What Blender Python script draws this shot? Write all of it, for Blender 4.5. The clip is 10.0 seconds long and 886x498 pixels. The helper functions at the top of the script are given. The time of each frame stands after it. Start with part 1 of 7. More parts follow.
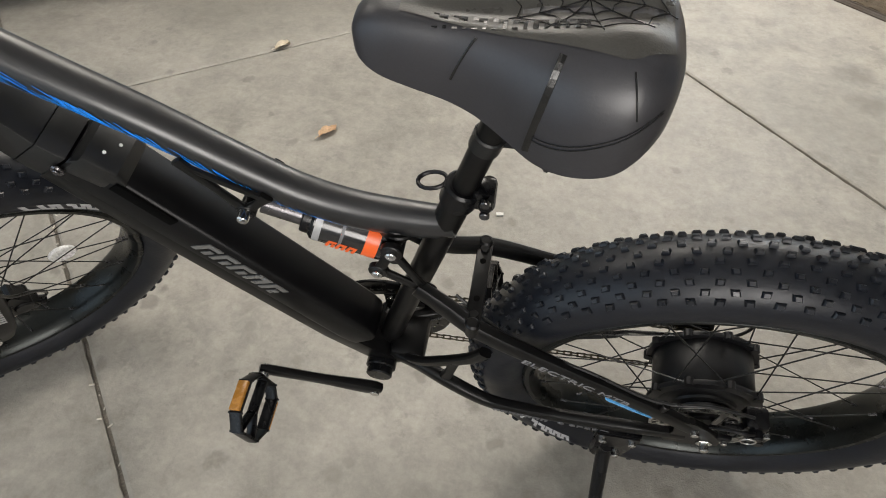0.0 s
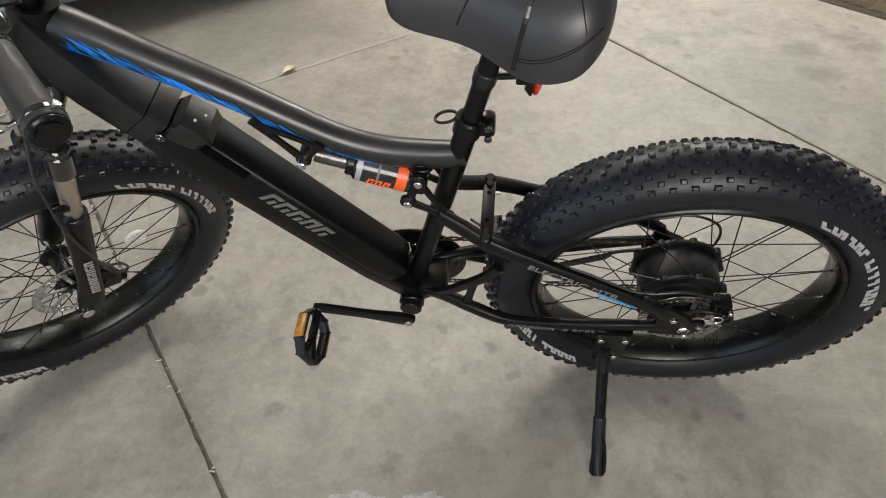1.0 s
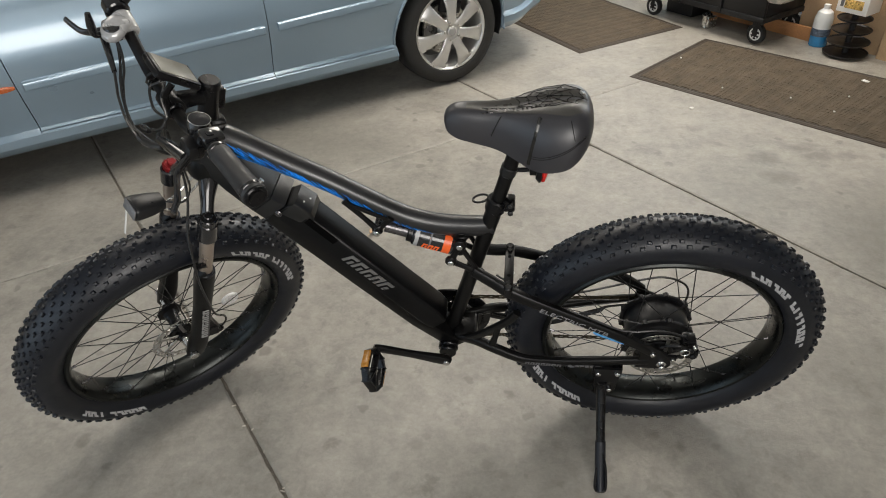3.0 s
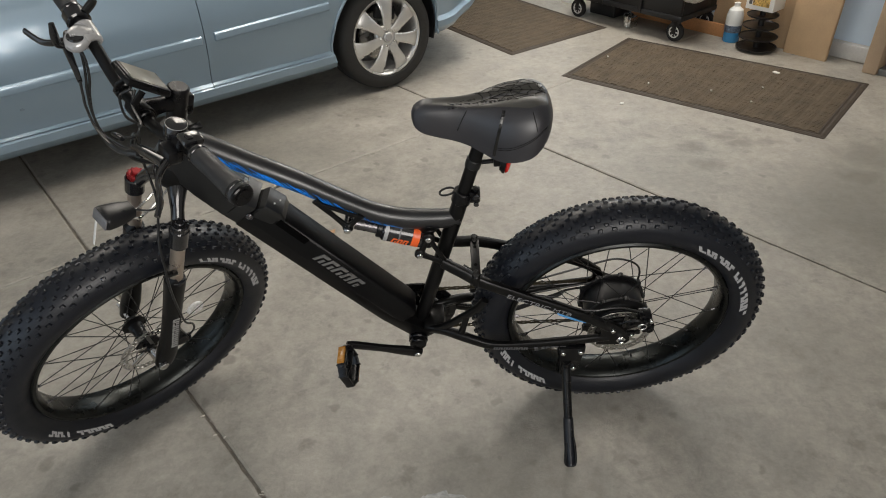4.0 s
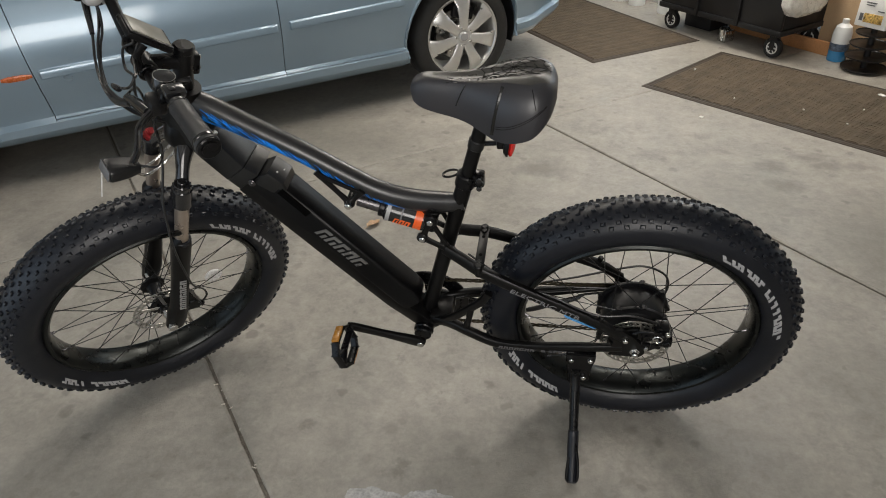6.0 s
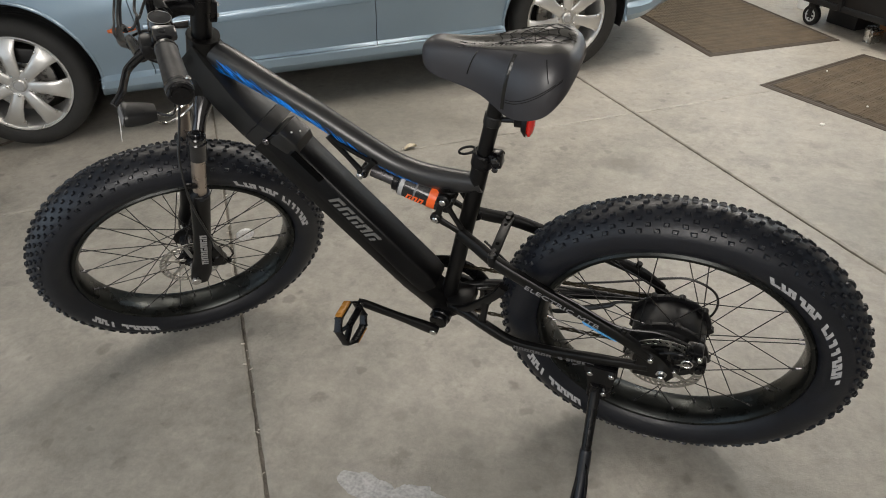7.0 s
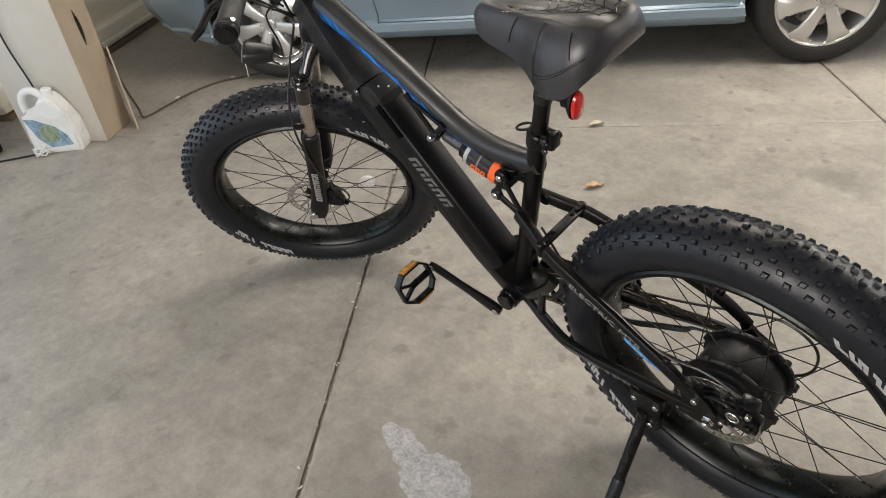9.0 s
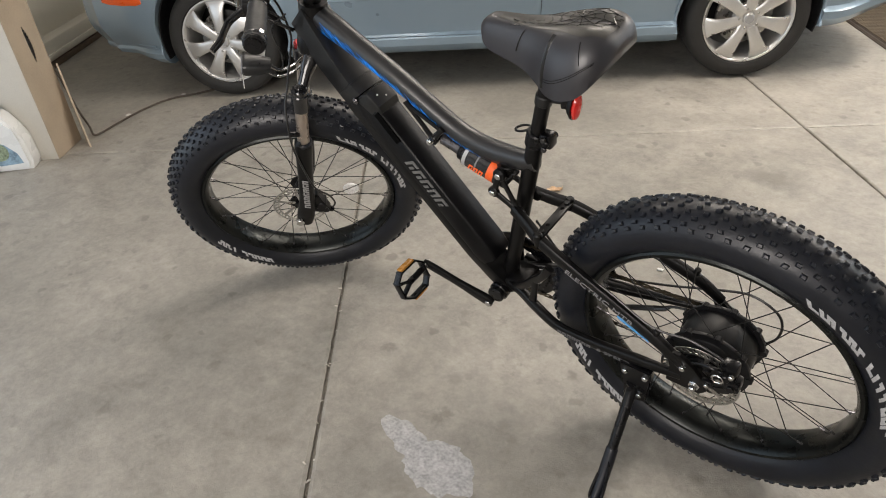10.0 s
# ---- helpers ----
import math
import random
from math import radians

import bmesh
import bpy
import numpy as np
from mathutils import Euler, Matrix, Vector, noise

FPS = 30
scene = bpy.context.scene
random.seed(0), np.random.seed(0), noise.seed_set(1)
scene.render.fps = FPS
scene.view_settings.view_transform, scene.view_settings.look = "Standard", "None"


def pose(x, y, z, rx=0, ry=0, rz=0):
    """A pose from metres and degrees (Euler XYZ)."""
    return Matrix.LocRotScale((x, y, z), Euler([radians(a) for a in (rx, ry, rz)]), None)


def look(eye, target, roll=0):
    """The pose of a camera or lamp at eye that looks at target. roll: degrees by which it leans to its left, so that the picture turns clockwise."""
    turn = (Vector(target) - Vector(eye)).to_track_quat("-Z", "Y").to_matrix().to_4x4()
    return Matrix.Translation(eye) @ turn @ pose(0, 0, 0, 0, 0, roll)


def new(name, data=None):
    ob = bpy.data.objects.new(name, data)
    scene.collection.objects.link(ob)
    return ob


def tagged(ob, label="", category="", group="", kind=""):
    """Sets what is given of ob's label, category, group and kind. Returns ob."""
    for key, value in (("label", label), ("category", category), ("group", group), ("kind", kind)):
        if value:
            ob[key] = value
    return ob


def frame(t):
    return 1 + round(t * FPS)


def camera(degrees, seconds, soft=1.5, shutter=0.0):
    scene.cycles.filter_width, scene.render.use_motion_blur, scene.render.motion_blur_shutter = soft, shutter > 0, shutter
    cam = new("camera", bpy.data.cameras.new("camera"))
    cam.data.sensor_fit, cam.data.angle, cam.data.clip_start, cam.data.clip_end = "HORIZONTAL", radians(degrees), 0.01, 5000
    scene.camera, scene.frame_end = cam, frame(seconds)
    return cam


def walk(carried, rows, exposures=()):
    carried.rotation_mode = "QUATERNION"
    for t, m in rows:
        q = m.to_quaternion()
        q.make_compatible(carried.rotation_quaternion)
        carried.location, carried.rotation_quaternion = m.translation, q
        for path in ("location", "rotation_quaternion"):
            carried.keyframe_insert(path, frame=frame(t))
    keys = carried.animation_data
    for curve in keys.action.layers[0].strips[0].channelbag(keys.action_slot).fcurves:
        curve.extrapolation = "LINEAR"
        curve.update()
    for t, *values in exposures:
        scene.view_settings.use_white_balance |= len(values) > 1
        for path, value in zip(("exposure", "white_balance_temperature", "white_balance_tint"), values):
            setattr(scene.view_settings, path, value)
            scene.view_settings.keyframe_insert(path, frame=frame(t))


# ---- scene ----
cam = camera(67.7, 10.0, soft=1.0)
PATH = [
    (0, (-0.299, -0.552, 1.301), (-0.58, 0.754, -0.188), 1.2),
    (0.5, (-0.22, -0.683, 1.313), (-0.675, 0.636, -0.12), -2.3),
    (1, (-0.275, -0.832, 1.36), (-0.565, 0.546, -0.061), -3.8),
    (1.5, (-0.283, -0.956, 1.393), (-0.378, 0.495, 0.02), -0.9),
    (2, (-0.215, -1.046, 1.478), (-0.479, 0.414, 0.136), -2.6),
    (2.5, (-0.156, -1.119, 1.522), (-0.678, 0.369, 0.293), -8.7),
    (2.7, (-0.2, -1.162, 1.535), (-0.658, 0.383, 0.349), -6.2),
    (3.8, (-0.332, -1.274, 1.548), (-0.48, 0.35, 0.39), -3.8),
    (4, (-0.338, -1.286, 1.553), (-0.475, 0.335, 0.39), -3.1),
    (4.5, (-0.336, -1.292, 1.549), (-0.449, 0.337, 0.393), -2.0),
    (5, (-0.295, -1.299, 1.54), (-0.434, 0.346, 0.41), -1.9),
    (5.5, (-0.221, -1.282, 1.494), (-0.378, 0.353, 0.352), -2.5),
    (6, (-0.14, -1.245, 1.456), (-0.551, 0.362, 0.338), -3.2),
    (6.2, (-0.102, -1.227, 1.434), (-0.588, 0.358, 0.316), -2.4),
    (7.3, (0.063, -1.016, 1.366), (-0.694, 0.429, 0.209), -3.5),
    (7.5, (0.074, -0.966, 1.364), (-0.68, 0.457, 0.179), -3.5),
    (8, (0.15, -0.891, 1.343), (-0.751, 0.414, 0.124), -5.1),
    (8.5, (0.291, -0.83, 1.315), (-0.906, 0.265, 0.146), -3.7),
    (9, (0.335, -0.819, 1.325), (-0.956, 0.178, 0.168), -6.6),
    (9.5, (0.311, -0.933, 1.355), (-0.916, 0.165, 0.22), -5.5),
    (10, (0.313, -1.008, 1.357), (-0.853, 0.161, 0.229), -4.3),
]
EXPOSURES = [(0.0, 0.19, 6470, 11.5), (1.0, 0.17, 6490, 12), (2.0, 0.14, 6490, 11.5), (3.0, -0.1, 6450, 11), (4.5, -0.3, 6510, 11.5), (5.5, -0.36, 6510, 11.5), (6.0, -0.31, 6490, 11.5), (7.5, 0.02, 6570, 12), (8.5, 0.2, 6640, 13), (10.0, 0.24, 6640, 14)]
walk(cam, [(t, look(eye, target, roll)) for t, eye, target, roll in PATH], EXPOSURES)


# ---------------------------------------------------------------- world and lights
G = 42.0                      # the garage's long axis, degrees from x
GX = Vector((math.cos(radians(G)), math.sin(radians(G)), 0))
GY = Vector((-GX.y, GX.x, 0))


def gp(a, b, z=0.0):
    """A place from the garage's own axes: a along the car, b across it."""
    return GX * a + GY * b + Vector((0, 0, z))


world = bpy.data.worlds.new("world")
scene.world = world
world.use_nodes = True
wn = world.node_tree.nodes
sky = wn.new("ShaderNodeTexSky")
sky.sky_type, sky.sun_disc = "NISHITA", False
sky.sun_elevation, sky.sun_rotation = radians(50), radians(200)
world.node_tree.links.new(sky.outputs[0], wn["Background"].inputs[0])
wn["Background"].inputs[1].default_value = 0.06


def area(name, place, target, sx, sy, watts, colour):
    d = bpy.data.lights.new(name, "AREA")
    d.shape, d.size, d.size_y, d.energy, d.color = "RECTANGLE", sx, sy, watts, colour
    ob = new(name, d)
    ob.matrix_world = look(place, target)
    return ob


# unseen sources: assumed bay and window daylight, ceiling lights placed to balance brightness
# unseen opening, assumed; stands in for bluish light from the left
area("assumed_bay_daylight", gp(-3.36, 0.15, 1.10), gp(0.4, 0.15, 1.6), 3.0, 2.0, 20, (0.74, 0.89, 1.0))
# no window is known here; added as fill from the near side
area("added_window_fill", gp(-1.5, -1.98, 1.60), gp(-1.5, 2.0, 0.9), 1.65, 1.1, 54, (1.0, 0.955, 0.885))
# one lamp is inferred near the mats; the rest are added fill
LAMPS = [(2.50, 2.60, 56), (2.95, 1.50, 27), (0.5, 2.1, 22), (-1.0, 2.1, 9)]
for a, b, watts in LAMPS:
    area("unseen_ceiling_glow", gp(a, b, 2.44), gp(a, b, 0), 0.60, 1.3, watts, (1.0, 0.930, 0.82))


# ---------------------------------------------------------------- materials
def pbr(name, base, rough=0.5, metal=0.0, var=0.15, scale=12.0, fine=150.0, bump=0.0, rvar=0.12, coat=0.0, spec=0.5, emit=None):
    m = bpy.data.materials.new(name)
    m.use_nodes = True
    nt = m.node_tree
    b = nt.nodes["Principled BSDF"]
    co = nt.nodes.new("ShaderNodeTexCoord")
    n1 = nt.nodes.new("ShaderNodeTexNoise")
    n1.inputs["Scale"].default_value, n1.inputs["Detail"].default_value = scale, 5
    n2 = nt.nodes.new("ShaderNodeTexNoise")
    n2.inputs["Scale"].default_value, n2.inputs["Detail"].default_value = fine, 3
    for n in (n1, n2):
        nt.links.new(co.outputs["Object"], n.inputs["Vector"])
    add = nt.nodes.new("ShaderNodeMath")
    add.operation = "ADD"
    nt.links.new(n1.outputs[0], add.inputs[0])
    nt.links.new(n2.outputs[0], add.inputs[1])
    ramp = nt.nodes.new("ShaderNodeMapRange")
    ramp.inputs["From Min"].default_value, ramp.inputs["From Max"].default_value = 0.65, 1.35
    nt.links.new(add.outputs[0], ramp.inputs["Value"])
    mix = nt.nodes.new("ShaderNodeMix")
    mix.data_type = "RGBA"
    mix.inputs["A"].default_value = (*[c * (1 - var) for c in base], 1)
    mix.inputs["B"].default_value = (*[min(1, c * (1 + var)) for c in base], 1)
    nt.links.new(ramp.outputs[0], mix.inputs["Factor"])
    nt.links.new(mix.outputs["Result"], b.inputs["Base Color"])
    rr = nt.nodes.new("ShaderNodeMapRange")
    rr.inputs["To Min"].default_value, rr.inputs["To Max"].default_value = max(0.02, rough - rvar), min(1, rough + rvar)
    nt.links.new(n1.outputs[0], rr.inputs["Value"])
    rr.inputs["From Min"].default_value, rr.inputs["From Max"].default_value = 0.3, 0.7
    nt.links.new(rr.outputs[0], b.inputs["Roughness"])
    b.inputs["Metallic"].default_value = metal
    b.inputs["Specular IOR Level"].default_value = spec
    b.inputs["Coat Weight"].default_value = coat
    b.inputs["Coat Roughness"].default_value = 0.08
    if bump:
        bp = nt.nodes.new("ShaderNodeBump")
        bp.inputs["Strength"].default_value, bp.inputs["Distance"].default_value = 1.0, bump
        nt.links.new(n2.outputs[0], bp.inputs["Height"])
        nt.links.new(bp.outputs[0], b.inputs["Normal"])
    if emit:
        b.inputs["Emission Color"].default_value, b.inputs["Emission Strength"].default_value = (*emit[0], 1), emit[1]
    return m


def concrete(name, spots, drips):
    """Power-trowelled garage concrete: cloudy tone, pores, dark stains and darker patches (x, y, rx, ry, depth) and
    small dried drips (x, y, r, depth).
    """
    m = bpy.data.materials.new(name)
    m.use_nodes = True
    nt = m.node_tree
    N, Lk = nt.nodes.new, nt.links.new
    b = nt.nodes["Principled BSDF"]
    co = N("ShaderNodeTexCoord")

    def tex(scale, detail, rough=0.55, dist=0.0):
        t = N("ShaderNodeTexNoise")
        t.inputs["Scale"].default_value, t.inputs["Detail"].default_value = scale, detail
        t.inputs["Roughness"].default_value, t.inputs["Distortion"].default_value = rough, dist
        Lk(co.outputs["Object"], t.inputs["Vector"])
        return t

    def math_(op, a, c):
        t = N("ShaderNodeMath")
        t.operation = op
        for k, v in enumerate((a, c)):
            if isinstance(v, (int, float)):
                t.inputs[k].default_value = v
            else:
                Lk(v, t.inputs[k])
        return t.outputs[0]

    def span(v, lo, hi, a=0.0, c=1.0):
        t = N("ShaderNodeMapRange")
        t.inputs["From Min"].default_value, t.inputs["From Max"].default_value = lo, hi
        t.inputs["To Min"].default_value, t.inputs["To Max"].default_value = a, c
        Lk(v, t.inputs["Value"])
        return t.outputs[0]

    cloud, mid, speck, pore = tex(1.3, 6, 0.6, 0.6), tex(7, 6, 0.65), tex(90, 4, 0.7), tex(320, 2)
    patch = tex(26, 5, 0.7, 0.3)
    tone = math_("ADD", math_("MULTIPLY", span(cloud.outputs[0], 0.32, 0.68), 0.32), math_("MULTIPLY", span(mid.outputs[0], 0.34, 0.66), 0.32))
    tone = math_("ADD", tone, math_("MULTIPLY", span(patch.outputs[0], 0.36, 0.64), 0.24))
    tone = math_("ADD", tone, math_("MULTIPLY", span(speck.outputs[0], 0.36, 0.64), 0.12))
    mix = N("ShaderNodeMix")
    mix.data_type = "RGBA"
    mix.inputs["A"].default_value, mix.inputs["B"].default_value = (0.186, 0.174, 0.151, 1), (0.455, 0.427, 0.374, 1)
    Lk(tone, mix.inputs["Factor"])
    # soft round droplets scattered about
    drops = N("ShaderNodeTexVoronoi")
    drops.voronoi_dimensions = "2D"
    drops.inputs["Scale"].default_value = 7.0
    wob = tex(22, 3)
    vm = N("ShaderNodeVectorMath")
    vm.operation = "MULTIPLY_ADD"
    Lk(wob.outputs["Color"], vm.inputs[0])
    vm.inputs[1].default_value = (0.05, 0.05, 0.0)
    Lk(co.outputs["Object"], vm.inputs[2])
    Lk(vm.outputs[0], drops.inputs["Vector"])
    sepc = N("ShaderNodeSeparateColor")
    Lk(drops.outputs["Color"], sepc.inputs[0])
    size = span(sepc.outputs[1], 0.0, 1.0, 0.02, -0.07)
    drop = math_("MULTIPLY", span(math_("ADD", drops.outputs["Distance"], size), 0.05, 0.12, 1, 0), math_("GREATER_THAN", sepc.outputs[0], 0.45))
    stain_and_tone = math_("MULTIPLY", math_("MULTIPLY", drop, span(tex(1.6, 2).outputs[0], 0.42, 0.56)), 0.50)
    # cloudy grime, thick in some places and absent in others
    grime = math_("MULTIPLY", span(tex(6.5, 7, 0.72, 0.4).outputs[0], 0.50, 0.68), span(tex(0.9, 3).outputs[0], 0.40, 0.62))
    stain_and_tone = math_("MAXIMUM", stain_and_tone, math_("MULTIPLY", grime, 0.58))
    film = math_("MULTIPLY", span(tex(16, 6, 0.75).outputs[0], 0.53, 0.66), span(tex(2.3, 3).outputs[0], 0.42, 0.60))
    stain_and_tone = math_("MAXIMUM", stain_and_tone, math_("MULTIPLY", film, 0.42))
    sep = N("ShaderNodeSeparateXYZ")
    wob2 = tex(5, 5, 0.7)
    vm2 = N("ShaderNodeVectorMath")
    vm2.operation = "MULTIPLY_ADD"
    Lk(wob2.outputs["Color"], vm2.inputs[0])
    vm2.inputs[1].default_value = (0.28, 0.28, 0.0)
    Lk(co.outputs["Object"], vm2.inputs[2])
    Lk(vm2.outputs[0], sep.inputs[0])
    for x, y, rx, ry, depth in spots:
        dx = math_("DIVIDE", math_("SUBTRACT", sep.outputs[0], x + 0.14), rx)
        dy = math_("DIVIDE", math_("SUBTRACT", sep.outputs[1], y + 0.14), ry)
        d = math_("SQRT", math_("ADD", math_("MULTIPLY", dx, dx), math_("MULTIPLY", dy, dy)), 0)
        stain_and_tone = math_("MAXIMUM", stain_and_tone, math_("MULTIPLY", span(d, 0.30, 1.10, 1, 0), depth))
    sep3, wob3, vm3 = N("ShaderNodeSeparateXYZ"), tex(24, 3, 0.6), N("ShaderNodeVectorMath")
    vm3.operation = "MULTIPLY_ADD"
    Lk(wob3.outputs["Color"], vm3.inputs[0])
    vm3.inputs[1].default_value = (0.024, 0.024, 0.0)
    Lk(co.outputs["Object"], vm3.inputs[2])
    Lk(vm3.outputs[0], sep3.inputs[0])
    for x, y, r, depth in drips:
        dx = math_("SUBTRACT", sep3.outputs[0], x + 0.012)
        dy = math_("SUBTRACT", sep3.outputs[1], y + 0.012)
        d = math_("DIVIDE", math_("SQRT", math_("ADD", math_("MULTIPLY", dx, dx), math_("MULTIPLY", dy, dy)), 0), r)
        stain_and_tone = math_("MAXIMUM", stain_and_tone, math_("MULTIPLY", span(d, 0.45, 1.25, 1, 0), depth))
    dark = N("ShaderNodeMix")
    dark.data_type = "RGBA"
    dark.inputs["B"].default_value = (0.130, 0.124, 0.106, 1)
    Lk(mix.outputs["Result"], dark.inputs["A"])
    Lk(stain_and_tone, dark.inputs["Factor"])
    Lk(dark.outputs["Result"], b.inputs["Base Color"])
    Lk(span(mid.outputs[0], 0.3, 0.7, 0.35, 0.56), b.inputs["Roughness"])
    bp = N("ShaderNodeBump")
    bp.inputs["Distance"].default_value = 0.0012
    Lk(math_("ADD", speck.outputs[0], math_("MULTIPLY", pore.outputs[0], 0.5)), bp.inputs["Height"])
    Lk(bp.outputs[0], b.inputs["Normal"])
    return m


# frame paint made lighter and bluer to carry the top tube's highlight
M_TOPSHEEN = pbr("top_tube_sheen_paint", (0.0050, 0.0052, 0.0066), 0.36, 0, 0.2, 30, 400, 0.00003, 0.05, spec=0.85)
M_TUBE = pbr("black_frame_paint", (0.0026, 0.0025, 0.0026), 0.36, 0, 0.2, 30, 400, 0.00003, 0.06, spec=0.27)
M_MATTE = pbr("matte_black", (0.003, 0.003, 0.0036), 0.30, 0, 0.2, 30, 300, 0.00005, spec=0.28)
M_BATT = pbr("black_anodised_case", (0.0022, 0.0022, 0.0026), 0.36, 0, 0.2, 25, 500, 0.00005, 0.06, spec=0.2)
M_COVER = pbr("dark_grey_plastic", (0.0075, 0.0078, 0.0080), 0.36, 0, 0.15, 30, 700, 0.0001, 0.06, spec=0.45)
M_RUBBER = pbr("tyre_rubber", (0.0036, 0.0050, 0.0092), 0.40, 0, 0.3, 25, 180, 0.0003, 0.08, spec=0.46)
M_KNOB = pbr("tread_rubber", (0.0068, 0.0084, 0.0126), 0.36, 0, 0.35, 30, 200, 0.0003, spec=0.46)
# near-black for shade inside holes that are not cut
M_HOLESHADE = pbr("hole_shade_black", (0.001, 0.001, 0.001), 0.8, spec=0.05)
M_RIM = pbr("black_rim", (0.026, 0.028, 0.027), 0.30, 0.9, 0.2, 20, 300, 0, 0.08)
M_MOTOR = pbr("motor_case", (0.007, 0.007, 0.008), 0.42, 0.2, 0.25, 30, 300, 0.0001)
M_STEEL = pbr("bright_steel", (0.62, 0.62, 0.61), 0.22, 1.0, 0.1, 60, 400)
M_SHAFT = pbr("dark_shock_shaft", (0.13, 0.125, 0.13), 0.28, 0.9, 0.1, 60, 400)
M_DISC = pbr("brushed_disc_steel", (0.48, 0.47, 0.45), 0.32, 1.0, 0.15, 60, 500)
M_STANCH = pbr("stanchion_metal", (0.42, 0.355, 0.30), 0.34, 0.8, 0.06, 40, 300)
M_CHAIN = pbr("oiled_chain", (0.10, 0.085, 0.06), 0.38, 0.9, 0.3, 60, 300)
M_SPOKE = pbr("black_spoke", (0.02, 0.02, 0.02), 0.35, 0.5, 0.1)
M_SADDLE = pbr("saddle_vinyl", (0.0200, 0.0195, 0.0235), 0.42, 0, 0.15, 20, 420, 0.00015, 0.05, spec=0.72)
M_SADTOP = pbr("saddle_gloss_print", (0.008, 0.008, 0.008), 0.22, 0, 0.2, 30, 300, 0)
M_SADPRINT = pbr("saddle_dull_panel", (0.046, 0.044, 0.039), 0.38, 0, 0.15, 30, 500, 0.0002)
M_GRIP = pbr("grip_rubber", (0.020, 0.020, 0.021), 0.45, 0, 0.2, 40, 500, 0.0003)
M_RED = pbr("red_reflector", (0.55, 0.02, 0.015), 0.18, 0, 0.15, 80, 300, 0, coat=0.6)
M_REDCAP = pbr("red_anodised", (0.24, 0.012, 0.014), 0.34, 0.6, 0.1)
M_AMBER = pbr("amber_reflector", (0.52, 0.11, 0.02), 0.28, 0, 0.3, 90, 300, 0.0003, coat=0.3)
M_BLUE = pbr("blue_decal", (0.008, 0.24, 0.86), 0.3, 0, 0.2, 60, 300)
M_SILV = pbr("silver_decal", (0.38, 0.38, 0.38), 0.4, 0.3, 0.1)
M_BATTMARK = pbr("dull_silver_print", (0.21, 0.21, 0.205), 0.36, 0.5, 0.1)
M_PALEBLUE = pbr("pale_blue_decal", (0.11, 0.36, 0.70), 0.3, 0, 0.35, 90, 300)
M_PEDREF = pbr("dull_amber_reflector", (0.42, 0.19, 0.035), 0.24, 0, 0.2, 90, 300, 0.0003, coat=0.4)
M_STAYPRINT = pbr("stay_print", (0.26, 0.26, 0.27), 0.4, 0.2, 0.15, 90, 400)
M_SILVDK = pbr("grey_decal", (0.14, 0.14, 0.145), 0.4, 0.2, 0.1)
M_TYLET = pbr("tyre_print", (0.38, 0.38, 0.385), 0.6, 0, 0.25, 90, 400)
M_ORANGE = pbr("orange_decal", (0.82, 0.12, 0.02), 0.35, 0, 0.1)
M_SHOCK = pbr("shock_gloss_black", (0.010, 0.010, 0.011), 0.15, 0, 0.1, coat=0.5)
M_CABLE = pbr("black_cable", (0.012, 0.012, 0.012), 0.32, 0, 0.1)
M_SHIFT = pbr("silver_plastic", (0.44, 0.44, 0.44), 0.28, 0.3, 0.08)
M_SCREEN = pbr("display_glass", (0.19, 0.185, 0.15), 0.42, 0, 0.08, coat=0.12)
M_CLEAR = pbr("clear_reflector", (0.72, 0.72, 0.70), 0.2, 0, 0.1, coat=0.4)
M_CAR = pbr("blue_grey_car_paint", (0.245, 0.335, 0.415), 0.30, 0.35, 0.04, 3, 900, 0, 0.03, coat=1.0)
M_CARBLACK = pbr("car_black_trim", (0.010, 0.010, 0.011), 0.55, 0, 0.2)
M_CARGLASS = pbr("tinted_car_glass", (0.012, 0.015, 0.016), 0.04, 0, 0.05, coat=1.0)
M_ALLOY = pbr("silver_alloy", (0.66, 0.655, 0.64), 0.32, 0.75, 0.06, 30, 300, 0, 0.05)
M_DUSTY = pbr("dusty_tyre", (0.020, 0.0195, 0.0185), 0.7, 0, 0.35, 20, 200, 0.0004)
M_MAT = pbr("brown_ribbed_mat", (0.098, 0.078, 0.056), 0.92, 0, 0.40, 9, 240, 0.0012, spec=0.18)
M_MATEDGE = pbr("dark_mat_border", (0.046, 0.034, 0.024), 0.75, 0, 0.25, 9, 300, 0.0004)
M_CARD = pbr("brown_cardboard", (0.50, 0.35, 0.21), 0.75, 0, 0.14, 8, 200, 0.0003)
M_CARDW = pbr("white_cardboard", (0.56, 0.535, 0.475), 0.6, 0, 0.08, 6, 200, 0.0002)
M_CARDIN = pbr("inner_cardboard", (0.44, 0.33, 0.23), 0.7, 0, 0.12, 8, 200, 0.0003)
M_CARDSIDE = pbr("greyed_cardboard", (0.40, 0.325, 0.24), 0.7, 0, 0.14, 8, 200, 0.0003)
M_WOOD = pbr("orange_wood", (0.46, 0.22, 0.09), 0.55, 0, 0.25, 10, 120, 0.0003)
M_BOTTLE = pbr("milky_plastic", (0.74, 0.75, 0.74), 0.3, 0, 0.06, 10, 200)
M_BAG = pbr("thin_white_plastic", (0.72, 0.70, 0.64), 0.30, 0, 0.12, 30, 120, 0.002)
M_LABEL = pbr("bottle_label_blue", (0.22, 0.33, 0.42), 0.35, 0, 0.5, 22, 120)
M_LABELG = pbr("bottle_label_green", (0.24, 0.30, 0.20), 0.35, 0, 0.6, 60, 160)
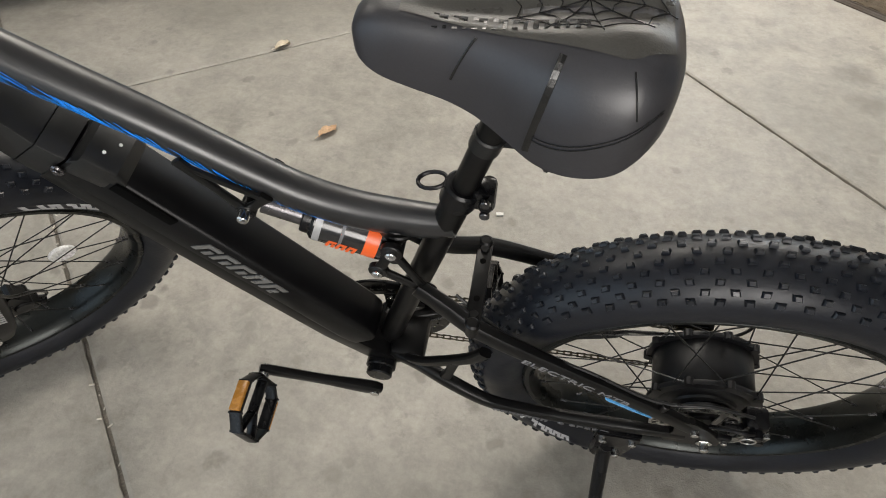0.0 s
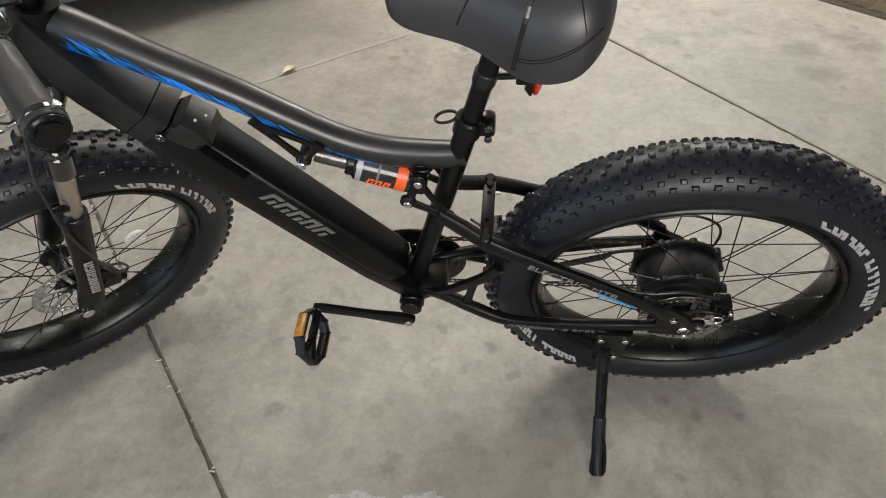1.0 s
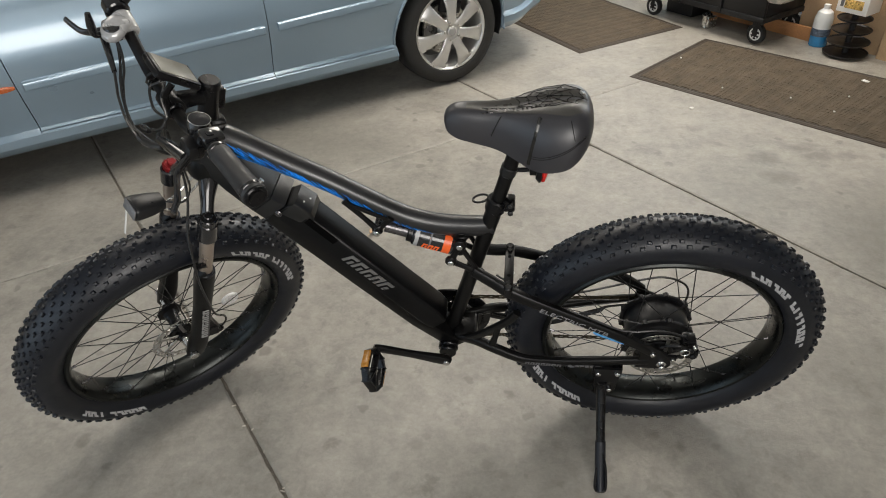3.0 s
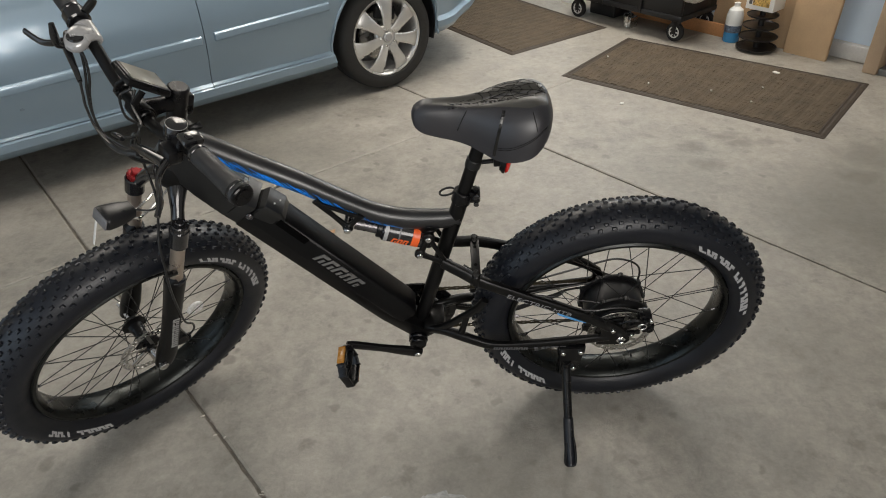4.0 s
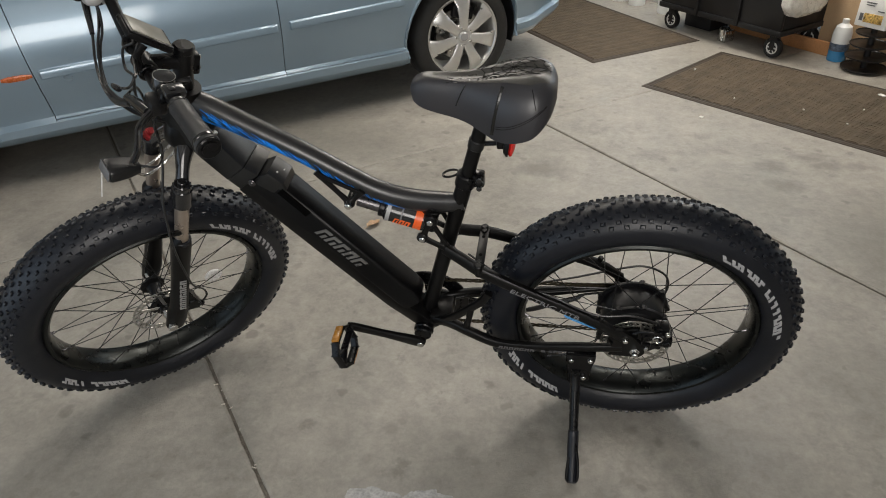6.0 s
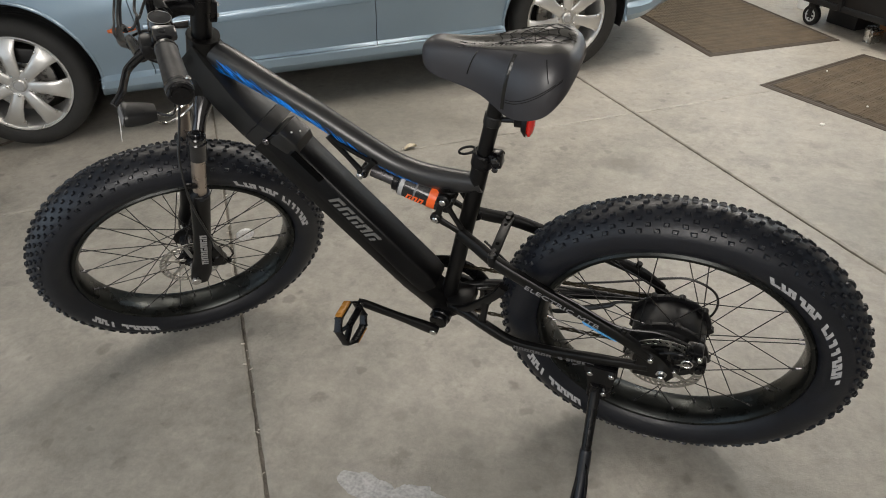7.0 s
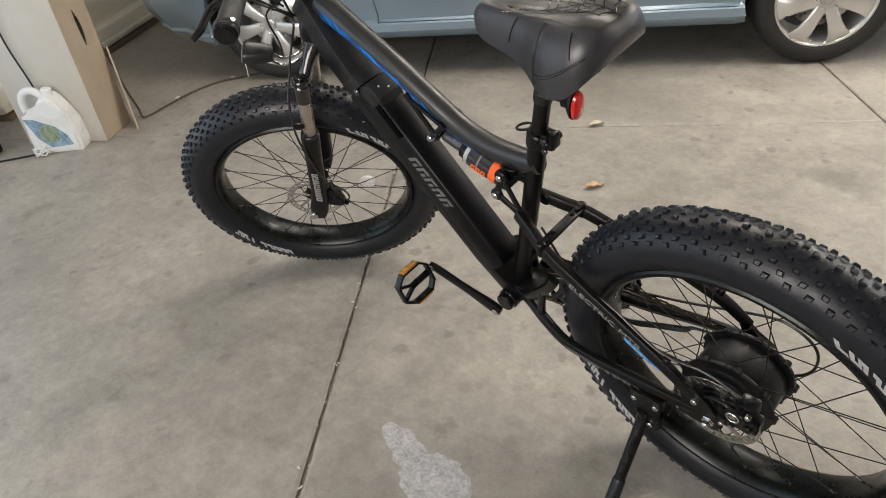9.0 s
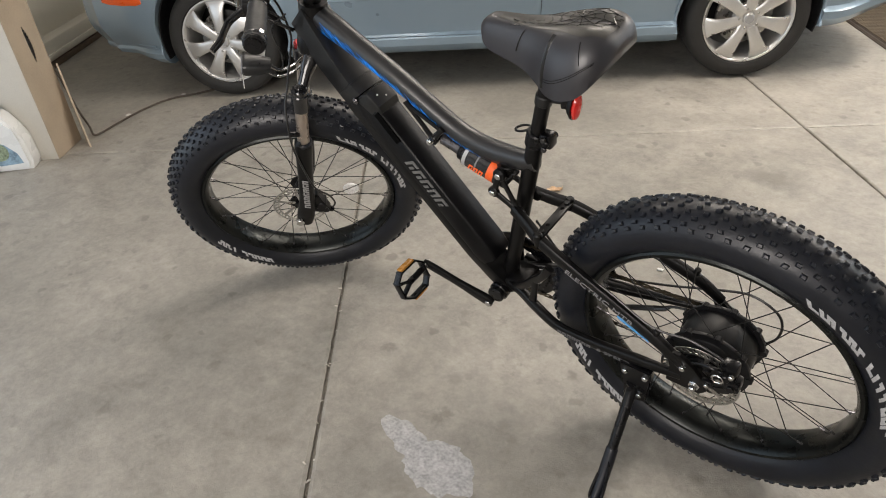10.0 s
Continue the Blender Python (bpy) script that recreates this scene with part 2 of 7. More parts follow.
M_BLUEFL = pbr("blue_cleaner", (0.04, 0.26, 0.55), 0.15, 0, 0.1, coat=0.5)
M_CART = pbr("black_cart", (0.012, 0.012, 0.013), 0.42, 0, 0.2)
M_WALL = pbr("pale_blue_wall_paint", (0.62, 0.75, 0.90), 0.7, 0, 0.05, 4, 200, 0.0004)
# white darkened so the unseen walls bounce less light
M_WALLW = pbr("greyed_white_wall_paint", (0.54, 0.53, 0.51), 0.7, 0, 0.05, 4, 200, 0.0004)
M_CEIL = pbr("ceiling_paint", (0.66, 0.66, 0.655), 0.8, 0, 0.04, 4, 200, 0.0005)
M_CURB = pbr("concrete_curb", (0.55, 0.55, 0.54), 0.8, 0, 0.15, 8, 150, 0.0008)
M_DOORC = pbr("cream_door_paint", (0.66, 0.62, 0.54), 0.5, 0, 0.06, 4, 200)
M_GDOOR = pbr("white_garage_door", (0.74, 0.70, 0.60), 0.5, 0, 0.06, 4, 200)
M_SEAL = pbr("brown_door_seal", (0.15, 0.105, 0.07), 0.8, 0, 0.3)
M_SPILL = pbr("dried_white_spill", (0.42, 0.415, 0.41), 0.8, 0, 0.36, 38, 130, 0.0008)
M_LEAF = pbr("dry_leaf", (0.58, 0.40, 0.25), 0.7, 0, 0.3, 60, 300)
M_PALELEAF = pbr("bleached_leaf", (0.62, 0.55, 0.42), 0.7, 0, 0.25, 60, 300)
M_JOINT = pbr("joint_filler", (0.22, 0.20, 0.17), 0.9, 0, 0.5, 40, 300, 0.002)
M_PAPER = pbr("white_scrap", (0.75, 0.74, 0.70), 0.7, 0, 0.1)
M_LAMP = pbr("lamp_diffuser", (0.9, 0.88, 0.85), 0.5, emit=((1.0, 0.94, 0.84), 6.0))


# ---------------------------------------------------------------- mesh helpers
def empty(name, label, category, m=None, group="", kind=""):
    ob = new(name)
    if m is not None:
        ob.matrix_world = m
    return tagged(ob, label, category, group, kind)


def mesh_of(name, bm, mat, smooth=35):
    me = bpy.data.meshes.new(name)
    bmesh.ops.recalc_face_normals(bm, faces=bm.faces[:])
    bm.to_mesh(me)
    bm.free()
    me.materials.append(mat)
    if smooth:
        me.shade_smooth()
        me.set_sharp_from_angle(angle=radians(smooth))
    return me


def part(name, bm, mat, parent=None, label="", m=None, smooth=35):
    """Links bm as one mesh object, under parent if there is one. m turns the mesh itself."""
    if m is not None:
        bm.transform(m)
    ob = new(name, mesh_of(name, bm, mat, smooth))
    if parent:
        ob.parent = parent
    if label:
        tagged(ob, label)
    return ob


def thing(name, bm, mat, label, category, m=None, group="", kind="", smooth=35):
    ob = new(name, mesh_of(name, bm, mat, smooth))
    if m is not None:
        ob.matrix_world = m
    return tagged(ob, label, category, group, kind)


def V(*a):
    return Vector(a)


def curve(pts, k=6):
    """Catmull-Rom points through pts (tuples of any length)."""
    P = [np.array(p, float) for p in pts]
    P = [2 * P[0] - P[1]] + P + [2 * P[-1] - P[-2]]
    out = []
    for i in range(1, len(P) - 2):
        a, b, c, d = P[i - 1:i + 3]
        for j in range(k):
            t = j / k
            out.append(0.5 * (2 * b + (c - a) * t + (2 * a - 5 * b + 4 * c - d) * t * t + (3 * b - a - 3 * c + d) * t ** 3))
    out.append(P[-2])
    return [tuple(float(x) for x in o) for o in out]


def sweep(bm, pts, radii, n=14, side=(0, 1, 0), power=2.0, closed=False):
    """A tube through pts. radii: one value or (across, along) pairs; across lies along side where it can."""
    P = [Vector(p[:3]) for p in pts]
    if not isinstance(radii, (list, tuple)):
        radii = [radii] * len(P)
    elif isinstance(radii, tuple):
        radii = [radii] * len(P)
    rings = []
    sd = Vector(side)
    for i, p in enumerate(P):
        a = P[i - 1] if (i or closed) else p
        b = P[(i + 1) % len(P)] if (i < len(P) - 1 or closed) else p
        t = (b - a).normalized()
        s = sd - t * sd.dot(t)
        if s.length < 0.05:
            s = t.orthogonal()
        s.normalize()
        sd = s if abs(Vector(side).dot(t)) > 0.85 else Vector(side)
        q = t.cross(s)
        r = radii[i]
        ra, rb = r if isinstance(r, (tuple, list)) else (r, r)
        ring = []
        for k in range(n):
            an = 2 * math.pi * (k + 0.5) / n
            c, d = math.cos(an), math.sin(an)
            e = 2.0 / power
            ring.append(bm.verts.new(p + s * ra * math.copysign(abs(c) ** e, c) + q * rb * math.copysign(abs(d) ** e, d)))
        rings.append(ring)
    m = len(rings)
    for i in range(m if closed else m - 1):
        A, B = rings[i], rings[(i + 1) % m]
        for k in range(n):
            bm.faces.new((A[k], A[(k + 1) % n], B[(k + 1) % n], B[k]))
    if not closed:
        bm.faces.new(rings[0][::-1])
        bm.faces.new(rings[-1])
    return bm


def tube(pts, radii, n=14, k=6, side=(0, 1, 0), power=2.0):
    """Smooth tube; radii given at the control points."""
    if not isinstance(radii, list):
        radii = [radii] * len(pts)
    rr = [r if isinstance(r, (tuple, list)) else (r, r) for r in radii]
    cp = curve([(*p, *r) for p, r in zip(pts, rr)], k)
    return sweep(bmesh.new(), [c[:3] for c in cp], [c[3:5] for c in cp], n, side, power)


def rod(bm, p0, p1, r, n=12, r2=None, ch=0.0):
    """A round bar with a small chamfer at both ends."""
    a, b = Vector(p0), Vector(p1)
    r2 = r if r2 is None else r2
    t = (b - a).normalized()
    if ch:
        return sweep(bm, [a, a + t * ch, b - t * ch, b], [r - ch, r, r2, r2 - ch], n, side=t.orthogonal())
    return sweep(bm, [a, b], [r, r2], n, side=t.orthogonal())


def lathe(profile, n=32, bm=None, closed=True):
    """Turns (r, y) pairs about the y axis. closed joins the last pair to the first."""
    bm = bm or bmesh.new()
    rings = []
    for j in range(n):
        an = 2 * math.pi * j / n
        rings.append([bm.verts.new((r * math.cos(an), y, r * math.sin(an))) for r, y in profile])
    m = len(profile)
    for j in range(n):
        A, B = rings[j], rings[(j + 1) % n]
        for i in range(m if closed else m - 1):
            bm.faces.new((A[i], A[(i + 1) % m], B[(i + 1) % m], B[i]))
    if not closed:
        for i in (0, m - 1):
            if profile[i][0] > 1e-5:
                bm.faces.new([rings[j][i] for j in range(n)])
    return bm


def box(bm, lo, hi, bevel=0.0, m=None):
    """A block with rounded edges between two corners, turned by m."""
    lo, hi = Vector(lo), Vector(hi)
    vs = []
    c, k = 0.7071, 0.5774
    dirs = [(0, 0, 0)] if not bevel else [(1, 0, 0), (0, 1, 0), (0, 0, 1), (c, c, 0), (c, 0, c), (0, c, c), (k, k, k)]
    for i in range(8):
        sg = [1 if i >> j & 1 else -1 for j in range(3)]
        p = Vector([(hi[j] - bevel) if sg[j] > 0 else (lo[j] + bevel) for j in range(3)])
        for d in dirs:
            q = p + Vector([sg[j] * d[j] * bevel for j in range(3)])
            vs.append(bm.verts.new(m @ q if m is not None else q))
    r = bmesh.ops.convex_hull(bm, input=vs)
    fs = [f for f in r["geom"] if isinstance(f, bmesh.types.BMFace)]
    bmesh.ops.dissolve_limit(bm, angle_limit=0.01, verts=[v for v in vs if v.is_valid], edges=list({e for f in fs for e in f.edges}))
    return bm


def prism(bm, pts, y0, y1, bevel=0.0):
    """A plate: the outline pts (x, z) given a thickness from y0 to y1."""
    a = [bm.verts.new((x, y0, z)) for x, z in pts]
    b = [bm.verts.new((x, y1, z)) for x, z in pts]
    f = [bm.faces.new(a), bm.faces.new(b[::-1])]
    n = len(pts)
    for i in range(n):
        bm.faces.new((a[i], b[i], b[(i + 1) % n], a[(i + 1) % n]))
    if bevel:
        es = [e for x in f for e in x.edges]
        bmesh.ops.bevel(bm, geom=es, offset=bevel, segments=2, affect="EDGES")
    return bm


def words(text, size, depth=0.0006):
    """Raised lettering in the xz plane, facing -y, starting at the origin, as a bmesh."""
    cu = bpy.data.curves.new("lettering", "FONT")
    cu.body, cu.size, cu.extrude, cu.resolution_u = text, size, depth, 2
    ob = bpy.data.objects.new("lettering", cu)
    scene.collection.objects.link(ob)
    me = bpy.data.meshes.new_from_object(ob.evaluated_get(bpy.context.evaluated_depsgraph_get()))
    bm = bmesh.new()
    bm.from_mesh(me)
    bpy.data.objects.remove(ob)
    bpy.data.curves.remove(cu)
    bpy.data.meshes.remove(me)
    bm.transform(pose(0, 0, 0, 90, 0, 0))
    return bm


def bar_marks(count, height, pitch, slant=0.25, depth=0.0006, fill=0.62, seed=1):
    """A row of slanted plain bars standing for a mark, in the xz plane."""
    rng = random.Random(seed)
    bm = bmesh.new()
    for i in range(count):
        x = i * pitch
        w = pitch * fill
        for z0, z1, xa, xb in ((0, height, 0, w * 0.33), (height * 0.72, height, w * 0.32, w), (0, height * rng.choice((0.50, 0.73)), w * 0.68, w)):
            prism(bm, [(x + xa + slant * z0, z0), (x + xb + slant * z0, z0), (x + xb + slant * z1, z1), (x + xa + slant * z1, z1)], -depth, depth)
    return bm


# ---------------------------------------------------------------- the garage
A_PT, A_ANG = V(-1.28, 0.097, 0), 133.3
B_PT, B_ANG = V(-0.43, 2.147, 0), 134.2
C_ANG = 39.8


def meet(p, a, q, b):
    """Where the floor lines p + s(cos a, sin a) and q + t(cos b, sin b) cross."""
    ca, sa, cb, sb = math.cos(radians(a)), math.sin(radians(a)), math.cos(radians(b)), math.sin(radians(b))
    d = ca * sb - sa * cb
    s = ((q.x - p.x) * sb - (q.y - p.y) * cb) / d
    return V(p.x + s * ca, p.y + s * sa, 0)


# the second entry is a broad darker area of floor on the right
SPOTS = [(-0.36, 1.58, 0.16, 0.11, 0.62), (1.27, 1.12, 0.55, 0.48, 0.55), (1.34, 1.42, 0.18, 0.13, 0.62), (0.86, 1.86, 0.10, 0.06, 0.62), (0.67, 1.73, 0.11, 0.08, 0.65), (0.91, 1.77, 0.11, 0.06, 0.62), (0.48, 1.86, 0.08, 0.05, 0.45), (0.72, 1.56, 0.13, 0.08, 0.6), (1.06, 1.76, 0.10, 0.06, 0.45), (1.50, 1.61, 0.26, 0.20, 0.5), (0.39, 2.03, 0.08, 0.05, 0.4), (0.55, 1.45, 0.35, 0.25, 0.25), (-0.86, -0.07, 0.03, 0.025, 0.5),
         (-0.58, -0.17, 0.03, 0.03, 0.5), (-1.6, 1.7, 0.6, 0.35, 0.35), (-2.4, -0.9, 0.5, 0.4, 0.25), (-1.5, -0.4, 0.35, 0.2, 0.22),
         (-0.2, -0.2, 0.25, 0.16, 0.25), (0.7, 0.35, 0.3, 0.25, 0.22), (-0.75, 0.12, 0.03, 0.03, 0.4)]
DRIPS = [(-0.217, 0.111, 0.016, 0.50), (-0.622, -0.060, 0.023, 0.42), (-0.598, -0.031, 0.013, 0.30), (-0.661, -0.172, 0.022, 0.34), (-0.571, -0.200, 0.015, 0.52), (-0.417, -0.097, 0.022, 0.34), (-0.371, -0.124, 0.017, 0.34),
         (-0.309, -0.123, 0.011, 0.40), (0.104, 0.026, 0.016, 0.55), (0.201, 0.035, 0.015, 0.45), (-0.234, -0.011, 0.013, 0.30), (0.031, 0.057, 0.018, 0.36)]
M_CONC = concrete("garage_concrete", SPOTS, DRIPS)


def build_floor():
    bm = bmesh.new()
    c = [gp(-3.75, -2.15), gp(3.55, -2.15), gp(3.55, 5.35), gp(-3.75, 5.35)]
    prism_xy(bm, [(p.x, p.y) for p in c], -0.16, -0.014)
    floor = thing("floor", bm, M_JOINT, "bare grey concrete garage floor with sawn joints", "floor", kind="structure", smooth=0)
    longs = [(gp(-3.72, 0), G + 90), (A_PT, A_ANG), (B_PT, B_ANG), (gp(3.52, 0), G + 90)]
    cross = [(gp(0, -2.1), G), (B_PT, C_ANG), (gp(0, 5.3), G)]
    for i in range(3):
        for j in range(2):
            q = [meet(*longs[i], *cross[j]), meet(*longs[i + 1], *cross[j]), meet(*longs[i + 1], *cross[j + 1]), meet(*longs[i], *cross[j + 1])]
            slab = bmesh.new()
            n = len(q)
            pts = []
            for k in range(n):
                a, b, d = q[k - 1], q[k], q[(k + 1) % n]
                e1, e2 = (b - a).normalized(), (d - b).normalized()
                n1, n2 = V(-e1.y, e1.x, 0), V(-e2.y, e2.x, 0)
                g1, g2 = (0.0012 if abs(e.dot(GX)) > 0.7 else 0.0048 for e in (e1, e2))
                den = n1.x * n2.y - n1.y * n2.x
                pts.append(b + V((g1 * n2.y - g2 * n1.y) / den, (g2 * n1.x - g1 * n2.x) / den, 0))
            rng = random.Random(i * 7 + j)
            ring = []
            for k in range(n):
                a, b = pts[k], pts[(k + 1) % n]
                e = (b - a).normalized()
                w = V(-e.y, e.x, 0)
                steps = max(2, int((b - a).length / 0.025))
                for s in range(steps):
                    chip = rng.random() ** 7 * 0.0032 if 0 < s else 0
                    ring.append(a.lerp(b, s / steps) + w * chip)
            top = [slab.verts.new((p.x, p.y, -0.0035)) for p in ring]
            cen = sum(pts, V(0, 0, 0)) / n
            inn = [slab.verts.new((*(p + (cen - p).normalized() * 0.010).xy, 0.0)) for p in ring]
            low = [slab.verts.new((p.x, p.y, -0.05)) for p in ring]
            mN = len(ring)
            for k in range(mN):
                k2 = (k + 1) % mN
                slab.faces.new((top[k], top[k2], inn[k2], inn[k]))
                slab.faces.new((low[k], low[k2], top[k2], top[k]))
            slab.faces.new(inn)
            part("floor_slab", slab, M_CONC, floor, smooth=0)
    return floor


def prism_xy(bm, pts, z0, z1):
    a = [bm.verts.new((x, y, z0)) for x, y in pts]
    b = [bm.verts.new((x, y, z1)) for x, y in pts]
    bm.faces.new(a[::-1])
    bm.faces.new(b)
    n = len(pts)
    for i in range(n):
        bm.faces.new((a[i], a[(i + 1) % n], b[(i + 1) % n], b[i]))
    return bm


GM = Matrix.Rotation(radians(G), 4, "Z")


def gbox(name, lo, hi, mat, label, category="wall", kind="structure", bevel=0.0):
    bm = box(bmesh.new(), lo, hi, bevel)
    bm.transform(GM)
    return thing(name, bm, mat, label, category, kind=kind, smooth=0 if not bevel else 35)


def build_shell():
    gbox("wall_back", (3.40, -2.15, 0.0), (3.55, 5.35, 2.55), M_WALL, "pale blue painted garage wall behind the mats")
    # mostly unseen walls, added to close the room and hold its bounce light
    gbox("wall_side_near", (-3.5, -2.15, 0.0), (3.40, -2.0, 1.02), M_WALLW, "plain white painted unseen side wall below an added light opening")
    gbox("wall_side_near_top", (-3.5, -2.15, 2.18), (3.40, -2.0, 2.55), M_WALLW, "unseen white painted wall above the added light opening")
    gbox("wall_side_near_end", (-3.5, -2.15, 1.02), (-2.35, -2.0, 2.18), M_WALLW, "unseen white painted wall beside the added light opening")
    gbox("wall_side_near_rear", (-0.65, -2.15, 1.02), (3.40, -2.0, 2.18), M_WALLW, "unseen white painted wall beyond the added light opening")
    gbox("wall_side_far", (-3.5, 5.2, 0.0), (3.40, 5.35, 2.55), M_WALLW, "plain white painted wall beyond the car")
    gbox("wall_front_pier", (-3.60, 1.75, 0.0), (-3.40, 2.25, 2.55), M_WALLW, "white pier between the two garage doors")
    gbox("wall_front_end", (-3.60, -2.0, 0.0), (-3.40, -1.45, 2.55), M_WALLW, "unseen white wall beside the assumed open bay")
    gbox("wall_front_corner", (-3.60, 4.95, 0.0), (-3.40, 5.2, 2.55), M_WALLW, "white wall at the garage corner")
    gbox("wall_front_header_open", (-3.60, -1.45, 2.2), (-3.40, 1.75, 2.55), M_WALLW, "unseen white header above the assumed open bay")
    gbox("wall_front_header_closed", (-3.60, 2.25, 2.2), (-3.40, 4.95, 2.55), M_WALLW, "white header above the closed garage door")
    gbox("ceiling", (-3.6, -2.15, 2.55), (3.55, 5.35, 2.67), M_CEIL, "plain white painted garage ceiling", "ceiling")
    gbox("curb", (3.345, -2.0, 0.0), (3.40, 5.2, 0.095), M_CURB, "low grey concrete curb along the blue wall", "curb", bevel=0.008)
    ground = bmesh.new()
    prism_xy(ground, [(-400, -400), (400, -400), (400, 400), (-400, 400)], -0.6, -0.17)
    thing("ground", ground, M_CURB, "pale concrete ground outside the garage", "ground", kind="structure", smooth=0)
    drive = bmesh.new()
    box(drive, (-12, -4, -0.17), (-3.76, 6, -0.03))
    drive.transform(GM)
    thing("driveway", drive, M_CURB, "unseen pale concrete driveway outside the assumed open bay", "driveway", kind="structure", smooth=0)
    # closed sectional door in front of the car
    door = empty("garage_door", "closed white sectional garage door with a dark bottom seal", "garage door", kind="structure")
    for k in range(4):
        bm = box(bmesh.new(), (-3.395, 2.26, 0.05 + k * 0.54), (-3.32, 4.94, 0.05 + k * 0.54 + 0.535), 0.006)
        box(bm, (-3.325, 2.40, 0.19 + k * 0.54), (-3.310, 4.80, 0.05 + k * 0.54 + 0.46), 0.005)
        part("panel", bm, M_GDOOR, door, m=GM)
    bm = box(bmesh.new(), (-3.330, 2.26, 0.035), (-3.222, 4.94, 0.165), 0.010)
    box(bm, (-3.230, 2.26, 0.045), (-3.208, 4.94, 0.085), 0.006)
    part("bottom_rail", bm, M_GDOOR, door, m=GM)
    part("seal", box(bmesh.new(), (-3.38, 2.26, -0.002), (-3.200, 4.94, 0.034), 0.006), M_SEAL, door, "dark brown rubber seal", m=GM)
    # house door at the end of the mats
    hd = empty("door_1", "cream painted house door in a beige casing above a dark sill", "door", kind="structure")
    part("door_leaf", box(bmesh.new(), (3.30, -0.21, 0.04), (3.345, 0.62, 2.08), 0.004), M_DOORC, hd, m=GM)
    for lo, hi in (((3.20, 0.64, 0.0), (3.335, 0.72, 2.16)), ((3.20, -0.31, 0.0), (3.335, -0.23, 2.16)), ((3.20, -0.23, 2.09), (3.335, 0.64, 2.16))):
        part("casing", box(bmesh.new(), lo, hi, 0.006), M_CARDIN, hd, "beige door casing", m=GM)
    part("sill", box(bmesh.new(), (3.22, -0.23, 0.0), (3.33, 0.64, 0.038), 0.006), pbr("grey_sill_metal", (0.20, 0.205, 0.21), 0.5, 0.4, 0.2), hd, "dark grey sill", m=GM)
    # unseen batten fittings added where the ceiling lamps hang
    for a, b, watts in LAMPS:
        lamp = empty("unseen_ceiling_light", "unseen white batten ceiling light with a glowing diffuser, placed to balance brightness", "ceiling light", group="garage ceiling lights")
        bm = box(bmesh.new(), (a - 0.09, b - 0.62, 2.50), (a + 0.09, b + 0.62, 2.55), 0.008)
        part("housing", bm, M_CEIL, lamp, m=GM)
        bm = box(bmesh.new(), (a - 0.075, b - 0.60, 2.465), (a + 0.075, b + 0.60, 2.50), 0.012)
        part("diffuser", bm, M_LAMP, lamp, m=GM)


build_shell()


# ---------------------------------------------------------------- the bicycle
BIKE_M = pose(-0.0060, 0.163, 0.0, 11.0, 0.0, 2.9)
bike = empty("electric_bicycle", "black fat-tyre electric mountain bicycle leaning on its kickstand", "bicycle", BIKE_M)
HEAD, STEER = 69.0, 44.3
uu = V(math.cos(radians(HEAD)), 0, math.sin(radians(HEAD)))
ff = V(-math.sin(radians(HEAD)), 0, math.cos(radians(HEAD)))
fr = ff * math.cos(radians(STEER)) + V(0, -1, 0) * math.sin(radians(STEER))
lr = uu.cross(fr)
H0 = V(-0.966, 0, 1.035)
# steering frame: x back, y right, z up the steerer
SM = Matrix((( -fr.x, -lr.x, uu.x, H0.x), (-fr.y, -lr.y, uu.y, H0.y), (-fr.z, -lr.z, uu.z, H0.z), (0, 0, 0, 1)))

R0, TW, TH = 0.3280, 0.0565, 0.0510      # the tyre's section: centre radius, half width, half height


def tyre_at(phi, lift=0.0):
    return R0 + (TH + lift) * math.cos(phi), (TW + lift) * math.sin(phi)


def tyre_mesh():
    prof = [tyre_at(radians(-146 + 292 * k / 22)) for k in range(23)]
    prof += [(0.2835, 0.030), (0.2835, -0.030)]
    return lathe([(r, y) for r, y in prof], 96)


def tread_mesh(seed=1):
    """Rows of square rubber blocks round the tyre."""
    bm = bmesh.new()
    rng = random.Random(seed)
    rows = [(58, 0.0, 0.0108, 0.0078, 70), (45.5, 0.5, 0.0098, 0.0074, 70), (33, 0.0, 0.0096, 0.0072, 70), (20, 0.5, 0.0092, 0.0070, 70), (7, 0.0, 0.0092, 0.0064, 70)]
    for deg, off, lt, la, n in rows:
        for sgn in (1, -1):
            for k in range(n):
                an = 2 * math.pi * (k + off + (0.25 if sgn < 0 else 0)) / n
                ph = radians(deg * sgn)
                r, y = tyre_at(ph, -0.0015)
                nr, ny = math.cos(ph), math.sin(ph)
                tr, ty = -ny, nr
                h = (0.0064 if deg < 40 else 0.0062) + rng.uniform(-0.0006, 0.0006)
                skew = 0.12 if (k % 2) else -0.12
                rings = []
                for up, k2 in ((0, 1.14), (h * 0.66, 0.98), (h, 0.68)):
                    ring = []
                    for a, b in ((-1, -1), (1, -1), (1, 1), (-1, 1)):
                        dl, dt = (a + skew * b) * lt / 2 * k2, b * la / 2 * k2
                        rr, yy = r + nr * up + tr * dt, y + ny * up + ty * dt
                        an2 = an + dl / R0 * 0.9
                        ring.append(bm.verts.new((rr * math.cos(an2), yy, rr * math.sin(an2))))
                    rings.append(ring)
                bm.faces.new(rings[-1])
                for lo_, hi_ in zip(rings, rings[1:]):
                    for i in range(4):
                        bm.faces.new((lo_[i], lo_[(i + 1) % 4], hi_[(i + 1) % 4], hi_[i]))
    return bm


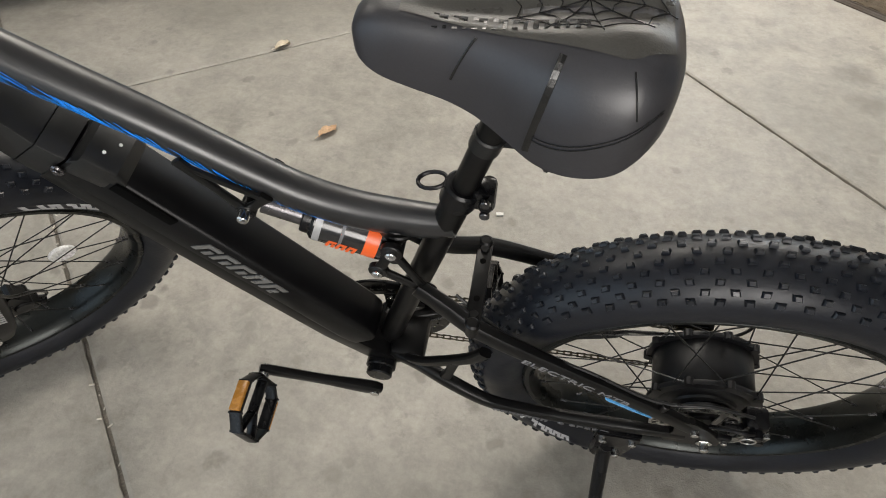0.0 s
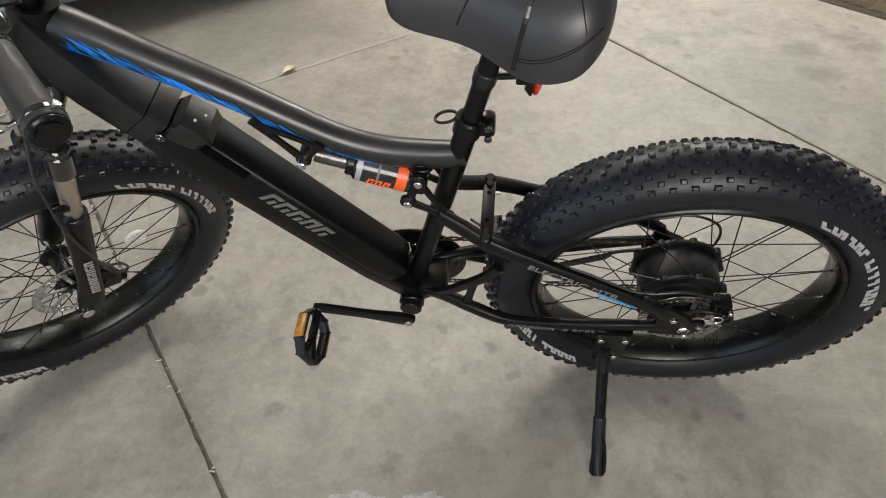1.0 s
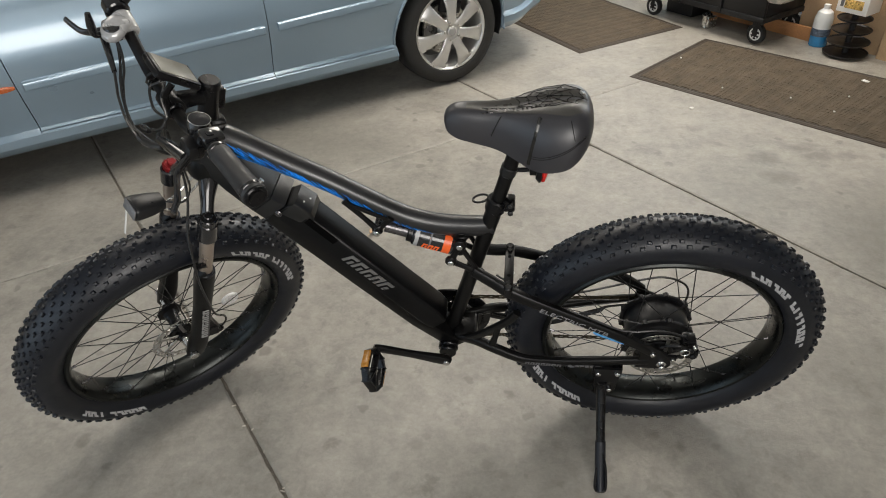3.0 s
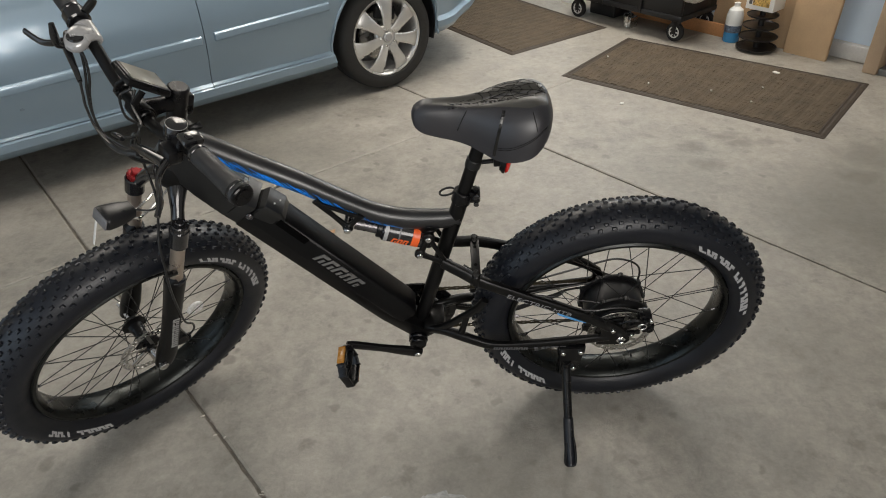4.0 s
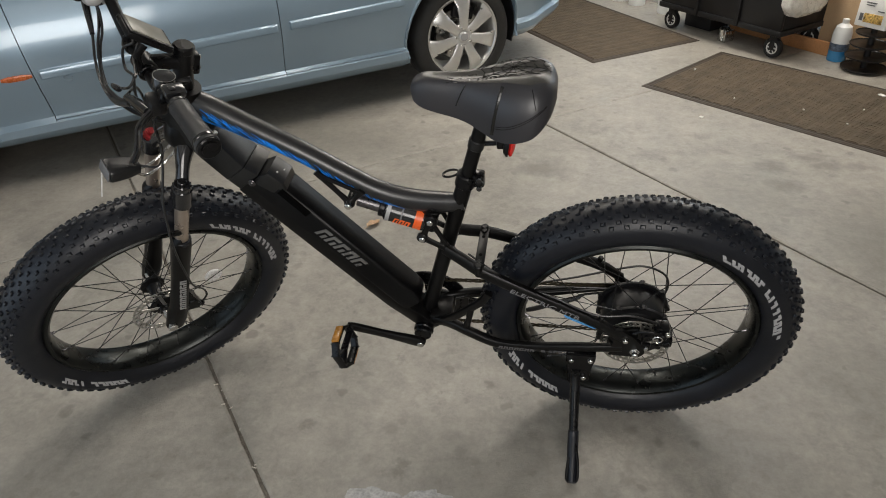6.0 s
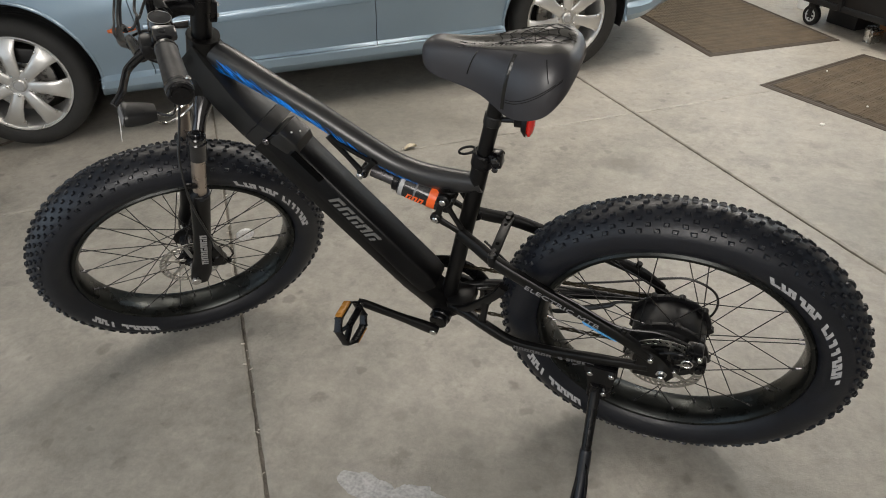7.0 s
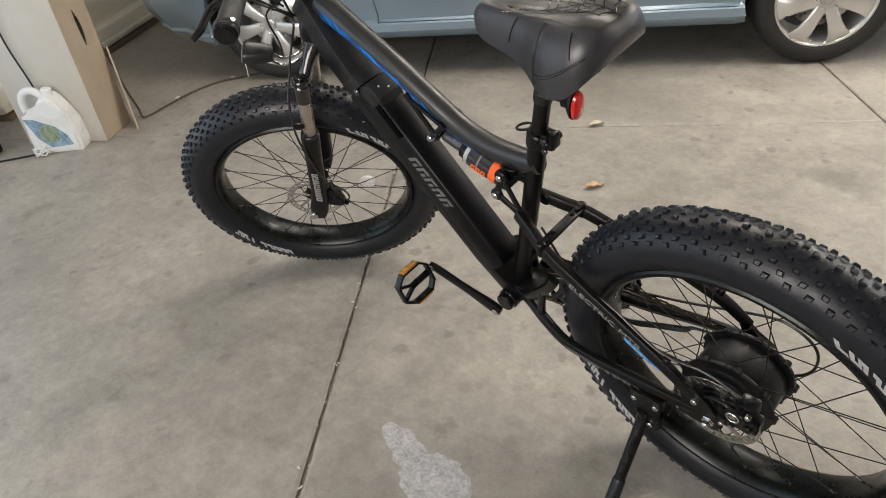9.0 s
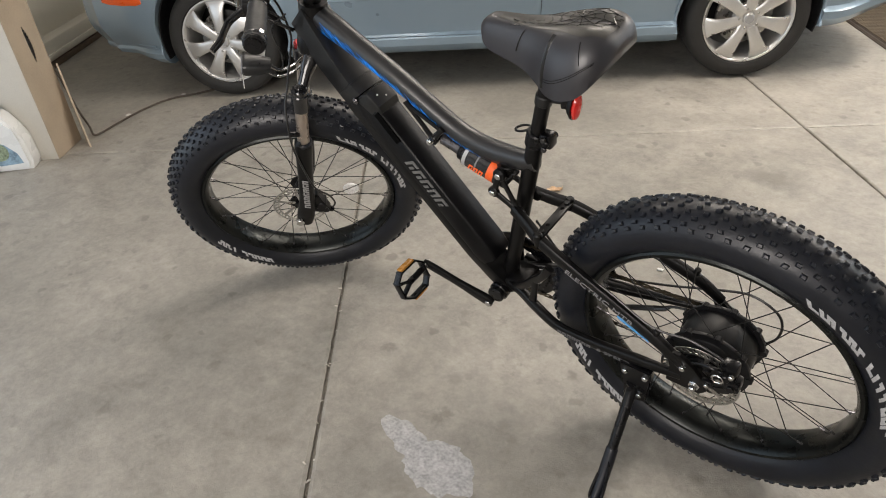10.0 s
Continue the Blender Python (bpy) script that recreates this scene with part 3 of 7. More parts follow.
def sidewall_marks(a0, count, pitch, r_in, r_out, seed):
    """Plain printed bars laid on the left sidewall, from angle a0 on, clockwise."""
    bm = bmesh.new()
    rng = random.Random(seed)

    def put(r, an):
        c = (r - R0) / TH
        ph = math.acos(max(-1, min(1, c)))
        rr, yy = tyre_at(ph, 0.0007)
        return bm.verts.new((rr * math.cos(an), -yy, rr * math.sin(an)))

    def patch(ra, rb, aa, ab, slant):
        m = 4
        v = [[put(ra + (rb - ra) * i / m, aa + (ab - aa) * j / 2 + slant * i / m * (rb - ra)) for j in range(3)] for i in range(m + 1)]
        for i in range(m):
            for j in range(2):
                bm.faces.new((v[i][j], v[i][j + 1], v[i + 1][j + 1], v[i + 1][j]))

    for k in range(count):
        if k == 5:
            continue
        a = radians(a0 - k * pitch)
        w = radians(pitch * 0.90)
        h = r_out - r_in
        kind = rng.choice((0, 1, 2, 2))
        patch(r_in, r_out, a, a - w * 0.42, 3.0)
        if kind != 1:
            patch(r_out - h * 0.40, r_out, a - w * 0.38, a - w, 3.0)
        if kind != 0:
            patch(r_in, r_in + h * 0.40, a - w * 0.38, a - w, 3.0)
        if kind == 2:
            patch(r_in, r_out, a - w * 0.68, a - w, 3.0)
    return bm


def rim_mesh():
    half = [(0.2885, 0.0365), (0.284, 0.0405), (0.277, 0.0395), (0.2695, 0.030), (0.2665, 0.012)]
    prof = [(r, y) for r, y in half] + [(r, -y) for r, y in half[::-1]] + [(0.272, -0.012), (0.276, -0.026), (0.280, -0.034), (0.280, 0.034), (0.276, 0.026), (0.272, 0.012)]
    return lathe(prof, 96)


def disc_mesh(r1, r2, y, holes=18):
    """A drilled brake disc: two rings tied by slanted webs, and six curved arms."""
    bm = bmesh.new()
    t = 0.0009
    for a, b in ((r2 - 0.005, r2), (r1, r1 + 0.005)):
        lathe([(a, y - t), (b, y - t), (b, y + t), (a, y + t)], 48, bm)
    for k in range(holes * 2):
        an = 2 * math.pi * k / (holes * 2)
        p = [(r1 + 0.004, an), (r2 - 0.004, an + 0.10), (r2 - 0.004, an + 0.18), (r1 + 0.004, an + 0.09)]
        prism(bm, [(r * math.cos(q), r * math.sin(q)) for r, q in p], y - t, y + t)
    for k in range(6):
        an = 2 * math.pi * k / 6
        p = [(0.02, an - 0.25), (r1 + 0.002, an + 0.28), (r1 + 0.002, an + 0.42), (0.02, an + 0.25)]
        prism(bm, [(r * math.cos(q), r * math.sin(q)) for r, q in p], y - t, y + t)
    return bm


def spokes(wheel, rh, yh, cross, count=36):
    meshes = {}
    for k in range(count):
        side = 1 if k % 2 else -1
        lead = 1 if (k // 2) % 2 else -1
        if (side, lead) not in meshes:
            an = radians(cross) * lead
            a = V(rh * math.cos(an), side * yh, rh * math.sin(an))
            b = V(0.2665, side * 0.014, 0)
            bm = bmesh.new()
            rod(bm, a, b, 0.0012, 6)
            d = (a - b).normalized()
            nip = rod(bmesh.new(), b - d * 0.002, b + d * 0.011, 0.0025, 8, ch=0.0006)
            meshes[side, lead] = mesh_of("spoke", bm, M_SPOKE), mesh_of("spoke_nipple", nip, M_SHAFT)
        for what, me in zip(("spoke", "spoke_nipple"), meshes[side, lead]):
            ob = new(what, me)
            ob.parent = wheel
            ob.matrix_local = Matrix.Rotation(-2 * math.pi * k / count, 4, "Y")


def build_wheel(name, place, rear):
    wheel = part(name, rim_mesh(), M_RIM, bike, "glossy black wide rim with a fat knobbly tyre")
    wheel.matrix_local = place
    ty = part("tyre", tyre_mesh(), M_RUBBER, wheel, "fat black rubber tyre")
    tr = tagged(part("tread", tread_mesh(3 if rear else 5), M_KNOB, wheel, "rows of square tread blocks", smooth=0), kind="stuff")
    to_world = BIKE_M @ place
    back = to_world.inverted()
    for ob in (ty, tr):                       # the tyre flattens where it bears on the floor
        for v in ob.data.vertices:
            q = to_world @ v.co
            if q.z < 0.0008:
                v.co = back @ Vector((q.x, q.y, 0.0008))
    if rear:
        part("tyre_marking", sidewall_marks(61, 13, 4.4, 0.3115, 0.328, 4), M_TYLET, wheel, "pale printed marks on the sidewall", smooth=0)
        part("tyre_marking", sidewall_marks(236, 9, 4.1, 0.3115, 0.328, 9), M_TYLET, wheel, "pale printed marks on the sidewall", smooth=0)
        bm = lathe([(0.0, -0.046), (0.060, -0.046), (0.074, -0.040), (0.078, -0.034), (0.078, 0.034), (0.074, 0.040), (0.060, 0.046), (0.0, 0.046)], 48, closed=False)
        part("hub_motor", bm, M_MOTOR, wheel, "black drum-shaped hub motor")
        for s in (-1, 1):
            bm = lathe([(0.070, s * 0.036), (0.0865, s * 0.036), (0.0875, s * 0.040), (0.0865, s * 0.044), (0.070, s * 0.044)], 48)
            for k in range(9):
                an = 2 * math.pi * k / 9
                rod(bm, (0.085 * math.cos(an), s * 0.034, 0.085 * math.sin(an)), (0.085 * math.cos(an), s * 0.046, 0.085 * math.sin(an)), 0.0075, 10)
            part("hub_flange", bm, M_MOTOR, wheel)
        bm = lathe([(0.0, -0.076), (0.022, -0.076), (0.022, -0.070), (0.034, -0.069), (0.036, -0.064), (0.033, -0.062), (0.040, -0.060), (0.042, -0.055), (0.038, -0.053), (0.048, -0.050), (0.050, -0.045), (0.0, -0.045)], 40, closed=False)
        part("hub_cover", bm, M_MOTOR, wheel)
        part("brake_disc", disc_mesh(0.064, 0.082, -0.0795), M_DISC, wheel, "drilled steel brake disc")
        bm = bmesh.new()
        for k, r in enumerate((0.052, 0.047, 0.042, 0.037, 0.033)):
            lathe([(0.015, 0.052 + k * 0.0048), (r, 0.052 + k * 0.0048), (r, 0.054 + k * 0.0048), (0.015, 0.054 + k * 0.0048)], 36, bm)
        part("freewheel", bm, M_CHAIN, wheel, "stacked steel sprockets")
        spokes(wheel, 0.0835, 0.040, 38)
    else:
        part("tyre_marking", sidewall_marks(46, 12, 4.4, 0.3115, 0.328, 4), M_TYLET, wheel, "pale printed marks on the sidewall", smooth=0)
        part("tyre_marking", sidewall_marks(227, 9, 4.0, 0.3115, 0.328, 9), M_TYLET, wheel, "pale printed marks on the sidewall", smooth=0)
        bm = lathe([(0.0, -0.058), (0.012, -0.058), (0.014, -0.040), (0.031, -0.040), (0.032, -0.035), (0.019, -0.030), (0.016, 0.0), (0.019, 0.030), (0.032, 0.035), (0.031, 0.040), (0.014, 0.040), (0.012, 0.058), (0.0, 0.058)], 28, closed=False)
        part("hub", bm, M_MATTE, wheel, "black alloy front hub")
        part("brake_disc", disc_mesh(0.064, 0.082, -0.052), M_DISC, wheel, "drilled steel brake disc")
        spokes(wheel, 0.0295, 0.037, 68)
        bm = rod(bmesh.new(), (0, -0.004, 0), (0, 0.004, 0), 0.0245, 24, ch=0.002)
        ref = part("spoke_reflector", bm, pbr("faint_clear_reflector", (0.80, 0.79, 0.76), 0.30, 0, 0.3, 120, 300, coat=0.4), wheel, "clear round spoke reflector")
        ref.matrix_local = pose(0.150, -0.006, -0.036, 0, 0, 0)
    return wheel


build_wheel("rear_wheel", pose(0.0, 0.0, 0.374), True)
FRONT_AXLE = V(-0.074, 0.0, -0.7110)
front_place = SM @ Matrix.Translation(FRONT_AXLE) @ pose(0, 0, 0, 0, HEAD - 90, 0) @ Matrix.Scale(1.004, 4)
build_wheel("front_wheel", front_place, False)

# --- frame
frame_bm = tube([(-0.985, 0, 0.982), (-0.94, 0, 0.965), (-0.86, 0, 0.920), (-0.76, 0, 0.861), (-0.67, 0, 0.801), (-0.60, 0, 0.757), (-0.53, 0, 0.735), (-0.45, 0, 0.731), (-0.405, 0, 0.736)],
                [(0.025, 0.030), (0.025, 0.028), (0.0245, 0.0235), (0.024, 0.022), (0.0235, 0.0215), (0.023, 0.023), (0.0225, 0.0245), (0.021, 0.0235), (0.018, 0.021)], 18, 6, power=2.3)
top_tube = part("top_tube", frame_bm, M_TOPSHEEN, bike, "satin black swooping top tube")


def on_seat(z):
    return -0.462 + (z - 0.569) * 0.2776


bm = bmesh.new()
rod(bm, (on_seat(0.345), 0, 0.345), (on_seat(0.792), 0, 0.792), 0.0185, 20)
part("seat_tube", bm, M_TUBE, bike)
bm = tube([H0 + uu * -0.160, H0 + uu * -0.150, H0 + uu * -0.125, H0 + uu * -0.080, H0 + uu * -0.020], [0.0400, 0.0430, 0.0425, 0.0350, 0.0330], 24, 4)
part("head_tube", bm, M_TUBE, bike)
bm = rod(bmesh.new(), (-0.53, -0.052, 0.322), (-0.53, 0.052, 0.322), 0.026, 22, ch=0.002)
rod(bm, (-0.53, -0.066, 0.322), (-0.53, -0.050, 0.322), 0.0225, 20, ch=0.002)
part("bottom_bracket", bm, M_MATTE, bike)

# --- down tube and battery: d runs down the tube, n stands square to it
DD, NN = V(0.61, 0, -0.792), V(0.792, 0, 0.61)


def dn(d, n, y=0.0):
    return DD * d + NN * n + V(0, y, 0)


def bar_section(stations, prof):
    """A moulded bar along the down tube: stations (d, n_low, n_high, half width), prof in unit square."""
    bm = bmesh.new()
    rings = []
    for d, n0, n1, w in stations:
        rings.append([bm.verts.new(dn(d, n0 + (n1 - n0) * b, a * w)) for a, b in prof])
    n = len(prof)
    for A, B in zip(rings, rings[1:]):
        for k in range(n):
            bm.faces.new((A[k], A[(k + 1) % n], B[(k + 1) % n], B[k]))
    bm.faces.new(rings[0][::-1])
    bm.faces.new(rings[-1])
    return bm


PROF_DT = [(-0.72, 0.0), (0.72, 0.0), (0.95, 0.10), (1.0, 0.25), (1.0, 0.93), (0.985, 0.985), (0.94, 1.0), (-0.94, 1.0), (-0.985, 0.985), (-1.0, 0.93), (-1.0, 0.25), (-0.95, 0.10)]
PROF_BT = [(-0.86, 0.0), (0.86, 0.0), (0.97, 0.06), (1.0, 0.16), (0.98, 0.86), (0.90, 0.96), (0.78, 1.0), (-0.78, 1.0), (-0.90, 0.96), (-0.98, 0.86), (-1.0, 0.16), (-0.97, 0.06)]
bm = bar_section([(-1.397, -0.236, -0.158, 0.0375), (-1.36, -0.246, -0.168, 0.039), (-1.28, -0.254, -0.179, 0.042), (-1.205, -0.254, -0.185, 0.043)], PROF_DT)
part("down_tube", bm, M_COVER, bike, "dark grey squared down tube cover")
bm = bar_section([(-1.204, -0.252, -0.181, 0.0445), (-1.182, -0.251, -0.177, 0.0445), (-1.172, -0.250, -0.174, 0.0440)], PROF_DT)
part("down_tube_collar", bm, M_COVER, bike)
bm = bar_section([(-1.172, -0.249, -0.212, 0.040), (-0.90, -0.247, -0.208, 0.040), (-0.70, -0.245, -0.203, 0.039), (-0.60, -0.236, -0.190, 0.036), (-0.56, -0.215, -0.180, 0.030)], PROF_DT)
bm.transform(Matrix.Translation((0, -0.006, 0)))
part("battery_tray", bm, M_TUBE, bike, "satin black battery cradle along the down tube")
batt_bm = bar_section([(-1.169, -0.230, -0.170, 0.0355), (-1.160, -0.226, -0.156, 0.0360), (-0.70, -0.216, -0.148, 0.0360), (-0.672, -0.214, -0.152, 0.0350), (-0.662, -0.212, -0.160, 0.0340)], PROF_BT)
batt_bm.transform(Matrix.Translation((0, -0.010, 0)))
battery = part("battery_pack", batt_bm, M_BATT, bike, "black removable battery pack")
bm = bar_section([(-1.168, -0.210, -0.168, 0.034), (-1.163, -0.205, -0.151, 0.036), (-1.122, -0.190, -0.1455, 0.036), (-1.102, -0.170, -0.157, 0.033)], PROF_BT)
bm.transform(Matrix.Translation((0, -0.010, 0)))
part("battery_lock_block", bm, M_COVER, battery, "faceted black lock housing")
bm = bmesh.new()
for k in (0, 1):
    p = dn(-1.146 + 0.012 * k, -0.1478, -0.024 + 0.020 * k)
    rod(bm, p, p + NN * 0.002, 0.0022, 8)
part("indicator", bm, M_CLEAR, battery)
# solid black block in place of a shaded recess
bm = box(bmesh.new(), (-1.115, -0.0475, -0.176), (-1.030, -0.0440, -0.157), 0.001, Matrix(((DD.x, 0, NN.x, 0), (0, 1, 0, 0), (DD.z, 0, NN.z, 0), (0, 0, 0, 1))))
part("pull_slot_shade", bm, M_HOLESHADE, battery, "black block standing for the shade in a pull slot")
mk = bar_marks(5, 0.032, 0.0285, 0.3, 0.0008, 0.8, 2)
rotm = Matrix(((DD.x, 0, NN.x, 0), (0, 1, 0, 0), (DD.z, 0, NN.z, 0), (0, 0, 0, 1)))
part("maker_mark", mk, M_BATTMARK, battery, "grey slanted maker mark", m=Matrix.Translation(dn(-0.985, -0.1985, -0.0462)) @ rotm, smooth=0)
p = dn(-1.168, -0.200, -0.0455)
bm = rod(bmesh.new(), p, p + V(0, -0.005, 0), 0.0085, 16, ch=0.0015)
rod(bm, p + V(0, -0.004, 0), p + V(0, -0.0075, 0), 0.0045, 10, ch=0.001)
part("frame_bolt", bm, M_SHAFT, bike)

# --- blue streaks on the top tube
strk = bmesh.new()
rngs = random.Random(4)
spine = curve([(-0.955, 0.971, 0.0252, 0.0285), (-0.86, 0.920, 0.0245, 0.0235), (-0.76, 0.861, 0.024, 0.022), (-0.67, 0.801, 0.0235, 0.0215), (-0.60, 0.757, 0.023, 0.023), (-0.53, 0.735, 0.0225, 0.0245)], 30)


def on_tube(f, th):
    """A place just off the top tube's left skin: f along it, th degrees above its side."""
    k = max(0, min(len(spine) - 2, int(f * (len(spine) - 1))))
    g = f * (len(spine) - 1) - k
    x, z, ra, rb = [a + (b - a) * g for a, b in zip(spine[k], spine[k + 1])]
    tx, tz = spine[k + 1][0] - spine[k][0], spine[k + 1][1] - spine[k][1]
    ln = math.hypot(tx, tz)
    nx, nz = -tz / ln, tx / ln
    if nz < 0:
        nx, nz = -nx, -nz
    c, s = math.cos(radians(th)), math.sin(radians(th))
    e = 2 / 2.3
    up = (rb + 0.0006) * math.copysign(abs(s) ** e, s)
    return V(x + nx * up, -(ra + 0.0006) * abs(c) ** e, z + nz * up)


for k in range(300):
    f = rngs.random() ** 1.05 * 0.97
    lo, hi = -50 + 22 * max(0, f - 0.6), -24 + 46 * (1 - f) ** 0.6
    th = rngs.uniform(lo, hi)
    df = rngs.uniform(0.025, 0.070) * (1 if f < 0.6 else 0.5)
    dth = rngs.uniform(12, 22)
    wth = rngs.uniform(1.6, 4.2)
    a = [strk.verts.new(on_tube(min(1, f + df * j / 3), th - dth * j / 3)) for j in range(4)]
    b = [strk.verts.new(on_tube(min(1, f + df * j / 3), th - dth * j / 3 + wth * (0.3 + 0.7 * math.sin(math.pi * (j + 0.5) / 4)))) for j in range(4)]
    for j in range(3):
        strk.faces.new((a[j], a[j + 1], b[j + 1], b[j]))
part("streak_decal", strk, M_BLUE, top_tube, "bright blue streaked decal", smooth=0)

# --- shock absorber and linkage
SA, SB = V(-0.663, -0.006, 0.737), V(-0.481, -0.006, 0.674)
sd = (SB - SA).normalized()
shock = part("shock_absorber", rod(bmesh.new(), SA + sd * 0.078, SB - sd * 0.014, 0.0275, 26, ch=0.004), M_SHOCK, bike, "gloss black rear shock with orange and silver bands")
part("shaft", rod(bmesh.new(), SA + sd * 0.014, SA + sd * 0.078, 0.0150, 20), M_SHAFT, shock)
for a, b, mat in ((0.084, 0.093, M_SILV), (0.118, 0.122, M_SILVDK), (0.150, 0.168, M_ORANGE)):
    part("band", rod(bmesh.new(), SA + sd * a, SA + sd * b, 0.0279, 26), mat, shock)
part("collar", rod(bmesh.new(), SA + sd * 0.066, SA + sd * 0.080, 0.0225, 20, ch=0.002), M_MATTE, shock)
bm = bar_marks(3, 0.014, 0.0135, 0.25, 0.0008, 0.8, 6)
sx = V(sd.x, 0, sd.z)
shm = Matrix(((sx.x, 0, -sx.z, 0), (0, 1, 0, 0), (sx.z, 0, sx.x, 0), (0, 0, 0, 1)))
part("maker_mark", bm, M_ORANGE, shock, "orange maker mark", m=Matrix.Translation(SA + sd * 0.099 + V(0, -0.0272, 0) + V(0, 0, -0.012)) @ shm, smooth=0)
bm = bar_marks(3, 0.010, 0.009, 0.25, 0.0008, 0.8, 7)
part("maker_mark", bm, M_ORANGE, shock, "orange maker mark", m=Matrix.Translation(SA + sd * 0.124 + V(0, -0.0215, 0.0185)) @ shm @ pose(0, 0, 0, -48, 60, 0), smooth=0)
for end in (SA, SB):
    part("eyelet", rod(bmesh.new(), end + V(0, -0.026, 0), end + V(0, 0.032, 0), 0.0105, 16, ch=0.002), M_MATTE, shock)
bm = bmesh.new()
for y in (-0.026, 0.026):
    sweep(bm, [(-0.724, y, 0.824), (-0.690, y, 0.776), (-0.663, y, 0.738)], [(0.0040, 0.0090), (0.0040, 0.0058), (0.0040, 0.0085)], 10, power=3)
    sweep(bm, [(-0.628, y, 0.774), (-0.645, y, 0.756), (-0.663, y, 0.738)], [(0.0040, 0.0085), (0.0040, 0.0056), (0.0040, 0.0085)], 10, power=3)
    sweep(bm, [(-0.720, y, 0.816), (-0.628, y, 0.766)], [(0.0035, 0.0050)] * 2, 10, power=3)
    rod(bm, (-0.663, y - 0.0045, 0.738), (-0.663, y + 0.0045, 0.738), 0.0125, 16, ch=0.001)
part("shock_bracket", bm, M_TUBE, bike)
P1, P2, P3 = (-0.480, 0.702), (-0.503, 0.649), (-0.440, 0.611)
for s in (-1, 1):
    y = s * 0.034
    bm = bmesh.new()
    for p, q, w in ((P1, P2, 0.0085), (P2, P3, 0.0090), (P1, P3, 0.0070)):
        sweep(bm, [(p[0], y, p[1]), ((p[0] + q[0]) / 2, y, (p[1] + q[1]) / 2), (q[0], y, q[1])], [(0.0045, w), (0.0040, w * 0.8), (0.0045, w)], 12, power=3)
    for p, r in ((P1, 0.0150), (P2, 0.0135), (P3, 0.0145)):
        rod(bm, (p[0], y - 0.0052, p[1]), (p[0], y + 0.0052, p[1]), r, 18, ch=0.0015)
    part("rocker_link", bm, M_TUBE, bike, "black forged rocker link with open centre")
for x, z in (P1, P2, P3, (-0.663, 0.740)):
    bm = rod(bmesh.new(), (x, -0.030, z), (x, -0.0445, z), 0.0075, 14, ch=0.0012)
    rod(bm, (x, -0.044, z), (x, -0.0462, z), 0.0038, 6)
    part("pivot_bolt", bm, M_STEEL, bike)
bm = tube([(-0.470, 0.0, 0.735), (-0.484, 0.0, 0.715), (-0.485, 0.0, 0.690)], [0.021, 0.021, 0.019], 18)
for zz in (0.722, 0.708):
    rod(bm, (-0.479, 0.0, zz - 0.004), (-0.478, 0.0, zz + 0.004), 0.0225, 18, ch=0.002)
part("shock_mount", bm, M_TUBE, bike)

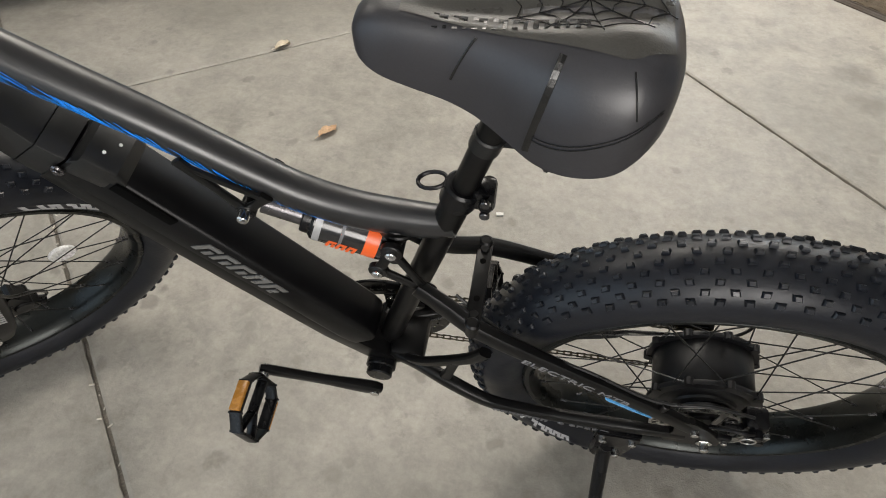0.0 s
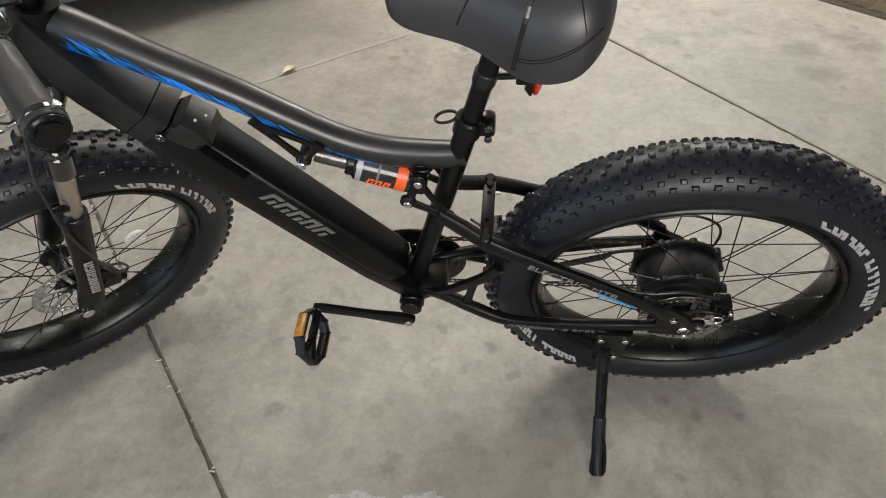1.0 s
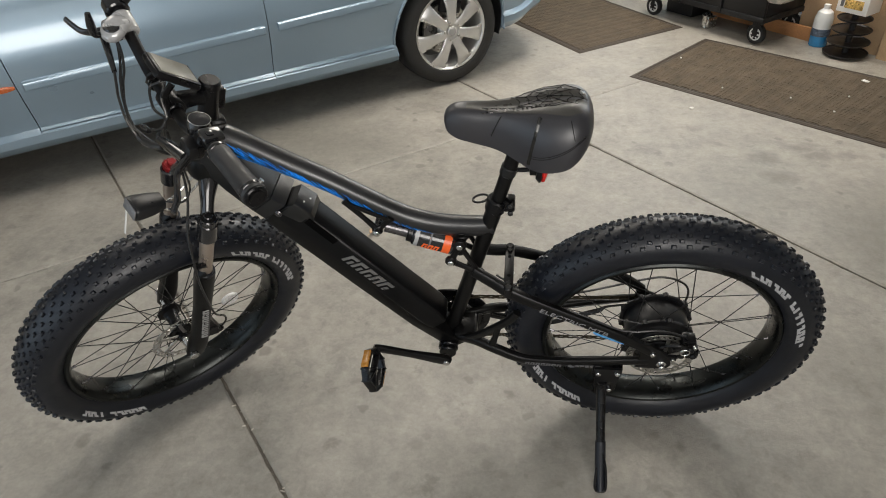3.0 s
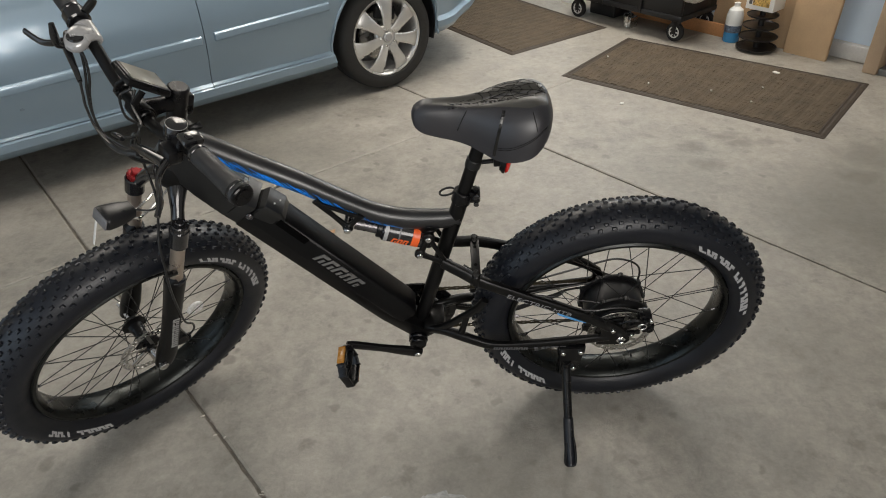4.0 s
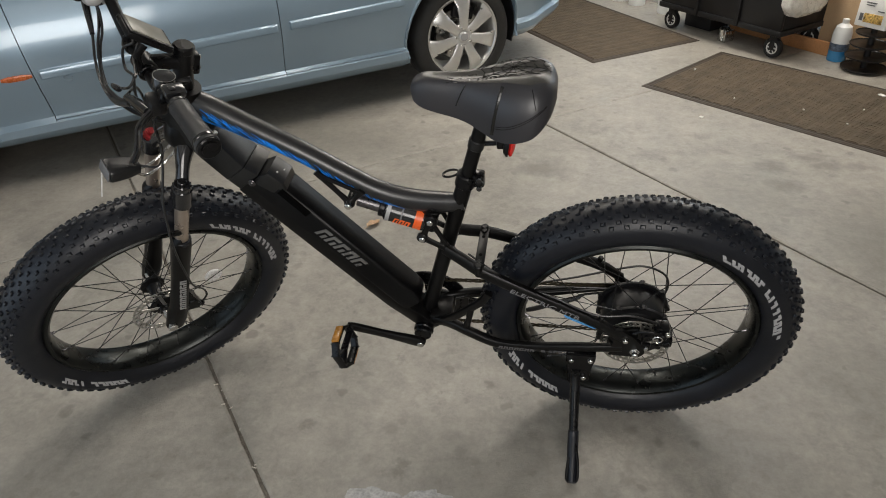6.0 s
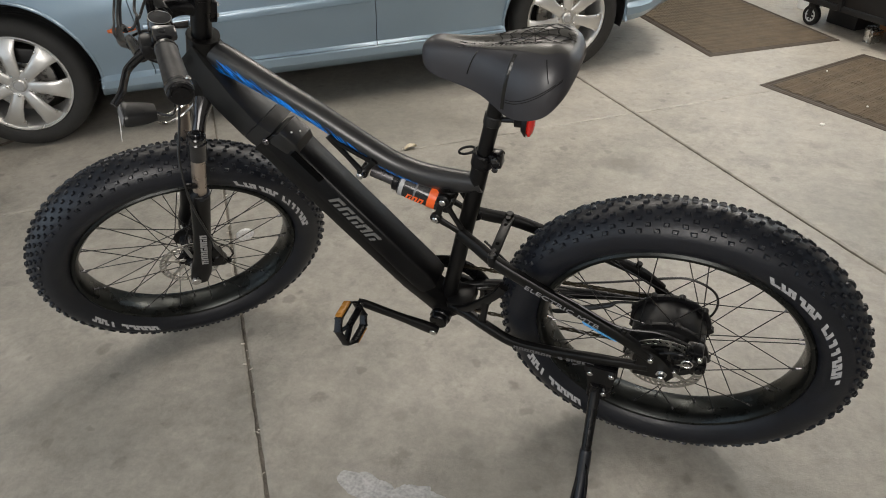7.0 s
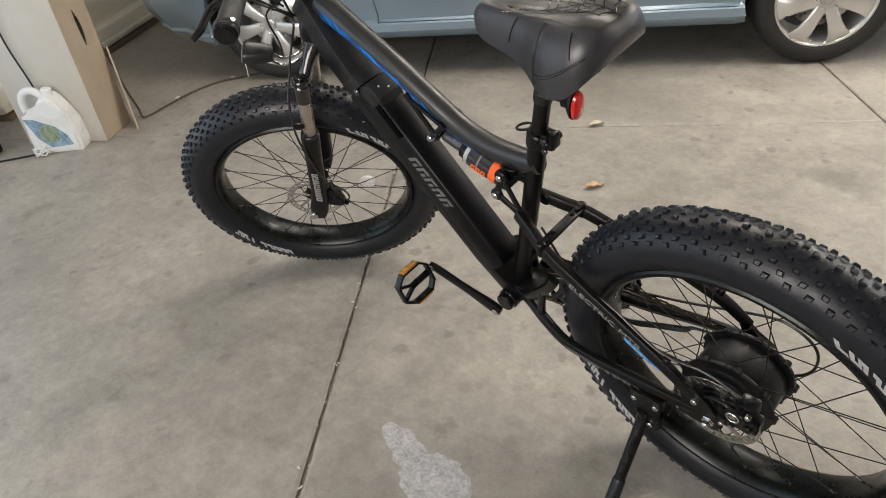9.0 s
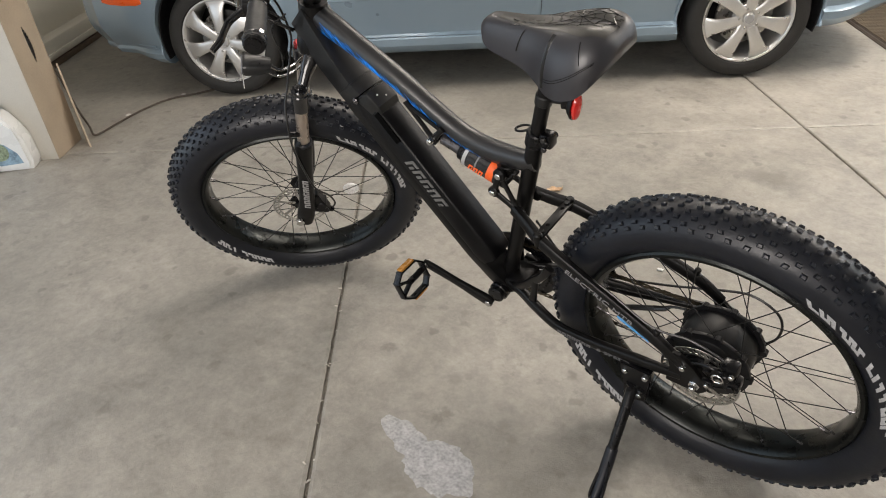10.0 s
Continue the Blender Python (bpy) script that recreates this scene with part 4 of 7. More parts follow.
# --- rear swing arm
for s in (-1, 1):
    bm = tube([(-0.452, s * 0.036, 0.618), (-0.41, s * 0.050, 0.600), (-0.36, s * 0.068, 0.579), (-0.27, s * 0.080, 0.540), (-0.17, s * 0.090, 0.497), (-0.085, s * 0.097, 0.456), (-0.030, s * 0.099, 0.414)],
              [(0.010, 0.014), (0.011, 0.015), (0.011, 0.015), (0.010, 0.0145), (0.010, 0.0145), (0.010, 0.014), (0.008, 0.011)], 14, 5, power=3)
    stay = part("seat_stay", bm, M_TUBE, bike, "black seat stay with a pale printed name" if s < 0 else "")
    bm = tube([(-0.500, s * 0.032, 0.352), (-0.455, s * 0.048, 0.360), (-0.40, s * 0.068, 0.353), (-0.33, s * 0.084, 0.338), (-0.24, s * 0.090, 0.344), (-0.13, s * 0.096, 0.364), (-0.03, s * 0.099, 0.378)],
              [(0.010, 0.014), (0.011, 0.014), (0.011, 0.0135), (0.010, 0.013), (0.010, 0.013), (0.010, 0.0125), (0.007, 0.011)], 14, 5, power=3)
    cst = part("chain_stay", bm, M_TUBE, bike)
    part("stay_boss", rod(bmesh.new(), (-0.092, s * 0.096, 0.460), (-0.085, s * 0.096, 0.486), 0.0072, 12, ch=0.0015), M_TUBE, stay)
    upper = [(0.014, 0.398), (-0.006, 0.424), (-0.034, 0.446), (-0.064, 0.446), (-0.052, 0.402)] if s < 0 else [(-0.012, 0.400), (-0.034, 0.424), (-0.054, 0.430), (-0.040, 0.398)]
    bm = prism(bmesh.new(), [(-0.060, 0.352), (0.012, 0.350), (0.024, 0.366), (0.020, 0.384)] + upper, s * 0.099 - 0.005, s * 0.099 + 0.005, 0.0012)
    part("dropout", bm, M_TUBE, bike)
    if s < 0:
        bm = sweep(bmesh.new(), curve([(-0.492, -0.034, 0.350), (-0.455, -0.050, 0.382), (-0.415, -0.060, 0.425), (-0.372, -0.068, 0.474), (-0.350, -0.070, 0.510)], 4), [(0.0075, 0.0105)] * 17, 12, power=3)
        sweep(bm, [(-0.398, -0.064, 0.442), (-0.404, -0.064, 0.400), (-0.414, -0.063, 0.360)], [(0.007, 0.0105), (0.006, 0.0075), (0.007, 0.0105)], 12, power=3)
        part("swing_arm_brace", bm, M_TUBE, bike)
        sl = math.degrees(math.atan2(0.456 - 0.560, -0.085 + 0.315))
        bm = words("ELECTRIC MTB", 0.019)
        part("lettering", bm, M_STAYPRINT, stay, "pale printed words", m=pose(-0.300, -0.0885, 0.5410, 0, 22.3, -5.0) @ Matrix.Diagonal((1.40, 1, 0.95, 1)), smooth=0)
        bm = prism(bmesh.new(), [(-0.172, 0.4850), (-0.138, 0.4715), (-0.098, 0.4515), (-0.130, 0.4625), (-0.168, 0.4790)], -0.0025, 0.0025)
        for v in bm.verts:
            v.co.y -= 0.0955 + (v.co.x + 0.21) * 0.086
        part("stripe", bm, M_PALEBLUE, stay, smooth=0)
        mkb = bar_marks(7, 0.0090, 0.0132, 0.2, 0.0006, 0.78, 8)
        part("maker_mark", mkb, M_SILVDK, cst, m=pose(-0.328, -0.0955, 0.3320, 0, -2, -3.6), smooth=0)
        bm = words("8 SPEED", 0.0125)
        part("lettering", bm, M_SILVDK, cst, m=pose(-0.222, -0.1020, 0.3380, 0, -6, -3.4) @ Matrix.Diagonal((1.95, 1, 1, 1)), smooth=0)
bm = bmesh.new()
box(bm, (-0.382, -0.066, 0.592), (-0.360, 0.060, 0.599), 0.002)
for y in (-0.070, 0.062):
    rod(bm, (-0.371, y, 0.572), (-0.371, y, 0.606), 0.0100, 14, ch=0.003)
    rod(bm, (-0.371, y * 0.80, 0.590), (-0.371, y * 0.80, 0.604), 0.0065, 10, ch=0.001)
bridge = part("stay_bridge", bm, M_TUBE, bike)
# black discs give the bridge holes their shade; nothing is drilled
for y in (-0.030, 0.030):
    part("bridge_hole_shade", rod(bmesh.new(), (-0.371, y, 0.596), (-0.371, y, 0.5994), 0.0045, 12), M_HOLESHADE, bridge)
bm = box(bmesh.new(), (-0.515, -0.040, 0.335), (-0.455, 0.040, 0.372), 0.010)
part("swing_arm_pivot", bm, M_TUBE, bike)
bm = rod(bmesh.new(), (0, -0.100, 0.374), (0, -0.108, 0.374), 0.0125, 6, ch=0.001)
rod(bm, (0, -0.106, 0.374), (0, -0.120, 0.374), 0.0070, 12, ch=0.002)
part("axle_nut", bm, M_STEEL, bike)
part("frame_bolt", rod(bmesh.new(), (-0.026, -0.100, 0.416), (-0.026, -0.1125, 0.416), 0.0062, 10, ch=0.001), M_STEEL, bike)

# --- rear brake caliper, derailleur side, hub cable
bm = box(bmesh.new(), (0.038, -0.096, 0.418), (0.072, -0.062, 0.452), 0.006)
box(bm, (0.052, -0.100, 0.392), (0.082, -0.068, 0.420), 0.005)
rod(bm, (0.055, -0.094, 0.436), (0.055, -0.110, 0.436), 0.010, 14, ch=0.002)
rod(bm, (0.068, -0.098, 0.407), (0.068, -0.106, 0.407), 0.008, 12, ch=0.001)
box(bm, (0.010, -0.098, 0.420), (0.040, -0.086, 0.438), 0.004)
box(bm, (0.012, -0.104, 0.384), (0.034, -0.094, 0.402), 0.003)
rod(bm, (0.022, -0.096, 0.429), (0.022, -0.104, 0.429), 0.005, 8)
sweep(bm, curve([(0.050, -0.104, 0.446), (0.030, -0.108, 0.456), (0.008, -0.104, 0.450), (-0.010, -0.100, 0.436)], 5), 0.0035, 8)
part("rear_caliper", bm, M_MATTE, bike, "black mechanical disc caliper")
cal = bpy.data.objects["rear_caliper"]
ring = [(0.044 + 0.0105 * math.cos(a), -0.1115, 0.434 + 0.0105 * math.sin(a)) for a in np.linspace(0, 2 * math.pi, 19)[:-1]]
part("adjuster_ring", sweep(bmesh.new(), ring, 0.0018, 8, side=(0, 1, 0), closed=True), M_STEEL, cal)
part("caliper_bolt", rod(bmesh.new(), (0.066, -0.100, 0.446), (0.066, -0.1085, 0.446), 0.0052, 10, ch=0.001), M_STEEL, cal)
part("caliper_bolt", rod(bmesh.new(), (0.024, -0.104, 0.392), (0.024, -0.110, 0.392), 0.0048, 10, ch=0.001), M_STEEL, cal)
bm = tube([(0.045, -0.085, 0.462), (-0.02, -0.088, 0.485), (-0.10, -0.094, 0.487), (-0.20, -0.082, 0.526), (-0.30, -0.072, 0.560), (-0.40, -0.030, 0.60)], 0.0026, 8, 6)
part("brake_cable", bm, M_CABLE, bike)
bm = tube([(-0.30, 0.092, 0.362), (-0.16, 0.110, 0.385), (-0.02, 0.116, 0.432), (0.03, 0.116, 0.440), (0.075, 0.115, 0.420), (0.093, 0.115, 0.385), (0.088, 0.113, 0.340), (0.060, 0.110, 0.308), (0.018, 0.104, 0.302)], 0.003, 8, 6)
part("gear_cable", bm, M_CABLE, bike)
bm = box(bmesh.new(), (-0.012, 0.088, 0.290), (0.018, 0.104, 0.375), 0.006)
box(bm, (-0.030, 0.092, 0.215), (0.004, 0.098, 0.305), 0.003)
for z in (0.288, 0.225):
    rod(bm, (-0.012, 0.084, z), (-0.012, 0.092, z), 0.021, 14)
part("derailleur", bm, M_MATTE, bike, "black rear derailleur")

# --- crank set
BBV = V(-0.53, 0, 0.322)
CE = V(-0.698, 0, 0.398)
ca = (CE - BBV).normalized()
for s, tip in ((-1, CE), (1, BBV * 2 - CE)):
    y = s * 0.105
    c0 = V(BBV.x, s * 0.088, BBV.z)
    c1 = V(tip.x, s * 0.112, tip.z)
    bm = tube([c0 - (c1 - c0) * 0.05, c0 + (c1 - c0) * 0.08, c0 + (c1 - c0) * 0.5, c0 + (c1 - c0) * 0.94, c0 + (c1 - c0) * 1.06], [(0.008, 0.012), (0.010, 0.0165), (0.0075, 0.0120), (0.0075, 0.0125), (0.006, 0.009)], 14, 5, power=3)
    crank = part("crank_arm", bm, M_TUBE, bike, "black crank arm")
    bm = rod(bmesh.new(), c0 + V(0, s * 0.008, 0), c0 + V(0, s * 0.0125, 0), 0.0085, 14, ch=0.001)
    part("crank_bolt", bm, M_STEEL, crank)
    # pedal
    yc = s * 0.176
    pc = V(tip.x, yc, tip.z)
    tilt = Matrix.Translation(pc) @ pose(0, 0, 0, 0, 75 if s < 0 else -105, 0)
    bm = bmesh.new()
    w, l = 0.046, 0.041
    out = [(-l, -w * 0.50), (-l * 0.55, -w), (l * 0.55, -w), (l, -w * 0.50), (l, w * 0.62), (l * 0.55, w), (-l * 0.55, w), (-l, w * 0.62)]
    ring = [(x, y2, 0) for x, y2 in out]
    sweep(bm, ring, [(0.0105, 0.0036)] * 8, 8, side=(0, 0, 1), power=4, closed=True)
    for sx in (-1, 1):
        sweep(bm, [(0, s * 0.004, 0), (sx * l * 0.45, s * w * 0.96, 0)], [(0.009, 0.003)] * 2, 8, side=(0, 0, 1))
    rod(bm, (0, -s * w, 0), (0, s * 0.008, 0), 0.0085, 12)
    for k, (x, y2) in enumerate(out):
        rod(bm, (x, y2, -0.0125), (x, y2, 0.0125), 0.002, 6)
    pedal = part("pedal", bm, M_MATTE, crank, "black caged pedal", m=tilt)
    for sx in (-1, 1) if s < 0 else ():
        bm = box(bmesh.new(), (sx * l - 0.0035 + sx * 0.0045, -0.021, -0.009), (sx * l + 0.0035 + sx * 0.0045, 0.026, 0.009), 0.0015)
        part("reflector", bm, M_PEDREF, crank, "amber pedal reflector", m=tilt)
    bm = rod(bmesh.new(), (tip.x, s * 0.105, tip.z), (tip.x, s * 0.128, tip.z), 0.0075, 12)
    part("pedal_axle", bm, M_STEEL, crank)

bm = bmesh.new()
nteeth = 42
lathe([(0.070, 0.056), (0.0815, 0.056), (0.0815, 0.060), (0.070, 0.060)], 48, bm)
for k in range(nteeth):
    an = 2 * math.pi * k / nteeth
    p = [(0.080, an - 0.05), (0.0865, an - 0.018), (0.0865, an + 0.018), (0.080, an + 0.05)]
    prism(bm, [(r * math.cos(q), r * math.sin(q)) for r, q in p], 0.0568, 0.0592)
for k in range(5):
    an = 2 * math.pi * k / 5 + 0.3
    p = [(0.014, an - 0.7), (0.073, an - 0.16), (0.073, an + 0.16), (0.014, an + 0.7)]
    prism(bm, [(r * math.cos(q), r * math.sin(q)) for r, q in p], 0.0545, 0.0605)
lathe([(0.0, 0.050), (0.024, 0.050), (0.024, 0.066), (0.0, 0.066)], 24, bm, closed=False)
lathe([(0.080, 0.0610), (0.103, 0.0610), (0.105, 0.0625), (0.105, 0.0655), (0.103, 0.0670), (0.080, 0.0670)], 56, bm)
ringob = part("chainring", bm, M_MATTE, bike, "black chainring with a round guard", m=Matrix.Translation((BBV.x, 0, BBV.z)))
for k in range(5):
    an = 2 * math.pi * k / 5 + 0.3
    part("ring_bolt", rod(bmesh.new(), (BBV.x + 0.066 * math.cos(an), 0.049, BBV.z + 0.066 * math.sin(an)), (BBV.x + 0.066 * math.cos(an), 0.055, BBV.z + 0.066 * math.sin(an)), 0.006, 10, ch=0.001), M_STEEL, ringob)


def chain_run(a, b, sag=0.0):
    bm = bmesh.new()
    a, b = Vector(a), Vector(b)
    n = int((b - a).length / 0.0127)
    for k in range(n):
        f0, f1 = k / n, (k + 1) / n
        p, q = a.lerp(b, f0), a.lerp(b, f1)
        p, q = p - V(0, 0, 4 * sag * f0 * (1 - f0)), q - V(0, 0, 4 * sag * f1 * (1 - f1))
        d = 0.0034 if k % 2 else 0.0024
        for s in (-1, 1):
            e = (q - p) * 0.2
            sweep(bm, [p - e + V(0, s * d, 0), p + V(0, s * d, 0), (p + q) / 2 + V(0, s * d, 0), q + V(0, s * d, 0), q + e + V(0, s * d, 0)], [(0.0006, 0.002), (0.0006, 0.0042), (0.0006, 0.003), (0.0006, 0.0042), (0.0006, 0.002)], 6)
        rod(bm, p + V(0, -0.004, 0), p + V(0, 0.004, 0), 0.002, 6)
    return bm


part("chain", chain_run((-0.518, 0.058, 0.405), (0.0, 0.062, 0.421)), M_CHAIN, bike, "oily bicycle chain")
part("chain", chain_run((-0.530, 0.058, 0.238), (-0.03, 0.075, 0.225)), M_CHAIN, bike, "oily bicycle chain")
part("chain_wire", tube([(-0.47, 0.030, 0.36), (-0.36, 0.075, 0.36), (-0.22, 0.085, 0.372), (-0.05, 0.085, 0.385)], 0.0035, 8, 5), M_CABLE, bike)
bm = tube([(-0.42, 0.052, 0.345), (-0.335, 0.060, 0.312), (-0.286, 0.060, 0.303), (-0.255, 0.060, 0.307), (-0.200, 0.060, 0.335), (-0.140, 0.060, 0.364), (-0.118, 0.060, 0.382), (-0.05, 0.058, 0.400)], [0.0032, 0.0032, 0.0032, 0.0065, 0.0068, 0.0065, 0.0032, 0.0032], 10, 5)
part("motor_cable", bm, M_CABLE, bike)

# --- kickstand
INV = BIKE_M.inverted()
foot = INV @ V(-0.117, -0.142, 0.007)
bm = prism(bmesh.new(), [(-0.160, 0.352), (-0.088, 0.352), (-0.088, 0.326), (-0.097, 0.308), (-0.098, 0.246), (-0.106, 0.238), (-0.146, 0.226), (-0.152, 0.236), (-0.150, 0.310), (-0.160, 0.326)], -0.112, -0.094, 0.003)
stand = part("kickstand", bm, M_MATTE, bike, "black side stand with a flattened foot")
top = V(-0.132, -0.112, 0.262)
bm = tube([top + V(0, 0.004, 0.03), top, top.lerp(foot, 0.5), top.lerp(foot, 0.90)], [0.0128, 0.0126, 0.0116, 0.0116], 14)
part("leg", bm, M_MATTE, stand)
# the rubber foot splays into a loop
dwn = (foot - top).normalized()
bm = tube([top.lerp(foot, 0.52), top.lerp(foot, 0.55), top.lerp(foot, 0.76), top.lerp(foot, 0.92), foot], [0.0125, 0.0138, 0.0142, (0.0175, 0.0125), (0.0205, 0.0110)], 16, 5)
foot_bm = part("rubber_foot", bm, M_RUBBER, stand, "flared black rubber foot")
bm = sweep(bmesh.new(), curve([foot - dwn * 0.115 + V(0.002, -0.012, 0), foot - dwn * 0.07 + V(0.012, -0.0125, 0), foot - dwn * 0.014 + V(0.013, -0.0125, 0), foot - dwn * 0.006 + V(0, -0.012, 0), foot - dwn * 0.014 + V(-0.013, -0.0125, 0), foot - dwn * 0.07 + V(-0.009, -0.0125, 0)], 5), 0.0042, 8)
part("foot_ridge", bm, M_MATTE, foot_bm)
for x, y, z in ((-0.146, -0.111, 0.331), (-0.100, -0.111, 0.334), (-0.113, -0.111, 0.262)):
    bolt = rod(bmesh.new(), (x, y, z), (x, y - 0.0075, z), 0.0066, 12, ch=0.001)
    rod(bolt, (x, y - 0.007, z), (x, y - 0.0090, z), 0.0034, 6)
    part("stand_bolt", bolt, M_STEEL, stand)

# --- seat post, clamp, saddle, tail light
bm = rod(bmesh.new(), (on_seat(0.78), 0, 0.78), (on_seat(0.965), 0, 0.965), 0.0150, 20)
part("seat_post", bm, M_TUBE, bike)
bm = rod(bmesh.new(), (on_seat(0.883), 0, 0.883), (on_seat(0.905), 0, 0.905), 0.0175, 20, ch=0.002)
part("light_clamp", bm, M_COVER, bike)
bm = rod(bmesh.new(), (on_seat(0.782), 0, 0.782), (on_seat(0.815), 0, 0.815), 0.0225, 22, ch=0.003)
box(bm, (on_seat(0.80) + 0.014, -0.014, 0.786), (on_seat(0.80) + 0.040, 0.014, 0.818), 0.005)
rod(bm, (on_seat(0.80) + 0.030, -0.022, 0.802), (on_seat(0.80) + 0.030, 0.022, 0.802), 0.0085, 12, ch=0.002)
clamp = part("seat_clamp", bm, M_MATTE, bike, "black quick-release seat clamp")
lp = [(on_seat(0.8) - 0.034 + 0.017 * math.cos(a), 0.004 + 0.012 * math.sin(a), 0.810 + 0.004 * math.cos(a)) for a in np.linspace(0, 2 * math.pi, 17)[:-1]]
bm = sweep(bmesh.new(), lp, 0.0026, 8, side=(0, 0, 1), closed=True)
part("lever", bm, M_MATTE, clamp)
for dz in (-0.010, 0.012):
    part("clamp_bolt", rod(bmesh.new(), (on_seat(0.80) + 0.030, -0.020, 0.802 + dz), (on_seat(0.80) + 0.030, -0.026, 0.802 + dz), 0.006, 10, ch=0.001), M_SHOCK, clamp)


def saddle_sections():
    st = [(-0.484, 0.010, 1.038, 1.028), (-0.478, 0.021, 1.050, 1.015), (-0.460, 0.029, 1.060, 1.004), (-0.430, 0.033, 1.063, 0.996), (-0.397, 0.036, 1.064, 0.988),
          (-0.368, 0.044, 1.064, 0.980), (-0.340, 0.058, 1.066, 0.970), (-0.312, 0.076, 1.070, 0.964), (-0.282, 0.089, 1.074, 0.968), (-0.250, 0.092, 1.077, 0.978), (-0.230, 0.085, 1.074, 0.992), (-0.214, 0.069, 1.065, 1.010), (-0.206, 0.049, 1.054, 1.023), (-0.202, 0.030, 1.046, 1.032)]
    cp = curve(st, 4)
    return cp


def saddle_mesh():
    bm = bmesh.new()
    rings = []
    n = 28
    for x, w, zt, zb in saddle_sections():
        ring = []
        for k in range(n + 1):
            a = math.pi * k / n               # from the right skirt over the top to the left skirt
            c, s = math.cos(a), math.sin(a)
            y = w * math.copysign(abs(c) ** 0.62, c)
            z = zb + (zt - zb) * abs(s) ** 0.78
            dip = 0.009 * math.exp(-(y / 0.018) ** 2) * max(0, min(1, (x + 0.46) / 0.06)) * max(0, min(1, (-0.200 - x) / 0.04))
            ring.append(bm.verts.new((x, y, z - dip)))
        rings.append(ring)
    for A, B in zip(rings, rings[1:]):
        for k in range(n):
            bm.faces.new((A[k], A[k + 1], B[k + 1], B[k]))
        bm.faces.new((A[0], B[0], B[n], A[n]))
    bm.faces.new(rings[0])
    bm.faces.new(rings[-1])
    return bm


def saddle_top(x, y, lift=0.0006):
    cp = saddle_sections()
    k = max(0, min(len(cp) - 2, next((i for i in range(len(cp) - 1) if cp[i + 1][0] >= x), len(cp) - 2)))
    f = (x - cp[k][0]) / (cp[k + 1][0] - cp[k][0])
    w, zt, zb = [cp[k][i] + (cp[k + 1][i] - cp[k][i]) * f for i in (1, 2, 3)]
    c = min(0.999, abs(y) / w) ** (1 / 0.62)
    s = math.sqrt(max(0, 1 - c * c))
    dip = 0.009 * math.exp(-(y / 0.018) ** 2) * max(0, min(1, (x + 0.46) / 0.06)) * max(0, min(1, (-0.200 - x) / 0.04))
    return V(x, y, zb + (zt - zb) * s ** 0.78 - dip + lift)


saddle = part("saddle", saddle_mesh(), M_SADDLE, bike, "black padded saddle with a web-patterned glossy top", smooth=60)
saddle.matrix_local = Matrix.Translation((-0.012, 0.010, -0.016))


def top_patch(x0, x1, half, lift):
    bm = bmesh.new()
    grid = []
    for i in range(25):
        x = x0 + (x1 - x0) * i / 24
        h = half(i / 24)
        grid.append([bm.verts.new(saddle_top(x, h * (j / 8 - 1), lift)) for j in range(17)])
    for A, B in zip(grid, grid[1:]):
        for j in range(16):
            bm.faces.new((A[j], A[j + 1], B[j + 1], B[j]))
    return bm


part("top_panel", top_patch(-0.440, -0.216, lambda f: 0.010 + 0.052 * f ** 1.2 if f < 0.85 else 0.010 + 0.052 * 0.823 - (f - 0.85) * 0.12, 0.0006), M_SADPRINT, saddle, "dull grey printed top panel", smooth=60)
web = bmesh.new()
hub_x, hub_y = -0.285, 0.015
rays = [radians(a) for a in range(-80, 281, 36)]


def thread(a, b, w):
    pts = [a.lerp(b, k / 5) for k in range(6)]
    sweep(web, [saddle_top(p.x, p.y, 0.0010) for p in pts], [(w, 0.0004)] * 6, 6)


for a in rays:
    e = V(hub_x + 0.072 * math.cos(a), hub_y + 0.040 * math.sin(a), 0)
    thread(V(hub_x, hub_y, 0), e, 0.0007)
for r in (0.35, 0.62, 0.9):
    for a, b in zip(rays, rays[1:]):
        p = V(hub_x + 0.072 * r * math.cos(a), hub_y + 0.040 * r * math.sin(a), 0)
        q = V(hub_x + 0.072 * r * math.cos(b), hub_y + 0.040 * r * math.sin(b), 0)
        mid = (p + q) / 2 * 0.9 + V(hub_x, hub_y, 0) * 0.1
        thread(p, mid, 0.0007)
        thread(mid, q, 0.0007)
part("web_print", web, M_SADTOP, saddle, "glossy black web print", smooth=0)
mk = bmesh.new()
for k in range(8):
    x = -0.410 + k * 0.0165
    for dx0, dx1, y0, y1 in ((0, 0.0045, -0.022, -0.006), (0.0045, 0.012, -0.011, -0.006), (0.009, 0.012, -0.022, -0.011)):
        v = [mk.verts.new(saddle_top(x + a, b, 0.0012)) for a, b in ((dx0, y0), (dx1, y0), (dx1, y1), (dx0, y1))]
        mk.faces.new(v)
part("maker_mark", mk, M_SADTOP, saddle, "glossy black maker mark", smooth=0)


def saddle_flank(x, th, lift=0.0006):
    """A place on the saddle's left flank: th degrees round from the skirt's edge."""
    cp = saddle_sections()
    k = max(0, min(len(cp) - 2, next((i for i in range(len(cp) - 1) if cp[i + 1][0] >= x), len(cp) - 2)))
    f = (x - cp[k][0]) / (cp[k + 1][0] - cp[k][0])
    w, zt, zb = [cp[k][i] + (cp[k + 1][i] - cp[k][i]) * f for i in (1, 2, 3)]
    c, n = math.cos(radians(th)), math.sin(radians(th))
    return V(x, -(w * c ** 0.62 + lift * c), zb + (zt - zb) * n ** 0.78 + lift * n)


